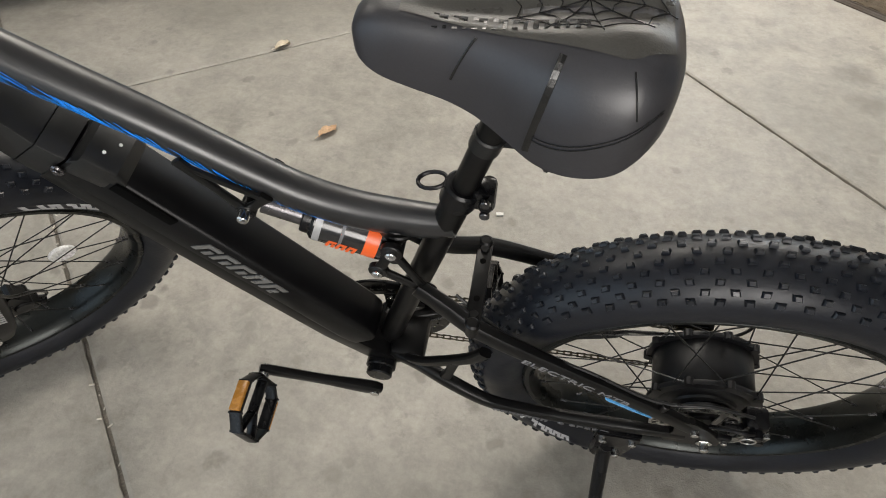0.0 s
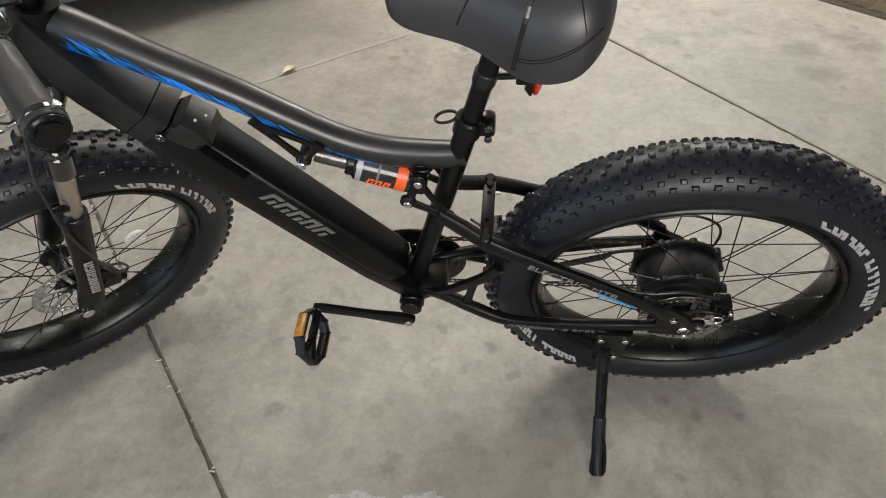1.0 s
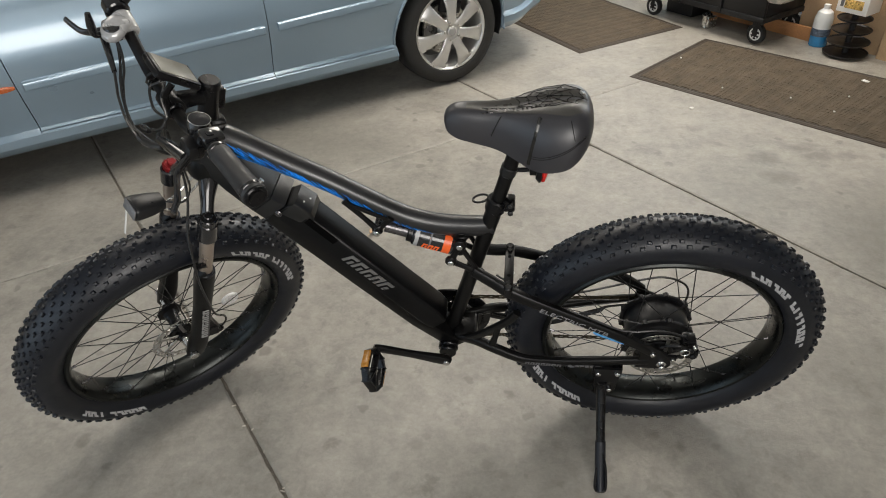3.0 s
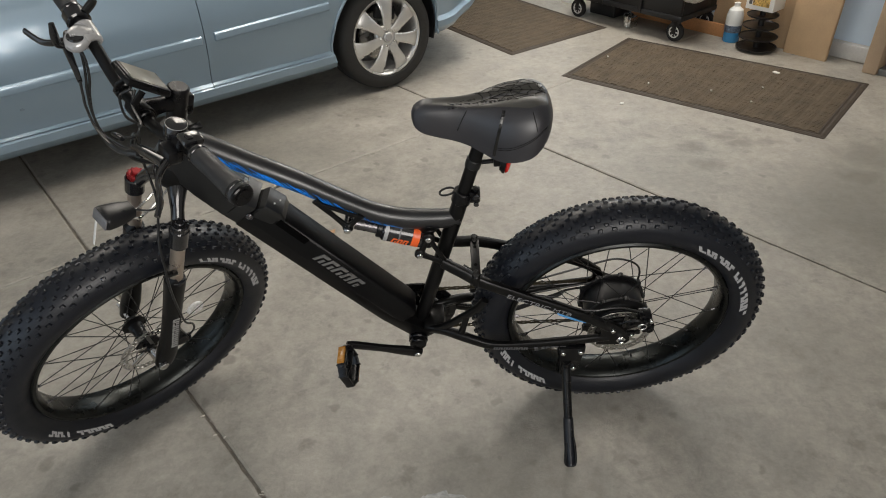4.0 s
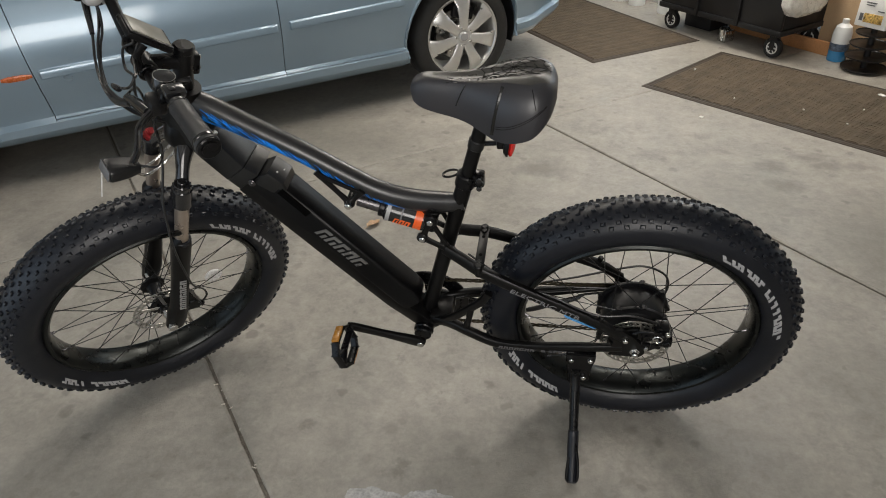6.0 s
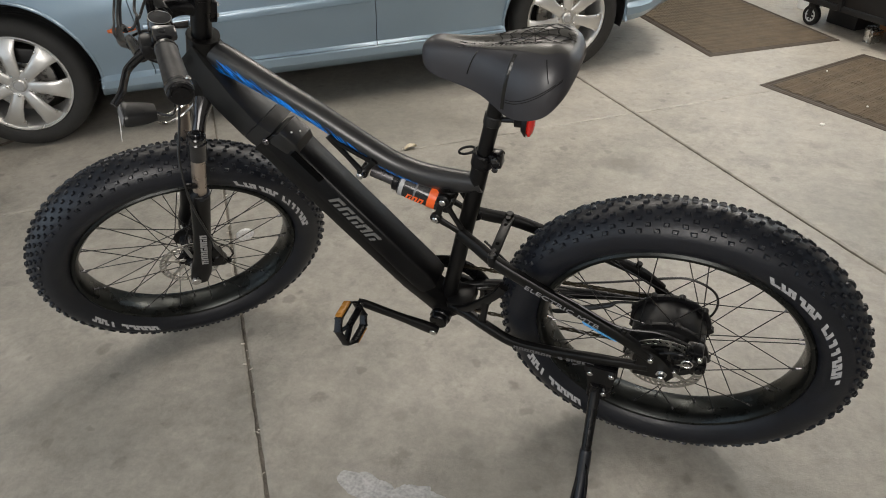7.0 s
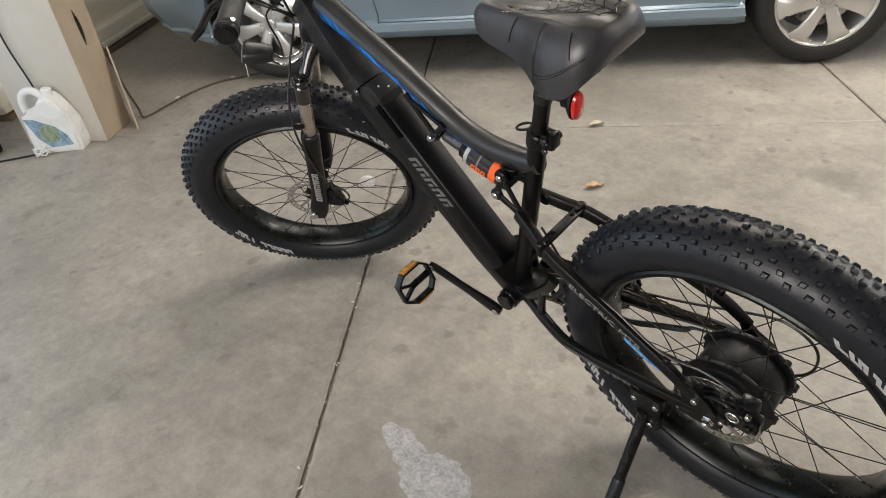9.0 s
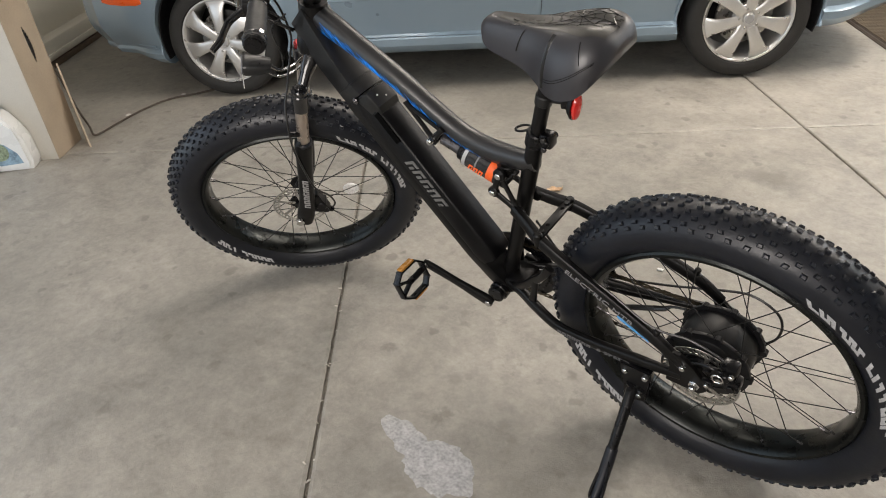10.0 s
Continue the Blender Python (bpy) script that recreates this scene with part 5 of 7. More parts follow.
for x0, x1, w, t0, t1 in ((-0.300, -0.320, 0.0042, 66, 3), (-0.372, -0.392, 0.0012, 60, 16), (-0.246, -0.238, 0.0007, 60, 30)):
    pts = [saddle_flank(x0 + (x1 - x0) * k / 12, t0 + (t1 - t0) * k / 12) for k in range(13)]
    part("seam", sweep(bmesh.new(), pts, [(0.0009, w)] * 13, 8), M_SADTOP, saddle, "glossy seam strip across the flank", smooth=0)
for dt in (0.0, 2.2):
    pts = [saddle_flank(-0.318 + 0.100 * k / 12, 10 + dt + 16 * (k / 12) ** 1.6) for k in range(13)]
    part("stitching", sweep(bmesh.new(), pts, [(0.0006, 0.0006)] * 13, 6), M_SADTOP, saddle, smooth=0)
bm = bmesh.new()
for y in (-0.015, 0.015):
    sweep(bm, curve([(-0.460, 0.010 + y * 0.4, 1.000), (-0.42, 0.010 + y, 0.984), (-0.32, 0.010 + y * 1.3, 0.972), (-0.24, 0.010 + y * 2, 0.980)], 5), 0.0035, 8)
box(bm, (on_seat(0.96) - 0.026, -0.028, 0.955), (on_seat(0.96) + 0.026, 0.028, 0.984), 0.006)
part("saddle_rails", bm, M_MATTE, bike)
bm = rod(bmesh.new(), (on_seat(0.894) + 0.014, 0, 0.894), (-0.318, -0.004, 0.900), 0.0055, 10)
box(bm, (-0.330, -0.012, 0.888), (-0.314, 0.012, 0.914), 0.003)
tail = part("tail_light", bm, M_MATTE, bike, "red oval rear light on a black bracket")
prof = [(0.0, -0.006), (0.020, -0.006), (0.026, -0.001), (0.024, 0.004), (0.016, 0.008), (0.0, 0.010)]
bm = lathe(prof, 28, closed=False)
bm.transform(Matrix.Diagonal((0.62, 0.85, 1.05, 1)))
part("lens", bm, M_RED, tail, "red ribbed lens", m=pose(-0.300, -0.004, 0.894, 0, 0, -90) @ pose(0, 0, 0, -8, 0, 0))
bm = lathe([(0.0, -0.014), (0.018, -0.012), (0.0265, -0.003), (0.0268, 0.0005), (0.0, 0.0)], 28, closed=False)
bm.transform(Matrix.Diagonal((0.63, 0.85, 1.06, 1)))
part("light_shell", bm, M_MATTE, tail, m=pose(-0.305, -0.004, 0.894, 0, 0, -90) @ pose(0, 0, 0, -8, 0, 0))

# --- fork and cockpit, in the steering frame
SMC = Matrix.Translation(H0 + V(-0.009, 0, -0.016)) @ Matrix.Rotation(radians(-1.5), 4, "X") @ Matrix.Translation(-H0) @ SM


def st(name, bm, mat, parent=None, label="", smooth=35):
    return part(name, bm, mat, parent or bike, label, m=SM, smooth=smooth)


def co(name, bm, mat, parent=None, label="", smooth=35):
    """A part of the stem and bars."""
    return part(name, bm, mat, parent or bike, label, m=SMC, smooth=smooth)


FY, FR = 0.096, 0.090          # the left and the right leg, out from the steerer
bm = bmesh.new()
cr = curve([(-0.042, -FY, -0.262), (-0.040, -FY * 0.94, -0.236), (-0.024, -FY * 0.56, -0.182), (0, 0, -0.148), (-0.024, FR * 0.56, -0.182), (-0.040, FR * 0.94, -0.236), (-0.042, FR, -0.262)], 5)
nc = len(cr) - 1
sweep(bm, cr, [0.0140 + 0.0050 * abs(2 * k / nc - 1) ** 3 + 0.014 * max(0, 1 - abs(2 * k / nc - 1) * 2.6) for k in range(nc + 1)], 16, side=(1, 0, 0))
for y, top in ((-FY, -0.212), (FR, -0.223)):
    rod(bm, (-0.042, y, -0.266), (-0.042, y, top), 0.0215, 20, ch=0.003)
fork = st("fork_crown", bm, M_SHOCK, None, "gloss black suspension fork crown")
for s, y in ((-1, -FY), (1, FR)):
    st("stanchion", rod(bmesh.new(), (-0.044, y, -0.43), (-0.042, y, -0.262), 0.0160, 20), M_STANCH, fork, "bare metal fork stanchion")
    bm = tube([(-0.044, y, -0.385), (-0.045, y, -0.40), (-0.047, y, -0.52), (-0.050, y, -0.63), (-0.056, y, -0.69), (-0.062, y * 0.99, -0.732)], [(0.0215, 0.0225), (0.0225, 0.0235), (0.0205, 0.0215), (0.0200, 0.0225), (0.0195, 0.0260), (0.016, 0.0230)], 18, 5, power=2.5)
    low = st("lower_leg", bm, M_TUBE, fork, "black fork lower leg")
    xc, zc = (-0.042, 0.0) if s < 0 else (-0.039, -0.011)
    bm = rod(bmesh.new(), (xc, y, zc - 0.214), (xc, y, zc - 0.199), 0.0190, 24, ch=0.003)
    for k in range(12):
        an = 2 * math.pi * k / 12
        rod(bm, (xc + 0.0182 * math.cos(an), y + 0.0182 * math.sin(an), zc - 0.213), (xc + 0.0182 * math.cos(an), y + 0.0182 * math.sin(an), zc - 0.201), 0.0022, 6)
    rod(bm, (xc, y, zc - 0.200), (xc, y, zc - 0.192), 0.010, 14, ch=0.002)
    st("top_cap", bm, M_REDCAP if s > 0 else M_SHOCK, fork, "red anodised knurled adjuster cap" if s > 0 else "gloss black adjuster cap")
    bm = rod(bmesh.new(), (-0.044, y, -0.392), (-0.044, y, -0.378), 0.0228, 18, ch=0.002)
    st("wiper_seal", bm, M_RUBBER, fork)
    if s < 0:
        mk = bar_marks(7, 0.0165, 0.0178, 0.2, 0.0006, 0.78, 12)
        mk.transform(pose(-0.040, y - 0.0222, -0.640, 0, -90, 0))
        part("maker_mark", mk, M_SILV, low, "pale maker mark", m=SM, smooth=0)
bm = rod(bmesh.new(), (-0.074, -0.118, -0.711), (-0.074, 0.118, -0.711), 0.0075, 12)
rod(bm, (-0.074, -0.122, -0.711), (-0.074, -0.112, -0.711), 0.0125, 14, ch=0.002)
st("front_axle", bm, M_STEEL, fork)
bm = prism(bmesh.new(), [(-0.046, -0.640), (-0.020, -0.618), (-0.004, -0.650), (0.016, -0.690), (0.010, -0.706), (-0.030, -0.700), (-0.046, -0.690)], -0.088, -0.058, 0.004)
rod(bm, (-0.010, -0.092, -0.672), (-0.010, -0.050, -0.672), 0.016, 16, ch=0.003)
rod(bm, (0.004, -0.073, -0.694), (0.024, -0.073, -0.706), 0.009, 12, ch=0.002)
box(bm, (-0.052, -0.094, -0.695), (-0.030, -0.074, -0.640), 0.005)
st("front_caliper", bm, M_MATTE, fork, "black mechanical disc caliper")
bm = tube([(0.020, -0.073, -0.70), (0.030, -0.080, -0.665), (0.014, -0.095, -0.61), (-0.022, -0.116, -0.55), (-0.050, -0.121, -0.46), (-0.070, -0.120, -0.38), (-0.078, -0.108, -0.315), (-0.080, -0.086, -0.263), (-0.072, -0.065, -0.223), (-0.066, -0.051, -0.183), (-0.060, -0.025, -0.155), (-0.057, 0.012, -0.132), (-0.068, 0.018, -0.085), (-0.084, 0.006, -0.030), (-0.102, -0.022, 0.010), (-0.128, -0.066, 0.036), (-0.146, -0.102, 0.048)], 0.0028, 8, 6)
st("brake_cable", bm, M_CABLE, fork)
bm = box(bmesh.new(), (-0.078, -0.116, -0.345), (-0.050, -0.104, -0.335), 0.002)
st("cable_clip", bm, M_MATTE, fork)

bm = rod(bmesh.new(), (0, 0, -0.022), (0, 0, 0.085), 0.0205, 20, ch=0.002)
rod(bm, (0, 0, 0.078), (0, 0, 0.096), 0.0215, 20, ch=0.004)
box(bm, (0.012, -0.012, 0.030), (0.030, 0.012, 0.075), 0.004)
stem = co("stem", bm, M_MATTE, None, "black alloy handlebar stem")
bm = tube([(0.004, 0, 0.058), (-0.035, 0, 0.060), (-0.068, 0, 0.055)], [(0.017, 0.017), (0.015, 0.014), (0.022, 0.018)], 14, 5, power=3)
rod(bm, (-0.074, -0.024, 0.055), (-0.074, 0.024, 0.055), 0.0205, 18, ch=0.002)
co("bar_clamp", bm, M_MATTE, stem)
for z in (0.040, 0.065):
    co("clamp_bolt", rod(bmesh.new(), (0.028, 0.0, z), (0.034, 0.0, z), 0.004, 8), M_STEEL, stem)

HB = [(-0.074, 0, 0.057), (-0.076, 0.045, 0.058), (-0.080, 0.085, 0.069), (-0.088, 0.150, 0.106), (-0.092, 0.205, 0.128), (-0.091, 0.28, 0.138), (-0.090, 0.35, 0.145)]
BAR = [(x, -y, z) for x, y, z in HB[:0:-1]] + HB
bars = co("handlebar", tube(BAR, 0.0115, 16, 6), M_TUBE, None, "black riser handlebar")
for s in (-1, 1):
    gl = [V(-0.092, s * 0.219, 0.131), V(-0.090, s * 0.349, 0.145)]
    d = gl[1] - gl[0]
    bm = tube([gl[0], gl[0] + d * 0.10, gl[0] + d * 0.45, gl[0] + d * 0.82, gl[0] + d * 0.90, gl[1]], [0.0165, 0.0180, (0.0172, 0.0188), (0.0192, 0.0202), (0.0212, 0.0216), 0.0206], 22, 5)
    co("grip", bm, M_GRIP, bars, "black rubber grip")
    for k in (0.06, 0.92):
        c0 = gl[0] + d * k
        co("grip_collar", rod(bmesh.new(), c0 - d * 0.035, c0 + d * 0.035, 0.0190 if k < 0.5 else 0.0219, 22, ch=0.002), M_SHOCK, bars)
    bm = rod(bmesh.new(), gl[1], gl[1] + d.normalized() * 0.006, 0.0200, 20, ch=0.002)
    rod(bm, gl[1] + d.normalized() * 0.005, gl[1] + d.normalized() * 0.008, 0.014, 16)
    co("grip_end_plug", bm, M_MATTE, bars)
    c0 = gl[0] + d * 0.92
    co("end_bolt", rod(bmesh.new(), c0 + V(0.011, 0, 0.0155), c0 + V(0.015, 0, 0.0215), 0.0042, 8), M_STEEL, bars)
    # brake lever
    bm = rod(bmesh.new(), (-0.090, s * 0.165, 0.113), (-0.092, s * 0.190, 0.122), 0.0180, 18, ch=0.003)
    box(bm, (-0.128, min(s * 0.155, s * 0.195), 0.088), (-0.096, max(s * 0.155, s * 0.195), 0.118), 0.008)
    co("brake_lever_mount", bm, M_MATTE, bars)
    co("cable_barrel", tube([(-0.127, s * 0.187, 0.093), (-0.133, s * 0.140, 0.079), (-0.138, s * 0.102, 0.065)], [0.0120, 0.0105, 0.0080] if s < 0 else [0.0080, 0.0065, 0.0045], 14, 4), M_SHOCK, bars)
    bm = tube([(-0.122, s * 0.185, 0.098), (-0.150, s * 0.205, 0.084), (-0.160, s * 0.225, 0.076), (-0.168, s * 0.245, 0.066), (-0.183, s * 0.263, 0.056)] if s < 0 else [(-0.122, 0.185, 0.098), (-0.146, 0.198, 0.088), (-0.158, 0.212, 0.084), (-0.166, 0.230, 0.085), (-0.172, 0.248, 0.087)], [(0.006, 0.008), (0.0045, 0.008), (0.004, 0.0075), (0.004, 0.0075), (0.0045, 0.0065)], 10, 5)
    co("brake_lever", bm, M_SHOCK, bars, "gloss black brake lever")
co("throttle_collar", rod(bmesh.new(), (-0.092, 0.196, 0.125), (-0.092, 0.222, 0.131), 0.0235, 20, ch=0.003), M_SHOCK, bars)
bm = tube([(-0.080, 0.200, 0.145), (-0.066, 0.204, 0.158), (-0.058, 0.207, 0.164)], [(0.005, 0.009), (0.006, 0.009), (0.004, 0.006)], 10, 4)
co("throttle_paddle", bm, M_COVER, bars)
# bell and keypad
bm = lathe([(0.0, 0.0), (0.0185, 0.0), (0.0200, 0.004), (0.0200, 0.022), (0.0185, 0.028), (0.0, 0.0295)], 28, closed=False)
bm.transform(pose(-0.090, -0.150, 0.112, 90, 0, 0))
bell = co("bell", bm, M_SHOCK, bars, "round gloss black bell with a bright rim")
bm = lathe([(0.0180, 0.0), (0.0190, 0.0), (0.0190, 0.0010), (0.0180, 0.0010)], 28)
bm.transform(pose(-0.090, -0.150, 0.1396, 90, 0, 0))
co("bell_rim", bm, M_STEEL, bars)
bm = tube([(-0.072, -0.148, 0.122), (-0.056, -0.150, 0.124), (-0.044, -0.152, 0.128)], [(0.005, 0.004), (0.006, 0.006), (0.008, 0.005)], 8, 4)
co("bell_striker", bm, M_MATTE, bars)
bm = box(bmesh.new(), (-0.108, -0.208, 0.133), (-0.070, -0.178, 0.147), 0.005)
box(bm, (-0.100, -0.202, 0.146), (-0.088, -0.190, 0.150), 0.002)
co("control_pad", bm, M_SHOCK, bars)
# shifter
bm = rod(bmesh.new(), (-0.088, 0.150, 0.107), (-0.091, 0.192, 0.123), 0.0205, 20, ch=0.004)
sweep(bm, curve([(-0.092, 0.168, 0.124), (-0.108, 0.160, 0.124), (-0.124, 0.151, 0.112), (-0.136, 0.145, 0.106)], 4), [(0.012, 0.022), (0.012, 0.022), (0.012, 0.022), (0.0125, 0.022), (0.0125, 0.022), (0.013, 0.023), (0.013, 0.023), (0.013, 0.022), (0.013, 0.021), (0.012, 0.019), (0.011, 0.016), (0.009, 0.012), (0.006, 0.008)], 16, side=(0, 0, 1), power=2.5)
sh = co("gear_shifter", bm, M_SHIFT, bars, "silver thumb shifter with a round gauge")
bm = lathe([(0.0, 0.0), (0.0150, 0.0), (0.0165, 0.003), (0.0150, 0.006), (0.0, 0.0065)], 24, closed=False)
bm.transform(pose(-0.1195, 0.153, 0.1235, 90, 0, 0) @ pose(0, 0, 0, 0, 0, 14))
gauge = co("gauge", bm, M_SHOCK, sh, "black round gear gauge")
mk = bmesh.new()
for k in range(6):
    box(mk, (-0.1300 + k * 0.0038, 0.1500, 0.1285), (-0.1282 + k * 0.0038, 0.1545, 0.1312))
part("gauge_marks", mk, M_TYLET, sh, m=SMC, smooth=0)
bm = tube([(-0.134, 0.168, 0.102), (-0.148, 0.160, 0.108), (-0.155, 0.157, 0.130), (-0.160, 0.154, 0.158)], [(0.005, 0.006), (0.004, 0.007), (0.004, 0.008), (0.003, 0.005)], 10, 5)
co("thumb_lever", bm, M_SHOCK, bars)
# display
dm = pose(-0.066, 0.007, 0.126, 0, 29, -1)
bm = box(bmesh.new(), (-0.047, -0.033, -0.014), (0.047, 0.033, -0.001), 0.005)
box(bm, (-0.044, -0.031, -0.004), (0.045, 0.031, 0.002), 0.003)
bm.transform(dm)
disp = co("display", bm, M_MATTE, bars, "black ride computer with a pale grey screen")
bm = box(bmesh.new(), (-0.039, -0.0265, 0.0015), (0.038, 0.0265, 0.0034), 0.0005)
bm.transform(dm)
part("screen", bm, M_SCREEN, disp, m=SMC)
for y in (-0.026, 0.060):
    bm = rod(bmesh.new(), (-0.077, y - 0.007, 0.059), (-0.077, y + 0.007, 0.059), 0.0165, 16, ch=0.002)
    sweep(bm, [(-0.090, y, 0.064), (-0.094, y * 0.7, 0.092), (-0.078, y * 0.5, 0.110)], [(0.004, 0.008)] * 3, 10)
    co("display_clamp", bm, M_MATTE, disp)
# cables at the bars
CABLES = [[(-0.118, 0.152, 0.104), (-0.115, 0.142, 0.090), (-0.122, 0.115, 0.070), (-0.135, 0.081, 0.053), (-0.143, 0.046, 0.035), (-0.150, -0.008, 0.026), (-0.150, -0.080, 0.044), (-0.110, -0.060, -0.010), (-0.050, -0.030, -0.060)],
          [(-0.116, 0.144, 0.104), (-0.115, 0.125, 0.087), (-0.120, 0.103, 0.065), (-0.130, 0.083, 0.050), (-0.140, 0.049, 0.025), (-0.145, -0.008, 0.017), (-0.146, -0.077, 0.038), (-0.100, -0.050, -0.020), (-0.045, -0.020, -0.075)],
          [(-0.138, 0.102, 0.065), (-0.143, 0.080, 0.048), (-0.147, 0.062, 0.037), (-0.155, 0.002, 0.030), (-0.155, -0.070, 0.042), (-0.090, -0.040, -0.030), (-0.035, 0.0, -0.090)],
          [(-0.090, 0.006, 0.110), (-0.095, 0.002, 0.106), (-0.110, 0.008, 0.091), (-0.120, -0.034, 0.079), (-0.120, -0.083, 0.095), (-0.130, -0.084, 0.073), (-0.140, -0.041, 0.043)],
          [(-0.085, 0.000, 0.106), (-0.090, -0.004, 0.097), (-0.100, -0.020, 0.086), (-0.115, -0.079, 0.095), (-0.120, -0.083, 0.086), (-0.110, -0.070, 0.030), (-0.060, -0.030, -0.040)]]
for c in CABLES:
    co("cable", tube(c, 0.0026, 8, 7), M_CABLE, bars)
bm = tube([(-0.150, -0.010, 0.022), (-0.151, -0.045, 0.032), (-0.149, -0.085, 0.046), (-0.140, -0.120, 0.066)], [0.005, 0.0075, 0.0080, 0.006], 10, 6)
co("cable_wrap", bm, M_CABLE, bars, "black spiral cable wrap")
co("cable_connector", tube([(-0.142, -0.030, 0.041), (-0.141, -0.046, 0.047), (-0.140, -0.062, 0.054)], [0.0045, 0.0062, 0.0045], 12, 4), M_SHOCK, bars)
# headlight
hm = pose(-0.142, -0.026, -0.190, 0, 10, 4) @ Matrix.Scale(0.90, 4)
bm = tube([(0.036, 0, 0.006), (0.010, 0, 0.003), (-0.025, 0, 0.0), (-0.036, 0, -0.001)], [(0.020, 0.015), (0.027, 0.018), (0.031, 0.020), (0.030, 0.018)], 18, 5, power=3.4)
bm.transform(hm)
hl = st("headlight", bm, pbr("headlight_plastic", (0.008, 0.0085, 0.0095), 0.38, 0, 0.15, 30, 500, 0.0001), fork, "black plastic headlight with a clear lens")
bm = box(bmesh.new(), (-0.041, -0.026, -0.015), (-0.036, 0.026, 0.014), 0.003)
bm.transform(hm)
part("lens", bm, M_SILVDK, hl, m=SM)
bm = sweep(bmesh.new(), curve([(-0.040, 0.010, -0.016), (-0.036, 0.014, -0.040), (-0.028, 0.020, -0.100)], 4), [(0.004, 0.0014)] * 9, 8)
bm.transform(hm)
part("reflector_tab", bm, M_CLEAR, hl, m=SM)
for y in (-0.012, 0.012):
    bm = sweep(bmesh.new(), curve([(-0.115, y - 0.02, -0.205), (-0.090, y - 0.012, -0.225), (-0.050, y, -0.212), (-0.012, y, -0.165)], 4), 0.0032, 8)
    st("bracket_wire", bm, M_STEEL, fork)
st("lamp_cable", tube([(-0.110, -0.030, -0.185), (-0.080, -0.060, -0.170), (-0.075, -0.080, -0.110), (-0.090, -0.080, -0.040), (-0.060, -0.040, -0.03)], 0.0022, 8, 6), M_CABLE, bars)


# ---------------------------------------------------------------- the car
CAR_M = Matrix.Translation((-3.092, 0.814, 0)) @ Matrix.Rotation(radians(39.0), 4, "Z")
WB, CW = 2.802, 1.76
car = empty("car", "blue-grey four-door sedan car parked on the garage floor", "car", CAR_M)


def lerp_table(tab, x):
    if x <= tab[0][0]:
        return tab[0][1]
    for (a, u), (b, v) in zip(tab, tab[1:]):
        if x <= b:
            f = (x - a) / (b - a)
            f = f * f * (3 - 2 * f)
            return u + (v - u) * f
    return tab[-1][1]


def side_in(x, z):
    """How far the near flank stands in from y = 0."""
    plan = lerp_table([(-0.95, 0.60), (-0.91, 0.37), (-0.83, 0.21), (-0.68, 0.09), (-0.43, 0.02), (-0.1, 0.0), (2.95, 0.0), (3.25, 0.03), (3.5, 0.11), (3.66, 0.26), (3.74, 0.5)], x)
    sec = lerp_table([(0.19, 0.050), (0.215, 0.012), (0.245, -0.010), (0.278, -0.012), (0.298, 0.004), (0.306, 0.020), (0.34, 0.012), (0.45, -0.018), (0.56, -0.032), (0.68, -0.026), (0.80, 0.004), (0.88, 0.035), (0.95, 0.09)], z)
    tuck = lerp_table([(0.19, 0.19), (0.25, 0.11), (0.33, 0.055), (0.42, 0.018), (0.50, 0.0)], z) * lerp_table([(-0.62, 1.0), (-0.36, 0.0)], x)
    return plan + sec + tuck


def top_z(x):
    return lerp_table([(-0.95, 0.60), (-0.86, 0.70), (-0.55, 0.79), (0.0, 0.87), (0.7, 0.935), (1.5, 0.955), (2.6, 0.975), (3.3, 0.985), (3.66, 0.95), (3.74, 0.86)], x)


def bottom_z(x):
    return lerp_table([(-0.95, 0.24), (-0.86, 0.20), (-0.60, 0.185), (-0.35, 0.19), (0.5, 0.205), (2.4, 0.205), (3.2, 0.24), (3.74, 0.34)], x)


def body_mesh():
    xs = sorted({round(-0.95 + k * 0.06, 3) for k in range(80) if -0.95 + k * 0.06 < 3.74} | {-0.93, -0.91, 3.70, 3.74})
    zf = [0, 0.03, 0.07, 0.12, 0.15, 0.18, 0.25, 0.34, 0.44, 0.54, 0.64, 0.74, 0.84, 0.92, 0.97, 1.0]
    bm = bmesh.new()
    rings = []
    for x in xs:
        b, t = bottom_z(x), top_z(x)
        near = [(x, side_in(x, 0.19 + (0.95 - 0.19) * f) + (0.10 if f == 1 else 0), b + (t - b) * f) for f in zf]
        crown = [(x, CW * g + side_in(x, 0.95) * (1 - 2 * g), t + 0.03 * math.sin(math.pi * g)) for g in (0.2, 0.35, 0.5, 0.65, 0.8)]
        far = [(x, CW - y, z) for _, y, z in near[::-1]]
        rings.append([bm.verts.new(p) for p in near + crown + far])
    n = len(rings[0])
    for A, B in zip(rings, rings[1:]):
        for k in range(n):
            bm.faces.new((A[k], A[(k + 1) % n], B[(k + 1) % n], B[k]))
    bm.faces.new(rings[0])
    bm.faces.new(rings[-1][::-1])
    return bm


def carve(base_bm, cutters, mat):
    """Cuts the closed meshes out of base_bm and returns the mesh that is left."""
    a = bpy.data.objects.new("work", mesh_of("work", base_bm, mat, 0))
    scene.collection.objects.link(a)
    made = [a]
    for c in cutters:
        o = bpy.data.objects.new("work", mesh_of("work", c, mat, 0))
        scene.collection.objects.link(o)
        made.append(o)
        md = a.modifiers.new("cut", "BOOLEAN")
        md.operation, md.object, md.solver = "DIFFERENCE", o, "EXACT"
    me = bpy.data.meshes.new_from_object(a.evaluated_get(bpy.context.evaluated_depsgraph_get()))
    for o in made:
        bpy.data.objects.remove(o)
    me.shade_smooth()
    me.set_sharp_from_angle(angle=radians(28))
    return me


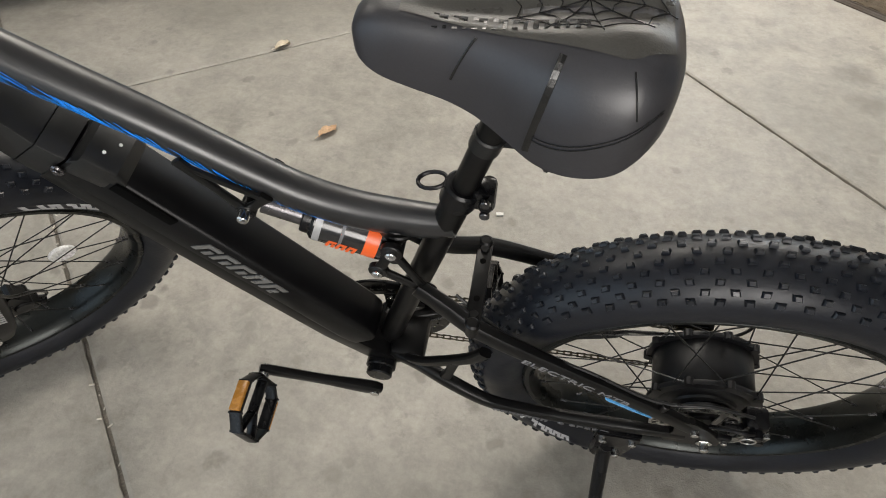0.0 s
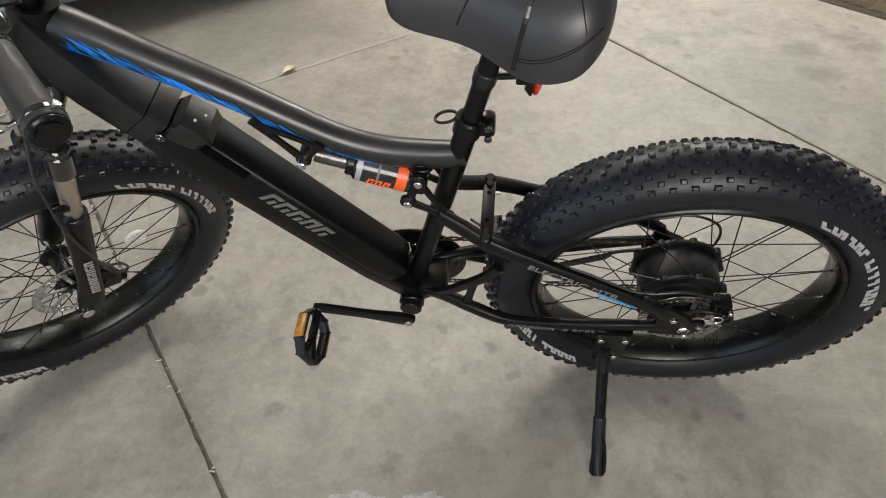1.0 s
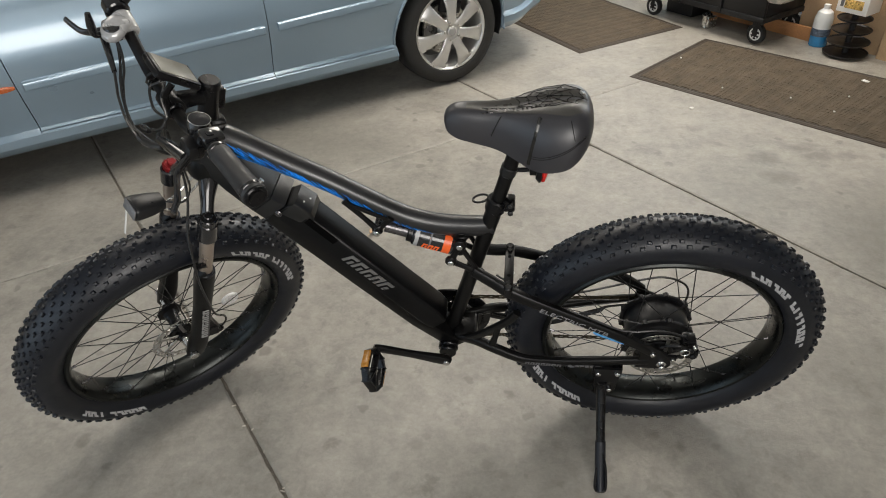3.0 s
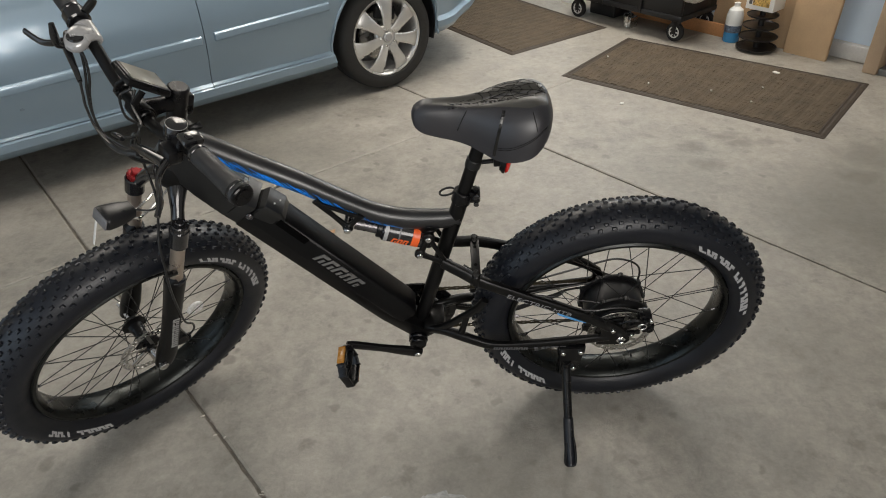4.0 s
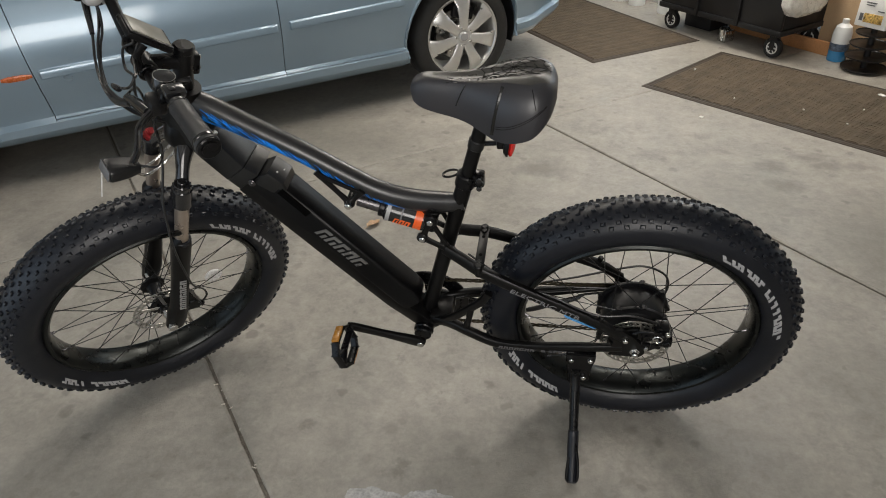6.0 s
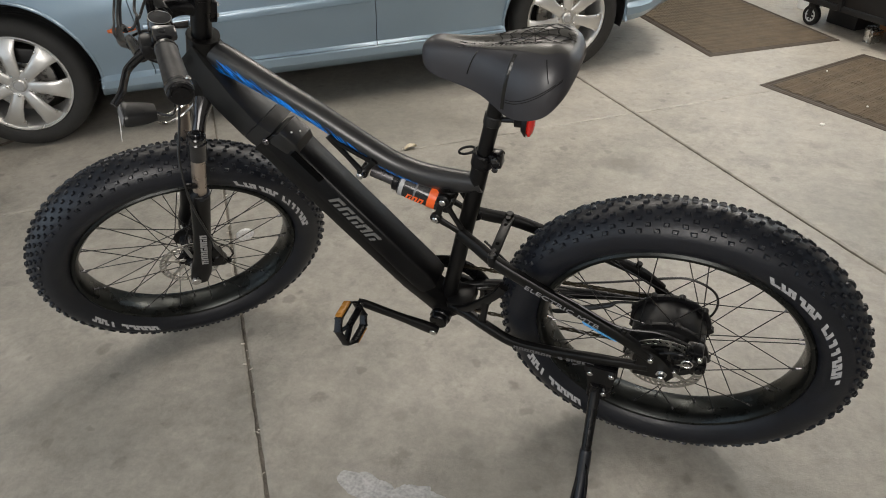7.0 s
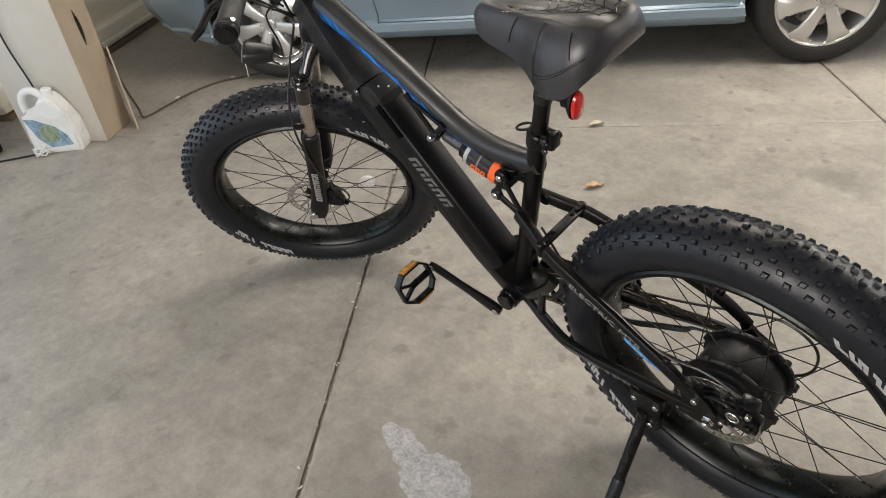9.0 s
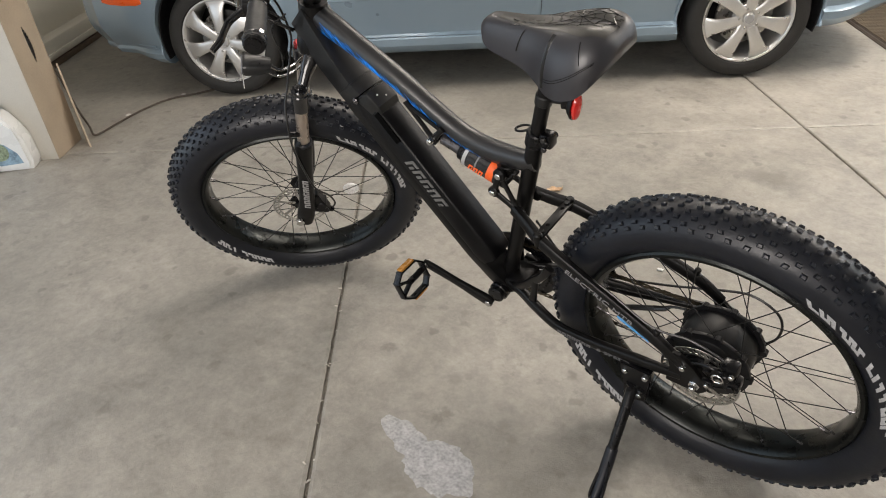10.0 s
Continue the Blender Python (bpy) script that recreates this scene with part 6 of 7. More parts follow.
cut = []
for x in (0.0, WB):
    for ya, yb in ((-0.2, 0.30), (CW - 0.30, CW + 0.2)):
        bm = lathe([(0.0, ya), (0.368, ya), (0.368, yb), (0.0, yb)], 56, closed=False)
        bm.transform(Matrix.Translation((x, 0, 0.335)))
        cut.append(bm)
for x0, x1, za, zb in ((0.618, 0.572, 0.295, 0.915), (1.732, 1.748, 0.295, 0.93)):
    bm = bmesh.new()
    sweep(bm, [(x0, 0, za), (x0 + (x1 - x0) * 0.55, 0, (za + zb) / 2), (x1, 0, zb)], [(0.12, 0.0022)] * 3, 4, side=(0, 1, 0), power=8)
    cut.append(bm)
bm = bmesh.new()
sweep(bm, [(0.62, 0, 0.302), (1.5, 0, 0.302), (2.42, 0, 0.305)], [(0.10, 0.0018)] * 3, 4, side=(0, 1, 0), power=8)
cut.append(bm)
body = new("body", carve(body_mesh(), cut, M_CAR))
body.parent = car
for x in (0.0, WB):
    pts = []
    for k in range(29):
        an = radians(-12 + 204 * k / 28)
        px, pz = x + 0.372 * math.cos(an), 0.335 + 0.372 * math.sin(an)
        pts.append((px, side_in(px, max(0.2, 0.19 + (pz - 0.19) * 1.0)) - 0.001, pz))
    part("arch_lip", sweep(bmesh.new(), pts, 0.0075, 8), M_CAR, car)
    bm = bmesh.new()
    arc = [radians(-18 + 216 * k / 30) for k in range(31)]
    out = [[bm.verts.new((x + r * math.cos(a), y, 0.335 + r * math.sin(a))) for a in arc] for r, y in ((0.366, 0.045), (0.366, 0.292), (0.360, 0.286), (0.360, 0.045))]
    for A, B in zip(out, out[1:] + out[:1]):
        for k in range(30):
            bm.faces.new((A[k], A[k + 1], B[k + 1], B[k]))
    bm.faces.new(out[1])
    bm.faces.new(out[2][::-1])
    part("wheel_housing", bm, M_CARBLACK, car, "dark wheel arch liner")


def moulding(x0, x1, z0, z1):
    """A rubbing strip with blunt ends, a flat face and a rolled lower edge."""
    bm = bmesh.new()
    prof = [(0.010, -0.021), (-0.010, -0.021), (-0.0165, -0.014), (-0.0175, 0.004), (-0.0145, 0.015), (-0.006, 0.021), (0.010, 0.021)]
    rings = []
    for f, k in [(0, 0.55), (0.006, 1.0)] + [(m / 10, 1.0) for m in range(1, 10)] + [(0.994, 1.0), (1, 0.55)]:
        x, z = x0 + (x1 - x0) * f, z0 + (z1 - z0) * f
        rings.append([bm.verts.new((x, side_in(x, 0.555) + a * k, z + b * (0.8 + 0.2 * k))) for a, b in prof])
    for A, B in zip(rings, rings[1:]):
        for k in range(7):
            bm.faces.new((A[k], A[(k + 1) % 7], B[(k + 1) % 7], B[k]))
    bm.faces.new(rings[0][::-1])
    bm.faces.new(rings[-1])
    return bm


part("side_moulding", moulding(0.625, 1.722, 0.526, 0.554), M_CAR, car)
part("side_moulding", moulding(1.785, 2.425, 0.556, 0.578), M_CAR, car)
part("side_moulding", moulding(3.22, 3.56, 0.56, 0.56), M_CAR, car)
bm = sweep(bmesh.new(), [(x, side_in(x, 0.55) - 0.002, 0.528) for x in (0.47, 0.50, 0.56, 0.595)], [(0.004, 0.007), (0.006, 0.013), (0.006, 0.013), (0.004, 0.007)], 10, side=(0, 1, 0), power=3)
part("side_marker", bm, M_AMBER, car, "amber side marker")
bm = sweep(bmesh.new(), [(x, side_in(x, 0.52) - 0.002, 0.552) for x in (-0.64, -0.60, -0.50, -0.42, -0.39)], [(0.004, 0.008), (0.006, 0.018), (0.006, 0.019), (0.006, 0.018), (0.004, 0.010)], 10, side=(0, 1, 0), power=3)
part("bumper_marker", bm, M_ORANGE, car, "orange corner marker on the bumper")
pts = [(x, side_in(x, 0.30) - 0.001, 0.298) for x in (-0.80, -0.70, -0.6, -0.5, -0.40)]
part("bumper_crease", sweep(bmesh.new(), pts, [(0.006, 0.005)] * 5, 8, side=(0, 1, 0)), M_CAR, car)
bm = bmesh.new()
for x, w in ((-0.70, 0.10),):
    box(bm, (-0.935, 0.36, 0.62), (-0.84, 0.64, 0.71), 0.03)
    box(bm, (-0.935, CW - 0.64, 0.62), (-0.84, CW - 0.36, 0.71), 0.03)
part("headlamp", bm, M_CLEAR, car, "clear car headlamps")
# cabin
cab = bmesh.new()
rows = []
for x, zt, inn in ((0.62, 0.90, 0.14), (1.00, 1.10, 0.20), (1.40, 1.32, 0.28), (1.62, 1.375, 0.31), (2.2, 1.385, 0.31), (2.55, 1.35, 0.30), (2.95, 1.17, 0.24), (3.28, 0.96, 0.18)):
    zb = 0.88
    rows.append([cab.verts.new(p) for p in ((x, 0.075, zb), (x, inn, zt - 0.04), (x, inn + 0.10, zt), (x, CW / 2, zt + 0.02), (x, CW - inn - 0.10, zt), (x, CW - inn, zt - 0.04), (x, CW - 0.075, zb))])
for A, B in zip(rows, rows[1:]):
    for k in range(6):
        cab.faces.new((A[k], A[k + 1], B[k + 1], B[k]))
    cab.faces.new((A[0], B[0], B[6], A[6]))
cab.faces.new(rows[0])
cab.faces.new(rows[-1])
part("cabin_glass", cab, M_CARGLASS, car, "dark tinted cabin glass")
roof = bmesh.new()
rr = [[roof.verts.new((x, y, 1.393 + 0.02 * math.sin(math.pi * k / 6) - 0.01 * abs(x - 1.95))) for k, y in enumerate(np.linspace(0.36, CW - 0.36, 7))] for x in (1.45, 1.8, 2.2, 2.6)]
for A, B in zip(rr, rr[1:]):
    for k in range(6):
        roof.faces.new((A[k], A[k + 1], B[k + 1], B[k]))
bmesh.ops.solidify(roof, geom=roof.faces[:], thickness=0.02)
part("roof", roof, M_CAR, car)


def alloy_spoke():
    """One of seven broad flared spokes, pointing along x."""
    bm = bmesh.new()
    st_ = [(0.046, 0.026, -0.022), (0.075, 0.027, -0.026), (0.12, 0.031, -0.028), (0.165, 0.039, -0.024), (0.198, 0.050, -0.012), (0.212, 0.060, -0.004)]
    sweep(bm, [(r, y + 0.008, 0) for r, w, y in st_], [(0.011, w) for r, w, y in st_], 12, side=(0, 1, 0), power=3.2)
    return bm


def car_wheel(x, near):
    m = Matrix.Translation((x, 0.03 if near else CW - 0.03, 0.316)) @ (Matrix.Identity(4) if near else Matrix.Rotation(math.pi, 4, "Z"))
    m = m @ Matrix.Rotation(0.24 if x else 0.224, 4, "Y")
    prof = [(0.214, -0.004), (0.222, -0.012), (0.229, -0.012), (0.231, -0.002), (0.222, 0.010), (0.205, 0.05), (0.200, 0.16), (0.206, 0.20), (0.196, 0.20), (0.192, 0.16), (0.196, 0.05), (0.206, 0.006)]
    w = part("wheel", lathe(prof, 64), M_ALLOY, car, "silver seven-spoke alloy wheel")
    w.matrix_local = m
    tp = [(0.228, -0.006), (0.236, -0.020), (0.258, -0.026), (0.285, -0.022), (0.303, -0.008), (0.312, 0.012), (0.3155, 0.05), (0.3155, 0.15), (0.312, 0.185), (0.303, 0.205), (0.27, 0.215), (0.228, 0.20), (0.218, 0.15), (0.218, 0.05)]
    part("tyre", lathe(tp, 72), M_DUSTY, w, "dusty black road tyre")
    bm = bmesh.new()
    for r, y in ((0.3158, 0.06), (0.3158, 0.10), (0.3158, 0.14)):
        lathe([(r - 0.004, y - 0.004), (r + 0.0006, y - 0.003), (r + 0.0006, y + 0.003), (r - 0.004, y + 0.004)], 64, bm)
    part("tread_groove", bm, M_CARBLACK, w)
    sm = mesh_of("spoke", alloy_spoke(), M_ALLOY)
    for k in range(7):
        o = new("spoke", sm)
        o.parent = w
        o.matrix_local = Matrix.Rotation(2 * math.pi * k / 7, 4, "Y")
    bm = lathe([(0.0, -0.026), (0.026, -0.026), (0.030, -0.022), (0.033, -0.014), (0.070, -0.016), (0.076, -0.008), (0.076, 0.02), (0.0, 0.02)], 36, closed=False)
    part("hub", bm, M_ALLOY, w)
    part("centre_cap", lathe([(0.0, -0.031), (0.020, -0.030), (0.024, -0.026), (0.0, -0.024)], 24, closed=False), M_SILV, w)
    bb = mesh_of("wheel_nut", rod(bmesh.new(), (0.052, -0.010, 0), (0.052, -0.026, 0), 0.0085, 6, ch=0.002), M_STEEL)
    for k in range(5):
        o = new("wheel_nut", bb)
        o.parent = w
        o.matrix_local = Matrix.Rotation(2 * math.pi * k / 5 + 0.4, 4, "Y")
    part("brake_disc", lathe([(0.05, 0.06), (0.145, 0.06), (0.145, 0.08), (0.05, 0.08)], 40), M_DISC, w)
    bm = box(bmesh.new(), (-0.07, 0.035, 0.09), (0.07, 0.11, 0.165), 0.012)
    part("brake_caliper", bm, M_CARBLACK, w)


for x in (0.0, WB):
    for near in (True, False):
        car_wheel(x, near)
bm = box(bmesh.new(), (-0.5, 0.30, 0.19), (3.2, CW - 0.30, 0.26), 0.02)
part("underbody", bm, M_CARBLACK, car)


# ---------------------------------------------------------------- mats
def floor_mat(cx, cy, yaw, lx, ly, label):
    mat = empty("floor_mat", label, "mat", pose(cx, cy, 0.0, 0, 0, yaw), group="ribbed floor mats")
    bm = bmesh.new()
    lo = [(-lx / 2, -ly / 2), (lx / 2, -ly / 2), (lx / 2, ly / 2), (-lx / 2, ly / 2)]

    def loop(inset, z):
        return [bm.verts.new((x - math.copysign(inset, x), y - math.copysign(inset, y), z)) for x, y in lo]
    ls = [loop(0, 0.0005), loop(0.003, 0.004), loop(0.010, 0.0055), loop(0.016, 0.008), loop(0.022, 0.008), loop(0.026, 0.0045), loop(0.034, 0.0045), loop(0.037, 0.0075), loop(0.042, 0.0075), loop(0.045, 0.005)]
    for A, B in zip(ls, ls[1:]):
        for k in range(4):
            bm.faces.new((A[k], A[(k + 1) % 4], B[(k + 1) % 4], B[k]))
    bm.faces.new(ls[-1])
    bm.faces.new(ls[0][::-1])
    part("rubber_base", bm, M_MATEDGE, mat, "dark rubber border", smooth=0)
    ribs = bmesh.new()
    rng = random.Random(3)
    nx, ny = int((lx - 0.09) / 0.064), int((ly - 0.09) / 0.0175)
    dx, dy = (lx - 0.092) / nx, (ly - 0.092) / ny
    for i in range(nx):
        for j in range(ny):
            x, y = -lx / 2 + 0.046 + (i + 0.5) * dx, -ly / 2 + 0.046 + (j + 0.5) * dy
            h = 0.0100 + rng.uniform(-0.0006, 0.0006)
            tilt = rng.uniform(-0.0007, 0.0007)
            a = [ribs.verts.new((x + sx * dx * 0.50, y + sy * dy * 0.50, 0.0054)) for sx, sy in ((-1, -1), (1, -1), (1, 1), (-1, 1))]
            b = [ribs.verts.new((x + sx * dx * 0.22, y + sy * dy * 0.42, h + sy * tilt)) for sx, sy in ((-1, -1), (1, -1), (1, 1), (-1, 1))]
            ribs.faces.new(b)
            for k in range(4):
                ribs.faces.new((a[k], a[(k + 1) % 4], b[(k + 1) % 4], b[k]))
    tagged(part("pile_face", ribs, M_MAT, mat, "brown ribbed pile", smooth=0), kind="stuff")
    return mat


floor_mat(0.990, 2.605, -37.4, 1.525, 0.87, "long brown ribbed entrance mat, dusty, on the concrete")
floor_mat(-0.277, 3.992, 127.0, 1.525, 0.89, "brown ribbed mat lying behind the parked car")


for ob in bike.children_recursive:
    if ob.name.split(".")[0] in ("maker_mark", "tyre_marking", "web_print", "lettering", "streak_decal"):
        tagged(ob, kind="stuff")

# ---------------------------------------------------------------- things along the back wall
def castor(parent, a, b, r):
    m = GM @ Matrix.Translation((a, b, r))
    w = part("castor_wheel", lathe([(0.0, -0.012), (r * 0.62, -0.012), (r * 0.66, -0.016), (r * 0.96, -0.015), (r, -0.009), (r, 0.009), (r * 0.96, 0.015), (r * 0.66, 0.016), (r * 0.62, 0.012), (0.0, 0.012)], 32, closed=False), M_CARBLACK, parent, m=m @ pose(0, 0, 0, 0, 0, 90))
    bm = lathe([(r * 0.50, -0.0165), (r * 0.62, -0.0165), (r * 0.62, -0.013), (r * 0.50, -0.013)], 32)
    for k in range(6):
        an = 2 * math.pi * k / 6
        sweep(bm, [(0.006 * math.cos(an), -0.0145, 0.006 * math.sin(an)), (r * 0.55 * math.cos(an), -0.0145, r * 0.55 * math.sin(an))], [(0.002, r * 0.075)] * 2, 6)
    part("castor_spokes", bm, M_CLEAR, parent, "pale spoked castor centre", m=m @ pose(0, 0, 0, 0, 0, -90))
    bm = box(bmesh.new(), (a - 0.020, b - 0.028, r * 1.7), (a + 0.020, b + 0.028, r * 2.35), 0.004)
    for s in (-1, 1):
        box(bm, (a + s * 0.020 - 0.003, b - 0.016, r * 0.8), (a + s * 0.020 + 0.003, b + 0.016, r * 1.75), 0.001)
    part("castor_fork", bm, M_CART, parent, m=GM)


BAG = (2.95, 1.712, 0.435, 0.18, 0.145)      # centre, half length and half height of the bag
cart = empty("utility_cart", "black low utility cart on spoked castors by the wall", "cart")
bm = box(bmesh.new(), (2.86, 1.77, 0.150), (3.31, 2.79, 0.185), 0.006)
box(bm, (2.87, 1.78, 0.185), (2.895, 2.78, 0.500), 0.004)
box(bm, (3.28, 1.78, 0.185), (3.30, 2.78, 0.500), 0.004)
box(bm, (2.895, 1.78, 0.185), (3.28, 1.805, 0.500), 0.004)
box(bm, (2.895, 2.755, 0.185), (3.28, 2.78, 0.500), 0.004)
part("tray", bm, M_CART, cart, m=GM)
bm = box(bmesh.new(), (2.855, 1.76, 0.490), (2.905, 2.79, 0.520), 0.006)
box(bm, (3.27, 1.76, 0.490), (3.31, 2.79, 0.520), 0.006)
box(bm, (2.905, 1.76, 0.490), (3.27, 1.81, 0.520), 0.006)
part("rim_rail", bm, M_CART, cart, m=GM)
for b in (2.10, 2.44):
    part("strap", box(bmesh.new(), (2.850, b - 0.012, 0.155), (2.872, b + 0.012, 0.492), 0.002), M_CARBLACK, cart, m=GM)
for a, b in ((2.925, 1.84), (2.915, 2.695), (3.28, 1.84), (3.27, 2.695)):
    castor(cart, a, b, 0.064)
bm = box(bmesh.new(), (2.97, 2.24, 0.187), (3.25, 2.73, 0.74), 0.02)
bm.transform(GM)
thing("storage_bin", bm, M_CART, "tall black storage bin standing in the cart", "bin")
bm = bmesh.new()
bmesh.ops.create_icosphere(bm, subdivisions=3, radius=1)
for v in bm.verts:
    k = 1 + 0.12 * noise.noise(v.co * 2.2)
    v.co = Vector((v.co.x * 0.13 * k, v.co.y * 0.20 * k, max(-0.75, v.co.z) * 0.09 * k))
bm.transform(GM @ Matrix.Translation((3.03, 1.98, 0.56)))
box(bm, (2.94, 1.84, 0.187), (3.2, 2.16, 0.50), 0.01, GM)
thing("white_sack", bm, M_PAPER, "soft white sack lying in the black cart", "sack", smooth=60)
bm = bmesh.new()
bmesh.ops.create_icosphere(bm, subdivisions=4, radius=1)
for v in bm.verts:
    k = 1 + 0.10 * noise.noise(v.co * 2.6) + 0.05 * noise.noise(v.co * 7)
    sx, sy, sz = (math.copysign(abs(c) ** 0.55, c) for c in v.co)
    v.co = Vector((sx * BAG[3] * k, sy * 0.040 * k * (1.15 - 0.45 * sz), sz * BAG[4] * (1 + 0.06 * noise.noise(v.co * 4))))
bm.transform(GM @ Matrix.Translation(BAG[:3]))
thing("plastic_bag", bm, M_BAG, "translucent white plastic bag hanging over the cart's rim", "bag", smooth=60)
bm = box(bmesh.new(), (3.05, 2.46, 0.0), (3.24, 2.70, 0.105), 0.01)
bm.transform(GM)
thing("black_case", bm, M_CART, "small black case under the cart", "case")
bm = box(bmesh.new(), (3.205, 1.62, 0.0), (3.225, 2.42, 0.085), 0.003)
bm.transform(GM)
thing("wooden_plank", bm, M_WOOD, "orange-brown wooden plank lying on edge behind the cart", "plank")
bm = lathe([(0.0, 0.0), (0.036, 0.0), (0.038, 0.003), (0.036, 0.012), (0.036, 0.072), (0.040, 0.08), (0.030, 0.090), (0.0, 0.092)], 24, closed=False)
bm.transform(GM @ Matrix.Translation((2.975, 2.27, 0)) @ pose(0, 0, 0, 90, 0, 0))
box(bm, (2.93, 2.22, 0.0), (3.02, 2.245, 0.075), 0.004, GM)
thing("metal_can", bm, M_STEEL, "small dull metal can beside the cart castor", "can")
# black round tiers
stack = empty("tier_stand", "black stand of four round trays on a pole", "stand")
tm = GM @ Matrix.Translation((3.15, 1.37, 0)) @ Matrix.Diagonal((0.84, 0.84, 0.84, 1))
for k, z in enumerate((0.010, 0.090, 0.175, 0.255)):
    r = (0.150, 0.142, 0.132, 0.115)[k]
    bm = lathe([(0.0, z), (r * 0.9, z), (r, z + 0.010), (r, z + 0.016), (r * 0.93, z + 0.008), (0.0, z + 0.008)], 40, closed=False)
    bm.transform(pose(0, 0, 0, 90, 0, 0))
    part("tray", bm, M_CART, stack, m=tm)
bm = rod(bmesh.new(), (0, 0, 0.0), (0, 0, 0.31), 0.022, 16)
part("pole", bm, M_CART, stack, m=tm)
bm = box(bmesh.new(), (-0.085, -0.11, 0.312), (0.085, 0.11, 0.52), 0.006)
bm.transform(tm)
carton = thing("printed_carton", bm, pbr("bright_white_card", (0.82, 0.82, 0.80), 0.5, 0, 0.05), "white carton with a yellow and red label on the tray stand", "carton")
bm = box(bmesh.new(), (-0.088, -0.075, 0.345), (-0.0852, 0.055, 0.405), 0.0004)
part("label", bm, pbr("yellow_label", (0.50, 0.33, 0.10), 0.4, 0, 0.9, 45, 90), carton, "yellow printed label", m=tm)
for b0, b1, z0, z1 in ((-0.010, 0.060, 0.470, 0.478), (0.000, 0.060, 0.455, 0.462), (-0.075, -0.030, 0.425, 0.433), (0.062, 0.085, 0.350, 0.400)):
    part("print_bar", box(bmesh.new(), (-0.0878, b0, z0), (-0.0852, b1, z1), 0.0004), M_SILVDK, carton, m=tm)
# spray cleaner
bm = lathe([(0.0, 0.0), (0.058, 0.0), (0.062, 0.006), (0.062, 0.11), (0.060, 0.112), (0.0, 0.112)], 28, closed=False)
bm.transform(pose(0, 0, 0, 90, 0, 0))
jm = GM @ Matrix.Translation((3.19, 1.575, 0)) @ Matrix.Scale(0.87, 4)
jug = empty("cleaner_jug", "white jug half full of blue cleaner", "jug")
part("liquid_part", bm, M_BLUEFL, jug, "blue lower half", m=jm)
bm = lathe([(0.0, 0.1125), (0.062, 0.1125), (0.062, 0.20), (0.050, 0.24), (0.022, 0.262), (0.022, 0.29), (0.0, 0.29)], 28, closed=False)
bm.transform(pose(0, 0, 0, 90, 0, 0))
part("jug_body", bm, M_BOTTLE, jug, m=jm)
bm = lathe([(0.0622, 0.075), (0.0630, 0.075), (0.0630, 0.128), (0.0622, 0.128)], 28)
bm.transform(pose(0, 0, 0, 90, 0, 0))
part("label", bm, pbr("dark_jug_label", (0.10, 0.13, 0.18), 0.4, 0, 0.9, 40, 120), jug, "dark printed label", m=jm)
# flattened cartons
bm = box(bmesh.new(), (3.27, 1.18, 0.0), (3.30, 1.78, 0.95), 0.003, Matrix.Translation((0.0, 0, 0)))
bm.transform(GM @ pose(0, 0, 0, 0, 2.0, 0))
thing("flat_carton", bm, M_CARD, "brown flattened cardboard carton leaning on the wall", "carton", group="flattened cartons")
bm = box(bmesh.new(), (3.22, 0.95, 0.0), (3.25, 1.22, 1.10), 0.003)
bm.transform(GM @ pose(0, 0, 0, 0, 2.2, 0))
thing("flat_carton", bm, M_CARD, "brown folded cardboard carton leaning on the wall", "carton", group="flattened cartons")
for b, r, h in ((3.02, 0.075, 0.24), (3.36, 0.065, 0.22), (3.56, 0.07, 0.26)):
    bm = lathe([(0.0, 0.0), (r, 0.0), (r * 1.04, 0.01), (r, h * 0.7), (r * 0.7, h * 0.86), (r * 0.35, h * 0.92), (r * 0.35, h), (0.0, h)], 28, closed=False)
    bm.transform(GM @ Matrix.Translation((3.20, b, 0)) @ pose(0, 0, 0, 90, 0, 0))
    thing("white_jug", bm, M_BOTTLE, "plain white plastic jug on the floor by the wall", "jug", group="white jugs")


# ---------------------------------------------------------------- by the pier: box, jug, cords
bx = empty("tall_box", "tall white carton with a brown side and a cut-out hand slot", "carton")
bm = box(bmesh.new(), (-2.88, 1.964, 0.0), (-2.450, 2.200, 1.30), 0.004)
part("white_sides", bm, M_CARDW, bx, m=GM)
# bare brown side with a bowed slot cut through it
bm = bmesh.new()
box(bm, (-2.4495, 1.966, 0.002), (-2.445, 2.198, 0.445))
box(bm, (-2.4495, 1.966, 0.610), (-2.445, 2.198, 1.298))
# a dark strip fills the cut as the shade inside the box
slot = bmesh.new()
for k in range(11):
    z0, z1 = 0.445 + 0.015 * k, 0.445 + 0.015 * (k + 1)
    f = (k + 0.5) / 11
    mid = 2.094 - 0.008 * f + 0.008 * math.sin(math.pi * f)
    hw = 0.002 + 0.014 * math.sin(math.pi * f) ** 0.7
    box(bm, (-2.4495, 1.966, z0), (-2.445, mid - hw, z1))
    box(bm, (-2.4495, mid + hw, z0), (-2.445, 2.198, z1))
    box(slot, (-2.4498, mid - hw, z0), (-2.4485, mid + hw, z1))
part("brown_side", bm, M_CARDSIDE, bx, "bare brown cardboard side", m=GM, smooth=0)
part("slot", slot, M_CABLE, bx, "dark strip standing for the shaded inside of the hand slot", m=GM, smooth=0)
bm = prism(bmesh.new(), [(0.0, 0.0), (0.140, 0.0), (0.130, 0.04), (0.010, 0.40), (0.0, 0.40)], -0.004, 0.004)
bm.transform(Matrix.Translation(gp(-2.425, 2.206, 0)) @ pose(0, 0, 0, 0, 0, G - 56))
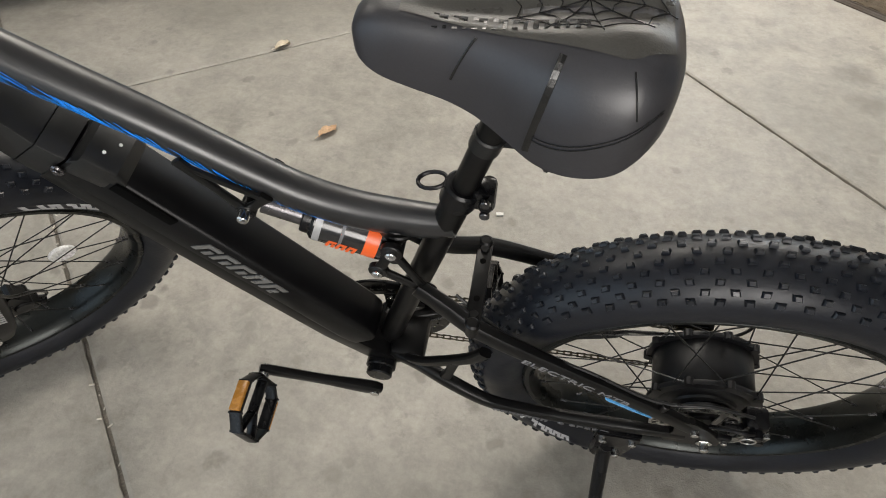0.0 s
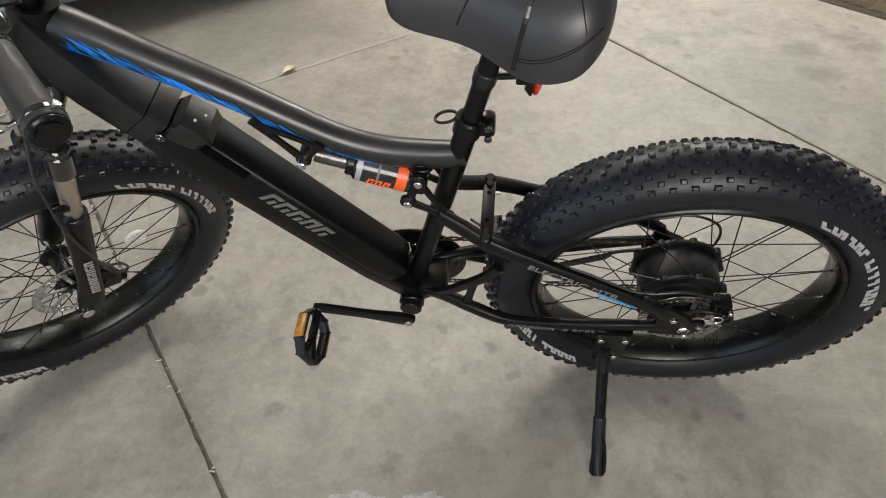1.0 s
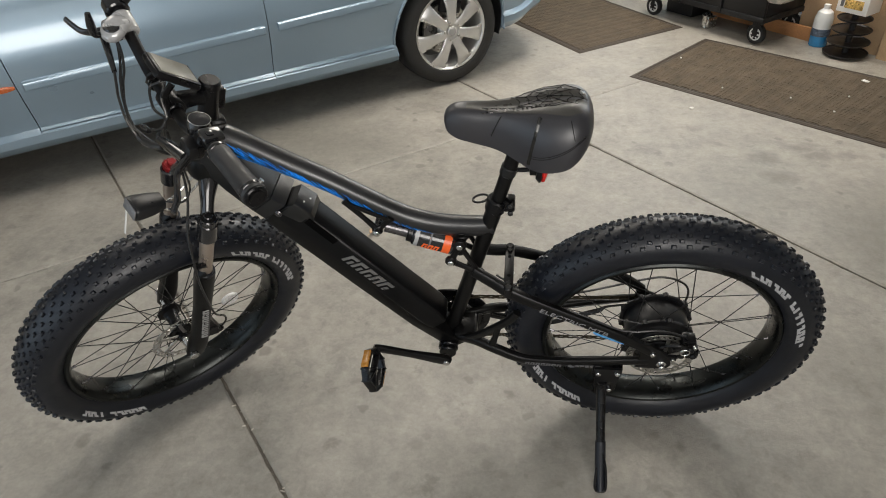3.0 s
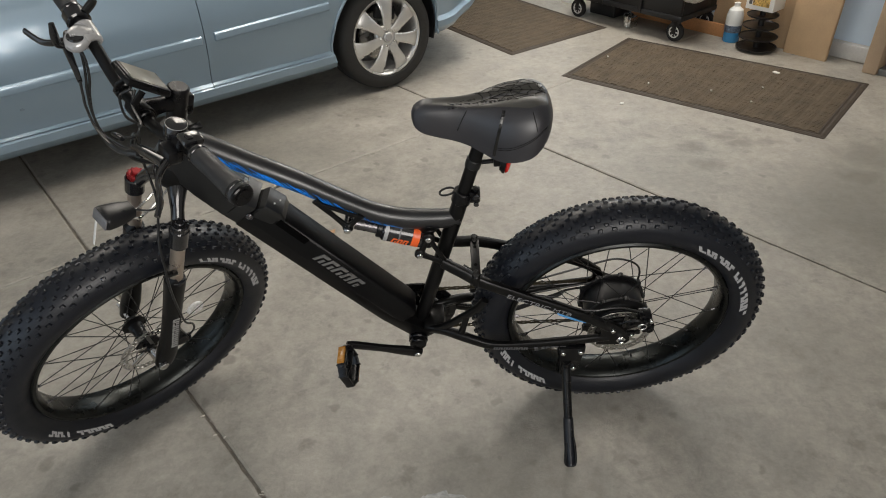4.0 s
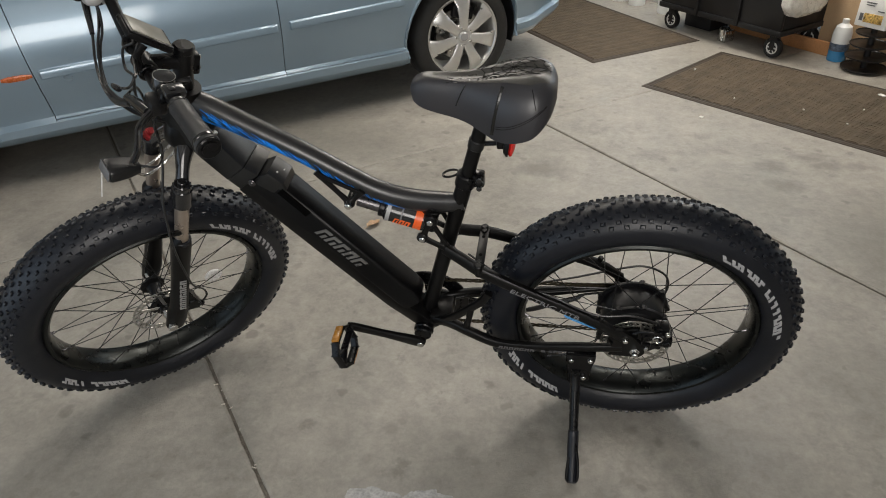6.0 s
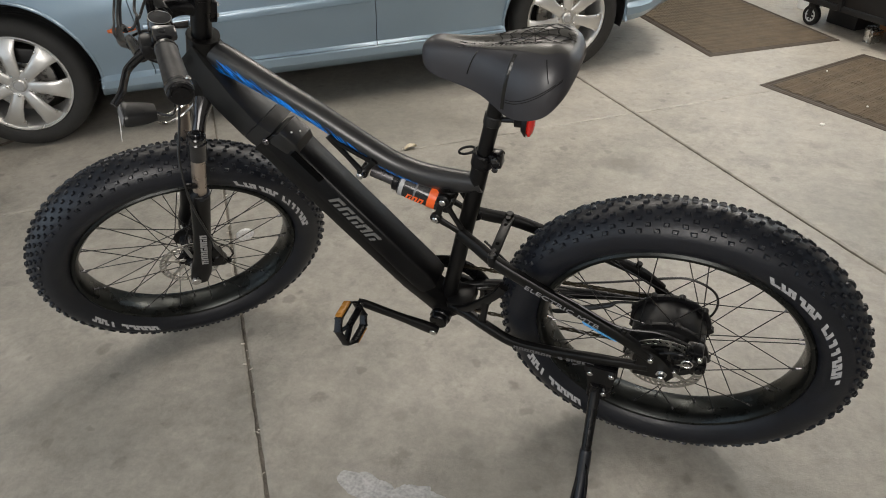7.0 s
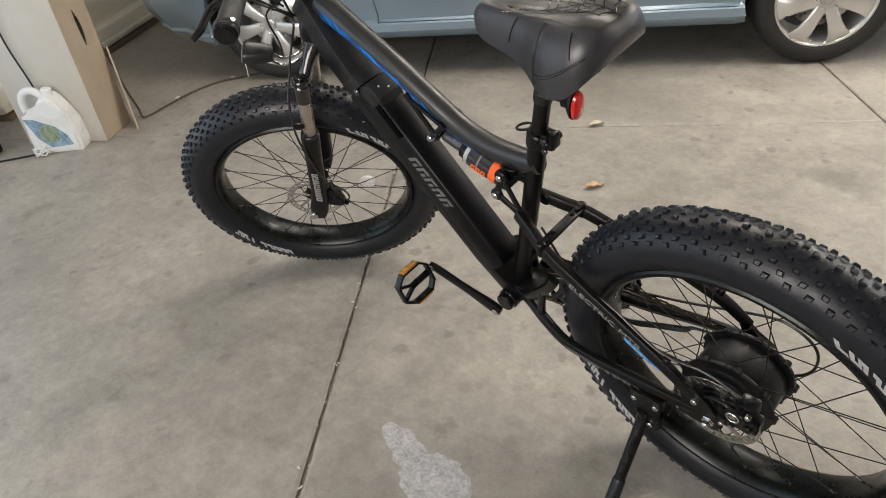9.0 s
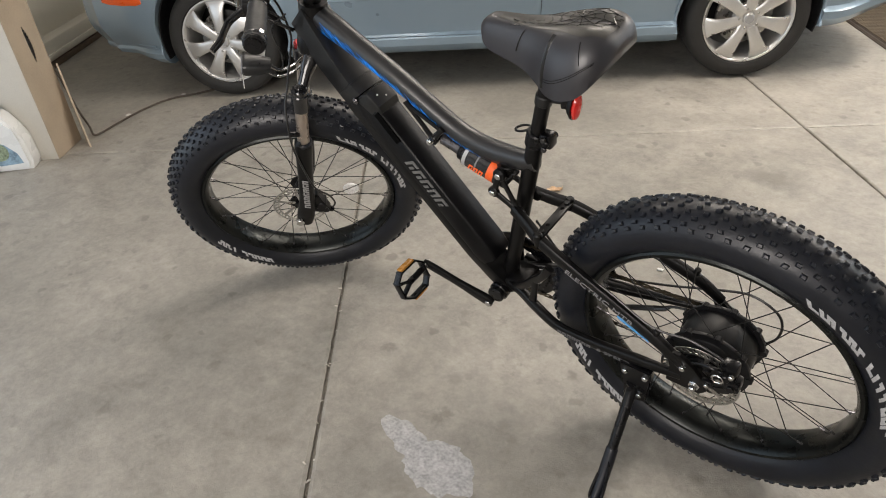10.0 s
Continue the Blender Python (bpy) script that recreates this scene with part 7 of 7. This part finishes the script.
sheet = thing("cardboard_sheet", bm, M_CARDSIDE, "thin brown cardboard sheet standing behind the carton", "cardboard", smooth=0)


def white_jug():
    """Milky detergent jug with a moulded handle, cap and label."""
    m = pose(-3.240, -0.355, 0.0, 0, 0, 50) @ Matrix.Scale(1.14, 4)
    jug = empty("detergent_jug", "milky white detergent jug with a blue-green label", "jug", m)
    bm = prism(bmesh.new(), [(-0.096, 0.0), (0.098, 0.0), (0.108, 0.03), (0.104, 0.13), (0.082, 0.185), (0.060, 0.225), (0.040, 0.246), (0.008, 0.246), (-0.020, 0.215), (-0.050, 0.190), (-0.100, 0.172), (-0.108, 0.03)], -0.050, 0.050, 0.014)
    part("jug_body", bm, M_BOTTLE, jug)
    bm = sweep(bmesh.new(), curve([(0.012, 0, 0.232), (-0.03, 0, 0.266), (-0.072, 0, 0.258), (-0.092, 0, 0.215), (-0.088, 0, 0.15)], 6), 0.016, 14)
    part("handle", bm, M_BOTTLE, jug)
    part("cap", rod(bmesh.new(), (0.026, 0, 0.243), (0.031, 0, 0.272), 0.021, 20, ch=0.003), M_BOTTLE, jug)
    bm = prism(bmesh.new(), [(-0.090, 0.165), (-0.050, 0.160), (0.030, 0.120), (0.065, 0.080), (0.075, 0.035), (-0.020, 0.030), (-0.062, 0.075)], -0.0516, -0.0496)
    lab = part("label", bm, M_LABEL, jug, "blue and green printed label")
    bm = lathe([(0.0, 0.0), (0.040, 0.0), (0.040, 0.0012), (0.0, 0.0012)], 24, closed=False)
    part("label_picture", bm, M_LABELG, lab, m=Matrix.Translation((-0.005, -0.0528, 0.092)))
    return jug


white_jug()
bm = bmesh.new()
rng = random.Random(8)
base = V(-3.24, -0.435, 0)
p = []
for k in range(26):
    a = k * 1.35
    p.append((base.x + 0.045 * math.cos(a) * (0.6 + 0.4 * rng.random()), base.y - 0.02 + 0.035 * math.sin(a), 0.008 + 0.05 * abs(math.sin(k * 0.9)) * rng.random()))
sweep(bm, curve(p, 4), 0.004, 6)
thing("string_tangle", bm, M_BOTTLE, "tangled white string at the foot of the jug", "string")
floor_cord = [gp(-2.55, 2.225, 0.80), gp(-2.52, 2.230, 0.62), gp(-2.46, 2.235, 0.34), gp(-2.435, 2.240, 0.16), gp(-2.41, 2.245, 0.05), (-3.262, 0.055, 0.008), (-3.267, 0.105, 0.006), (-3.307, 0.195, 0.006), (-3.378, 0.381, 0.006), (-3.397, 0.569, 0.006), (-3.33, 0.729, 0.006), (-3.30, 0.90, 0.006), (-3.42, 1.10, 0.006)]
thing("brown_cord", sweep(bmesh.new(), curve([tuple(p) for p in floor_cord], 6), 0.0055, 8), pbr("brown_cord_rubber", (0.07, 0.055, 0.042), 0.55), "brown extension cord looping over the floor to the car", "cord", group="extension cords")
wall_cord = [tuple(gp(-2.72, 1.948, 1.1)), tuple(gp(-2.715, 1.945, 0.8)), tuple(gp(-2.74, 1.945, 0.55)), tuple(gp(-2.70, 1.942, 0.32)), tuple(gp(-2.67, 1.93, 0.12)), tuple(gp(-2.66, 1.90, 0.006)), tuple(gp(-2.75, 1.83, 0.006)), tuple(gp(-2.95, 1.75, 0.006))]
thing("dark_cord", sweep(bmesh.new(), curve(wall_cord, 6), 0.0045, 8), M_CABLE, "dark cord hanging down the white carton", "cord", group="extension cords")
bm = box(bmesh.new(), (-3.20, 1.78, 0.0), (-2.98, 1.90, 0.05), 0.015)
box(bm, (-3.14, 1.80, 0.05), (-3.04, 1.88, 0.26), 0.02)
box(bm, (-3.20, 1.795, 0.19), (-2.98, 1.885, 0.27), 0.02)
rod(bm, (-3.0, 1.84, 0.23), (-2.95, 1.84, 0.23), 0.035, 18, ch=0.006)
bm.transform(GM)
thing("power_tool_case", bm, M_COVER, "dark grey power tool standing beside the carton", "tool")

# litter


def leaf_mesh(length, width, seed):
    """A dry pointed leaf with a raised midrib and curled, wavy edges."""
    bm = bmesh.new()
    rng = random.Random(seed)
    rows = []
    for i in range(9):
        u = i / 8
        w = width / 2 * math.sin(math.pi * min(1, u * 0.94 + 0.05)) ** 0.75 * (1 + rng.uniform(-0.15, 0.15)) + 0.0006
        x = (u - 0.5) * length
        curl = 0.004 * math.sin(u * 5 + seed)
        rows.append([bm.verts.new((x, v * w, 0.003 + curl + 0.010 * abs(v) ** 1.5 * (0.5 + rng.random()) - 0.002 * (v == 0))) for v in (-1, -0.5, 0, 0.5, 1)])
    for A, B in zip(rows, rows[1:]):
        for k in range(4):
            bm.faces.new((A[k], A[k + 1], B[k + 1], B[k]))
    bmesh.ops.recalc_face_normals(bm, faces=bm.faces[:])
    bmesh.ops.solidify(bm, geom=bm.faces[:], thickness=0.0010)
    sweep(bm, [(-0.5 * length, 0, 0.004), (-0.62 * length, 0.003, 0.006), (-0.74 * length, 0.002, 0.004)], 0.0011, 6)
    low = min(v.co.z for v in bm.verts)
    bm.transform(Matrix.Translation((0, 0, 0.0006 - low)))
    return bm


for x, y, length, width, turn, mat, tone in ((-1.003, 0.978, 0.070, 0.036, 62, M_LEAF, "curled tan"), (-1.328, 1.408, 0.062, 0.030, 55, M_PALELEAF, "pale bleached")):
    thing("dry_leaf", leaf_mesh(length, width, int(length * 1000)), mat, tone + " dry leaf lying on the concrete", "leaf", m=pose(x, y, 0, 0, 0, turn), group="dry leaves")
for x, y, sx, sy, z in ((1.40, 2.67, 0.020, 0.012, 0.0092), (0.62, 2.55, 0.006, 0.004, 0.009), (0.95, 2.42, 0.005, 0.004, 0.009), (1.12, 2.25, 0.005, 0.004, 0.009), (1.25, 2.45, 0.004, 0.004, 0.009), (0.45, 3.02, 0.006, 0.004, 0.009), (-3.386, 0.302, 0.012, 0.012, 0), (-3.409, 0.655, 0.010, 0.010, 0), (0.42, 2.28, 0.012, 0.010, 0), (-0.42, 0.75, 0.010, 0.006, 0)):
    bm = box(bmesh.new(), (-sx, -sy, 0.0005), (sx, sy, 0.006), 0.002)
    bm.transform(Matrix.Translation((x, y, z)) @ pose(0, 0, 0, 0, 0, 37 + 60 * x))
    thing("paper_scrap", bm, M_PAPER, "small white scrap lying on the floor", "scrap", group="scraps")
# chips and grit in the sawn joint
bm = bmesh.new()
rng = random.Random(21)
jd = V(math.cos(radians(A_ANG)), math.sin(radians(A_ANG)), 0)
jn = V(-jd.y, jd.x, 0)
for k in range(30):
    p = A_PT + jd * rng.uniform(-1.35, 0.9) + jn * rng.gauss(0, 0.005)
    sx, sy, sz = rng.uniform(0.0015, 0.007), rng.uniform(0.001, 0.0022), rng.uniform(0.0006, 0.0014)
    box(bm, (-sx, -sy, -sz), (sx, sy, sz), 0.0, Matrix.Translation((p.x, p.y, 0.0012)) @ pose(0, 0, 0, rng.uniform(-20, 20), rng.uniform(-12, 12), rng.uniform(0, 360)))
thing("joint_grit", bm, pbr("pale_grit", (0.56, 0.52, 0.46), 0.8, 0, 0.3), "pale chips and grit caught in the floor joint", "debris", kind="stuff", smooth=0)
# dried white spill
bm = bmesh.new()
ring = []
LOBES = ((-0.112, 0.034, 0.046, 0.037), (-0.055, 0.020, 0.050, 0.040), (0.050, 0.004, 0.098, 0.074))   # a small head on a broad body
for k in range(120):
    a = 2 * math.pi * k / 120
    q = V(math.cos(a), math.sin(a), 0)
    rad = 0.24
    while rad > 0.02 and not any(((q.x * rad - cx) / rx) ** 2 + ((0.014 + q.y * rad - cy) / ry) ** 2 < 1 for cx, cy, rx, ry in LOBES):
        rad -= 0.002
    rad *= 1 + 0.16 * noise.noise(q * 3 + V(3, 1, 0)) + 0.10 * noise.noise(q * 8) + 0.05 * noise.noise(q * 20)
    ring.append(bm.verts.new((q.x * rad, 0.014 + q.y * rad, 0.0011)))
bm.faces.new(ring)
out = bmesh.ops.extrude_face_region(bm, geom=bm.faces[:])
for g in out["geom"]:
    if isinstance(g, bmesh.types.BMVert):
        g.co.z = 0.0004
bm.transform(Matrix.Translation((-0.505, -0.315, 0)) @ pose(0, 0, 0, 0, 0, 4))
thing("dried_spill", bm, M_SPILL, "dried whitish spill on the concrete", "spill", smooth=0)

build_floor()
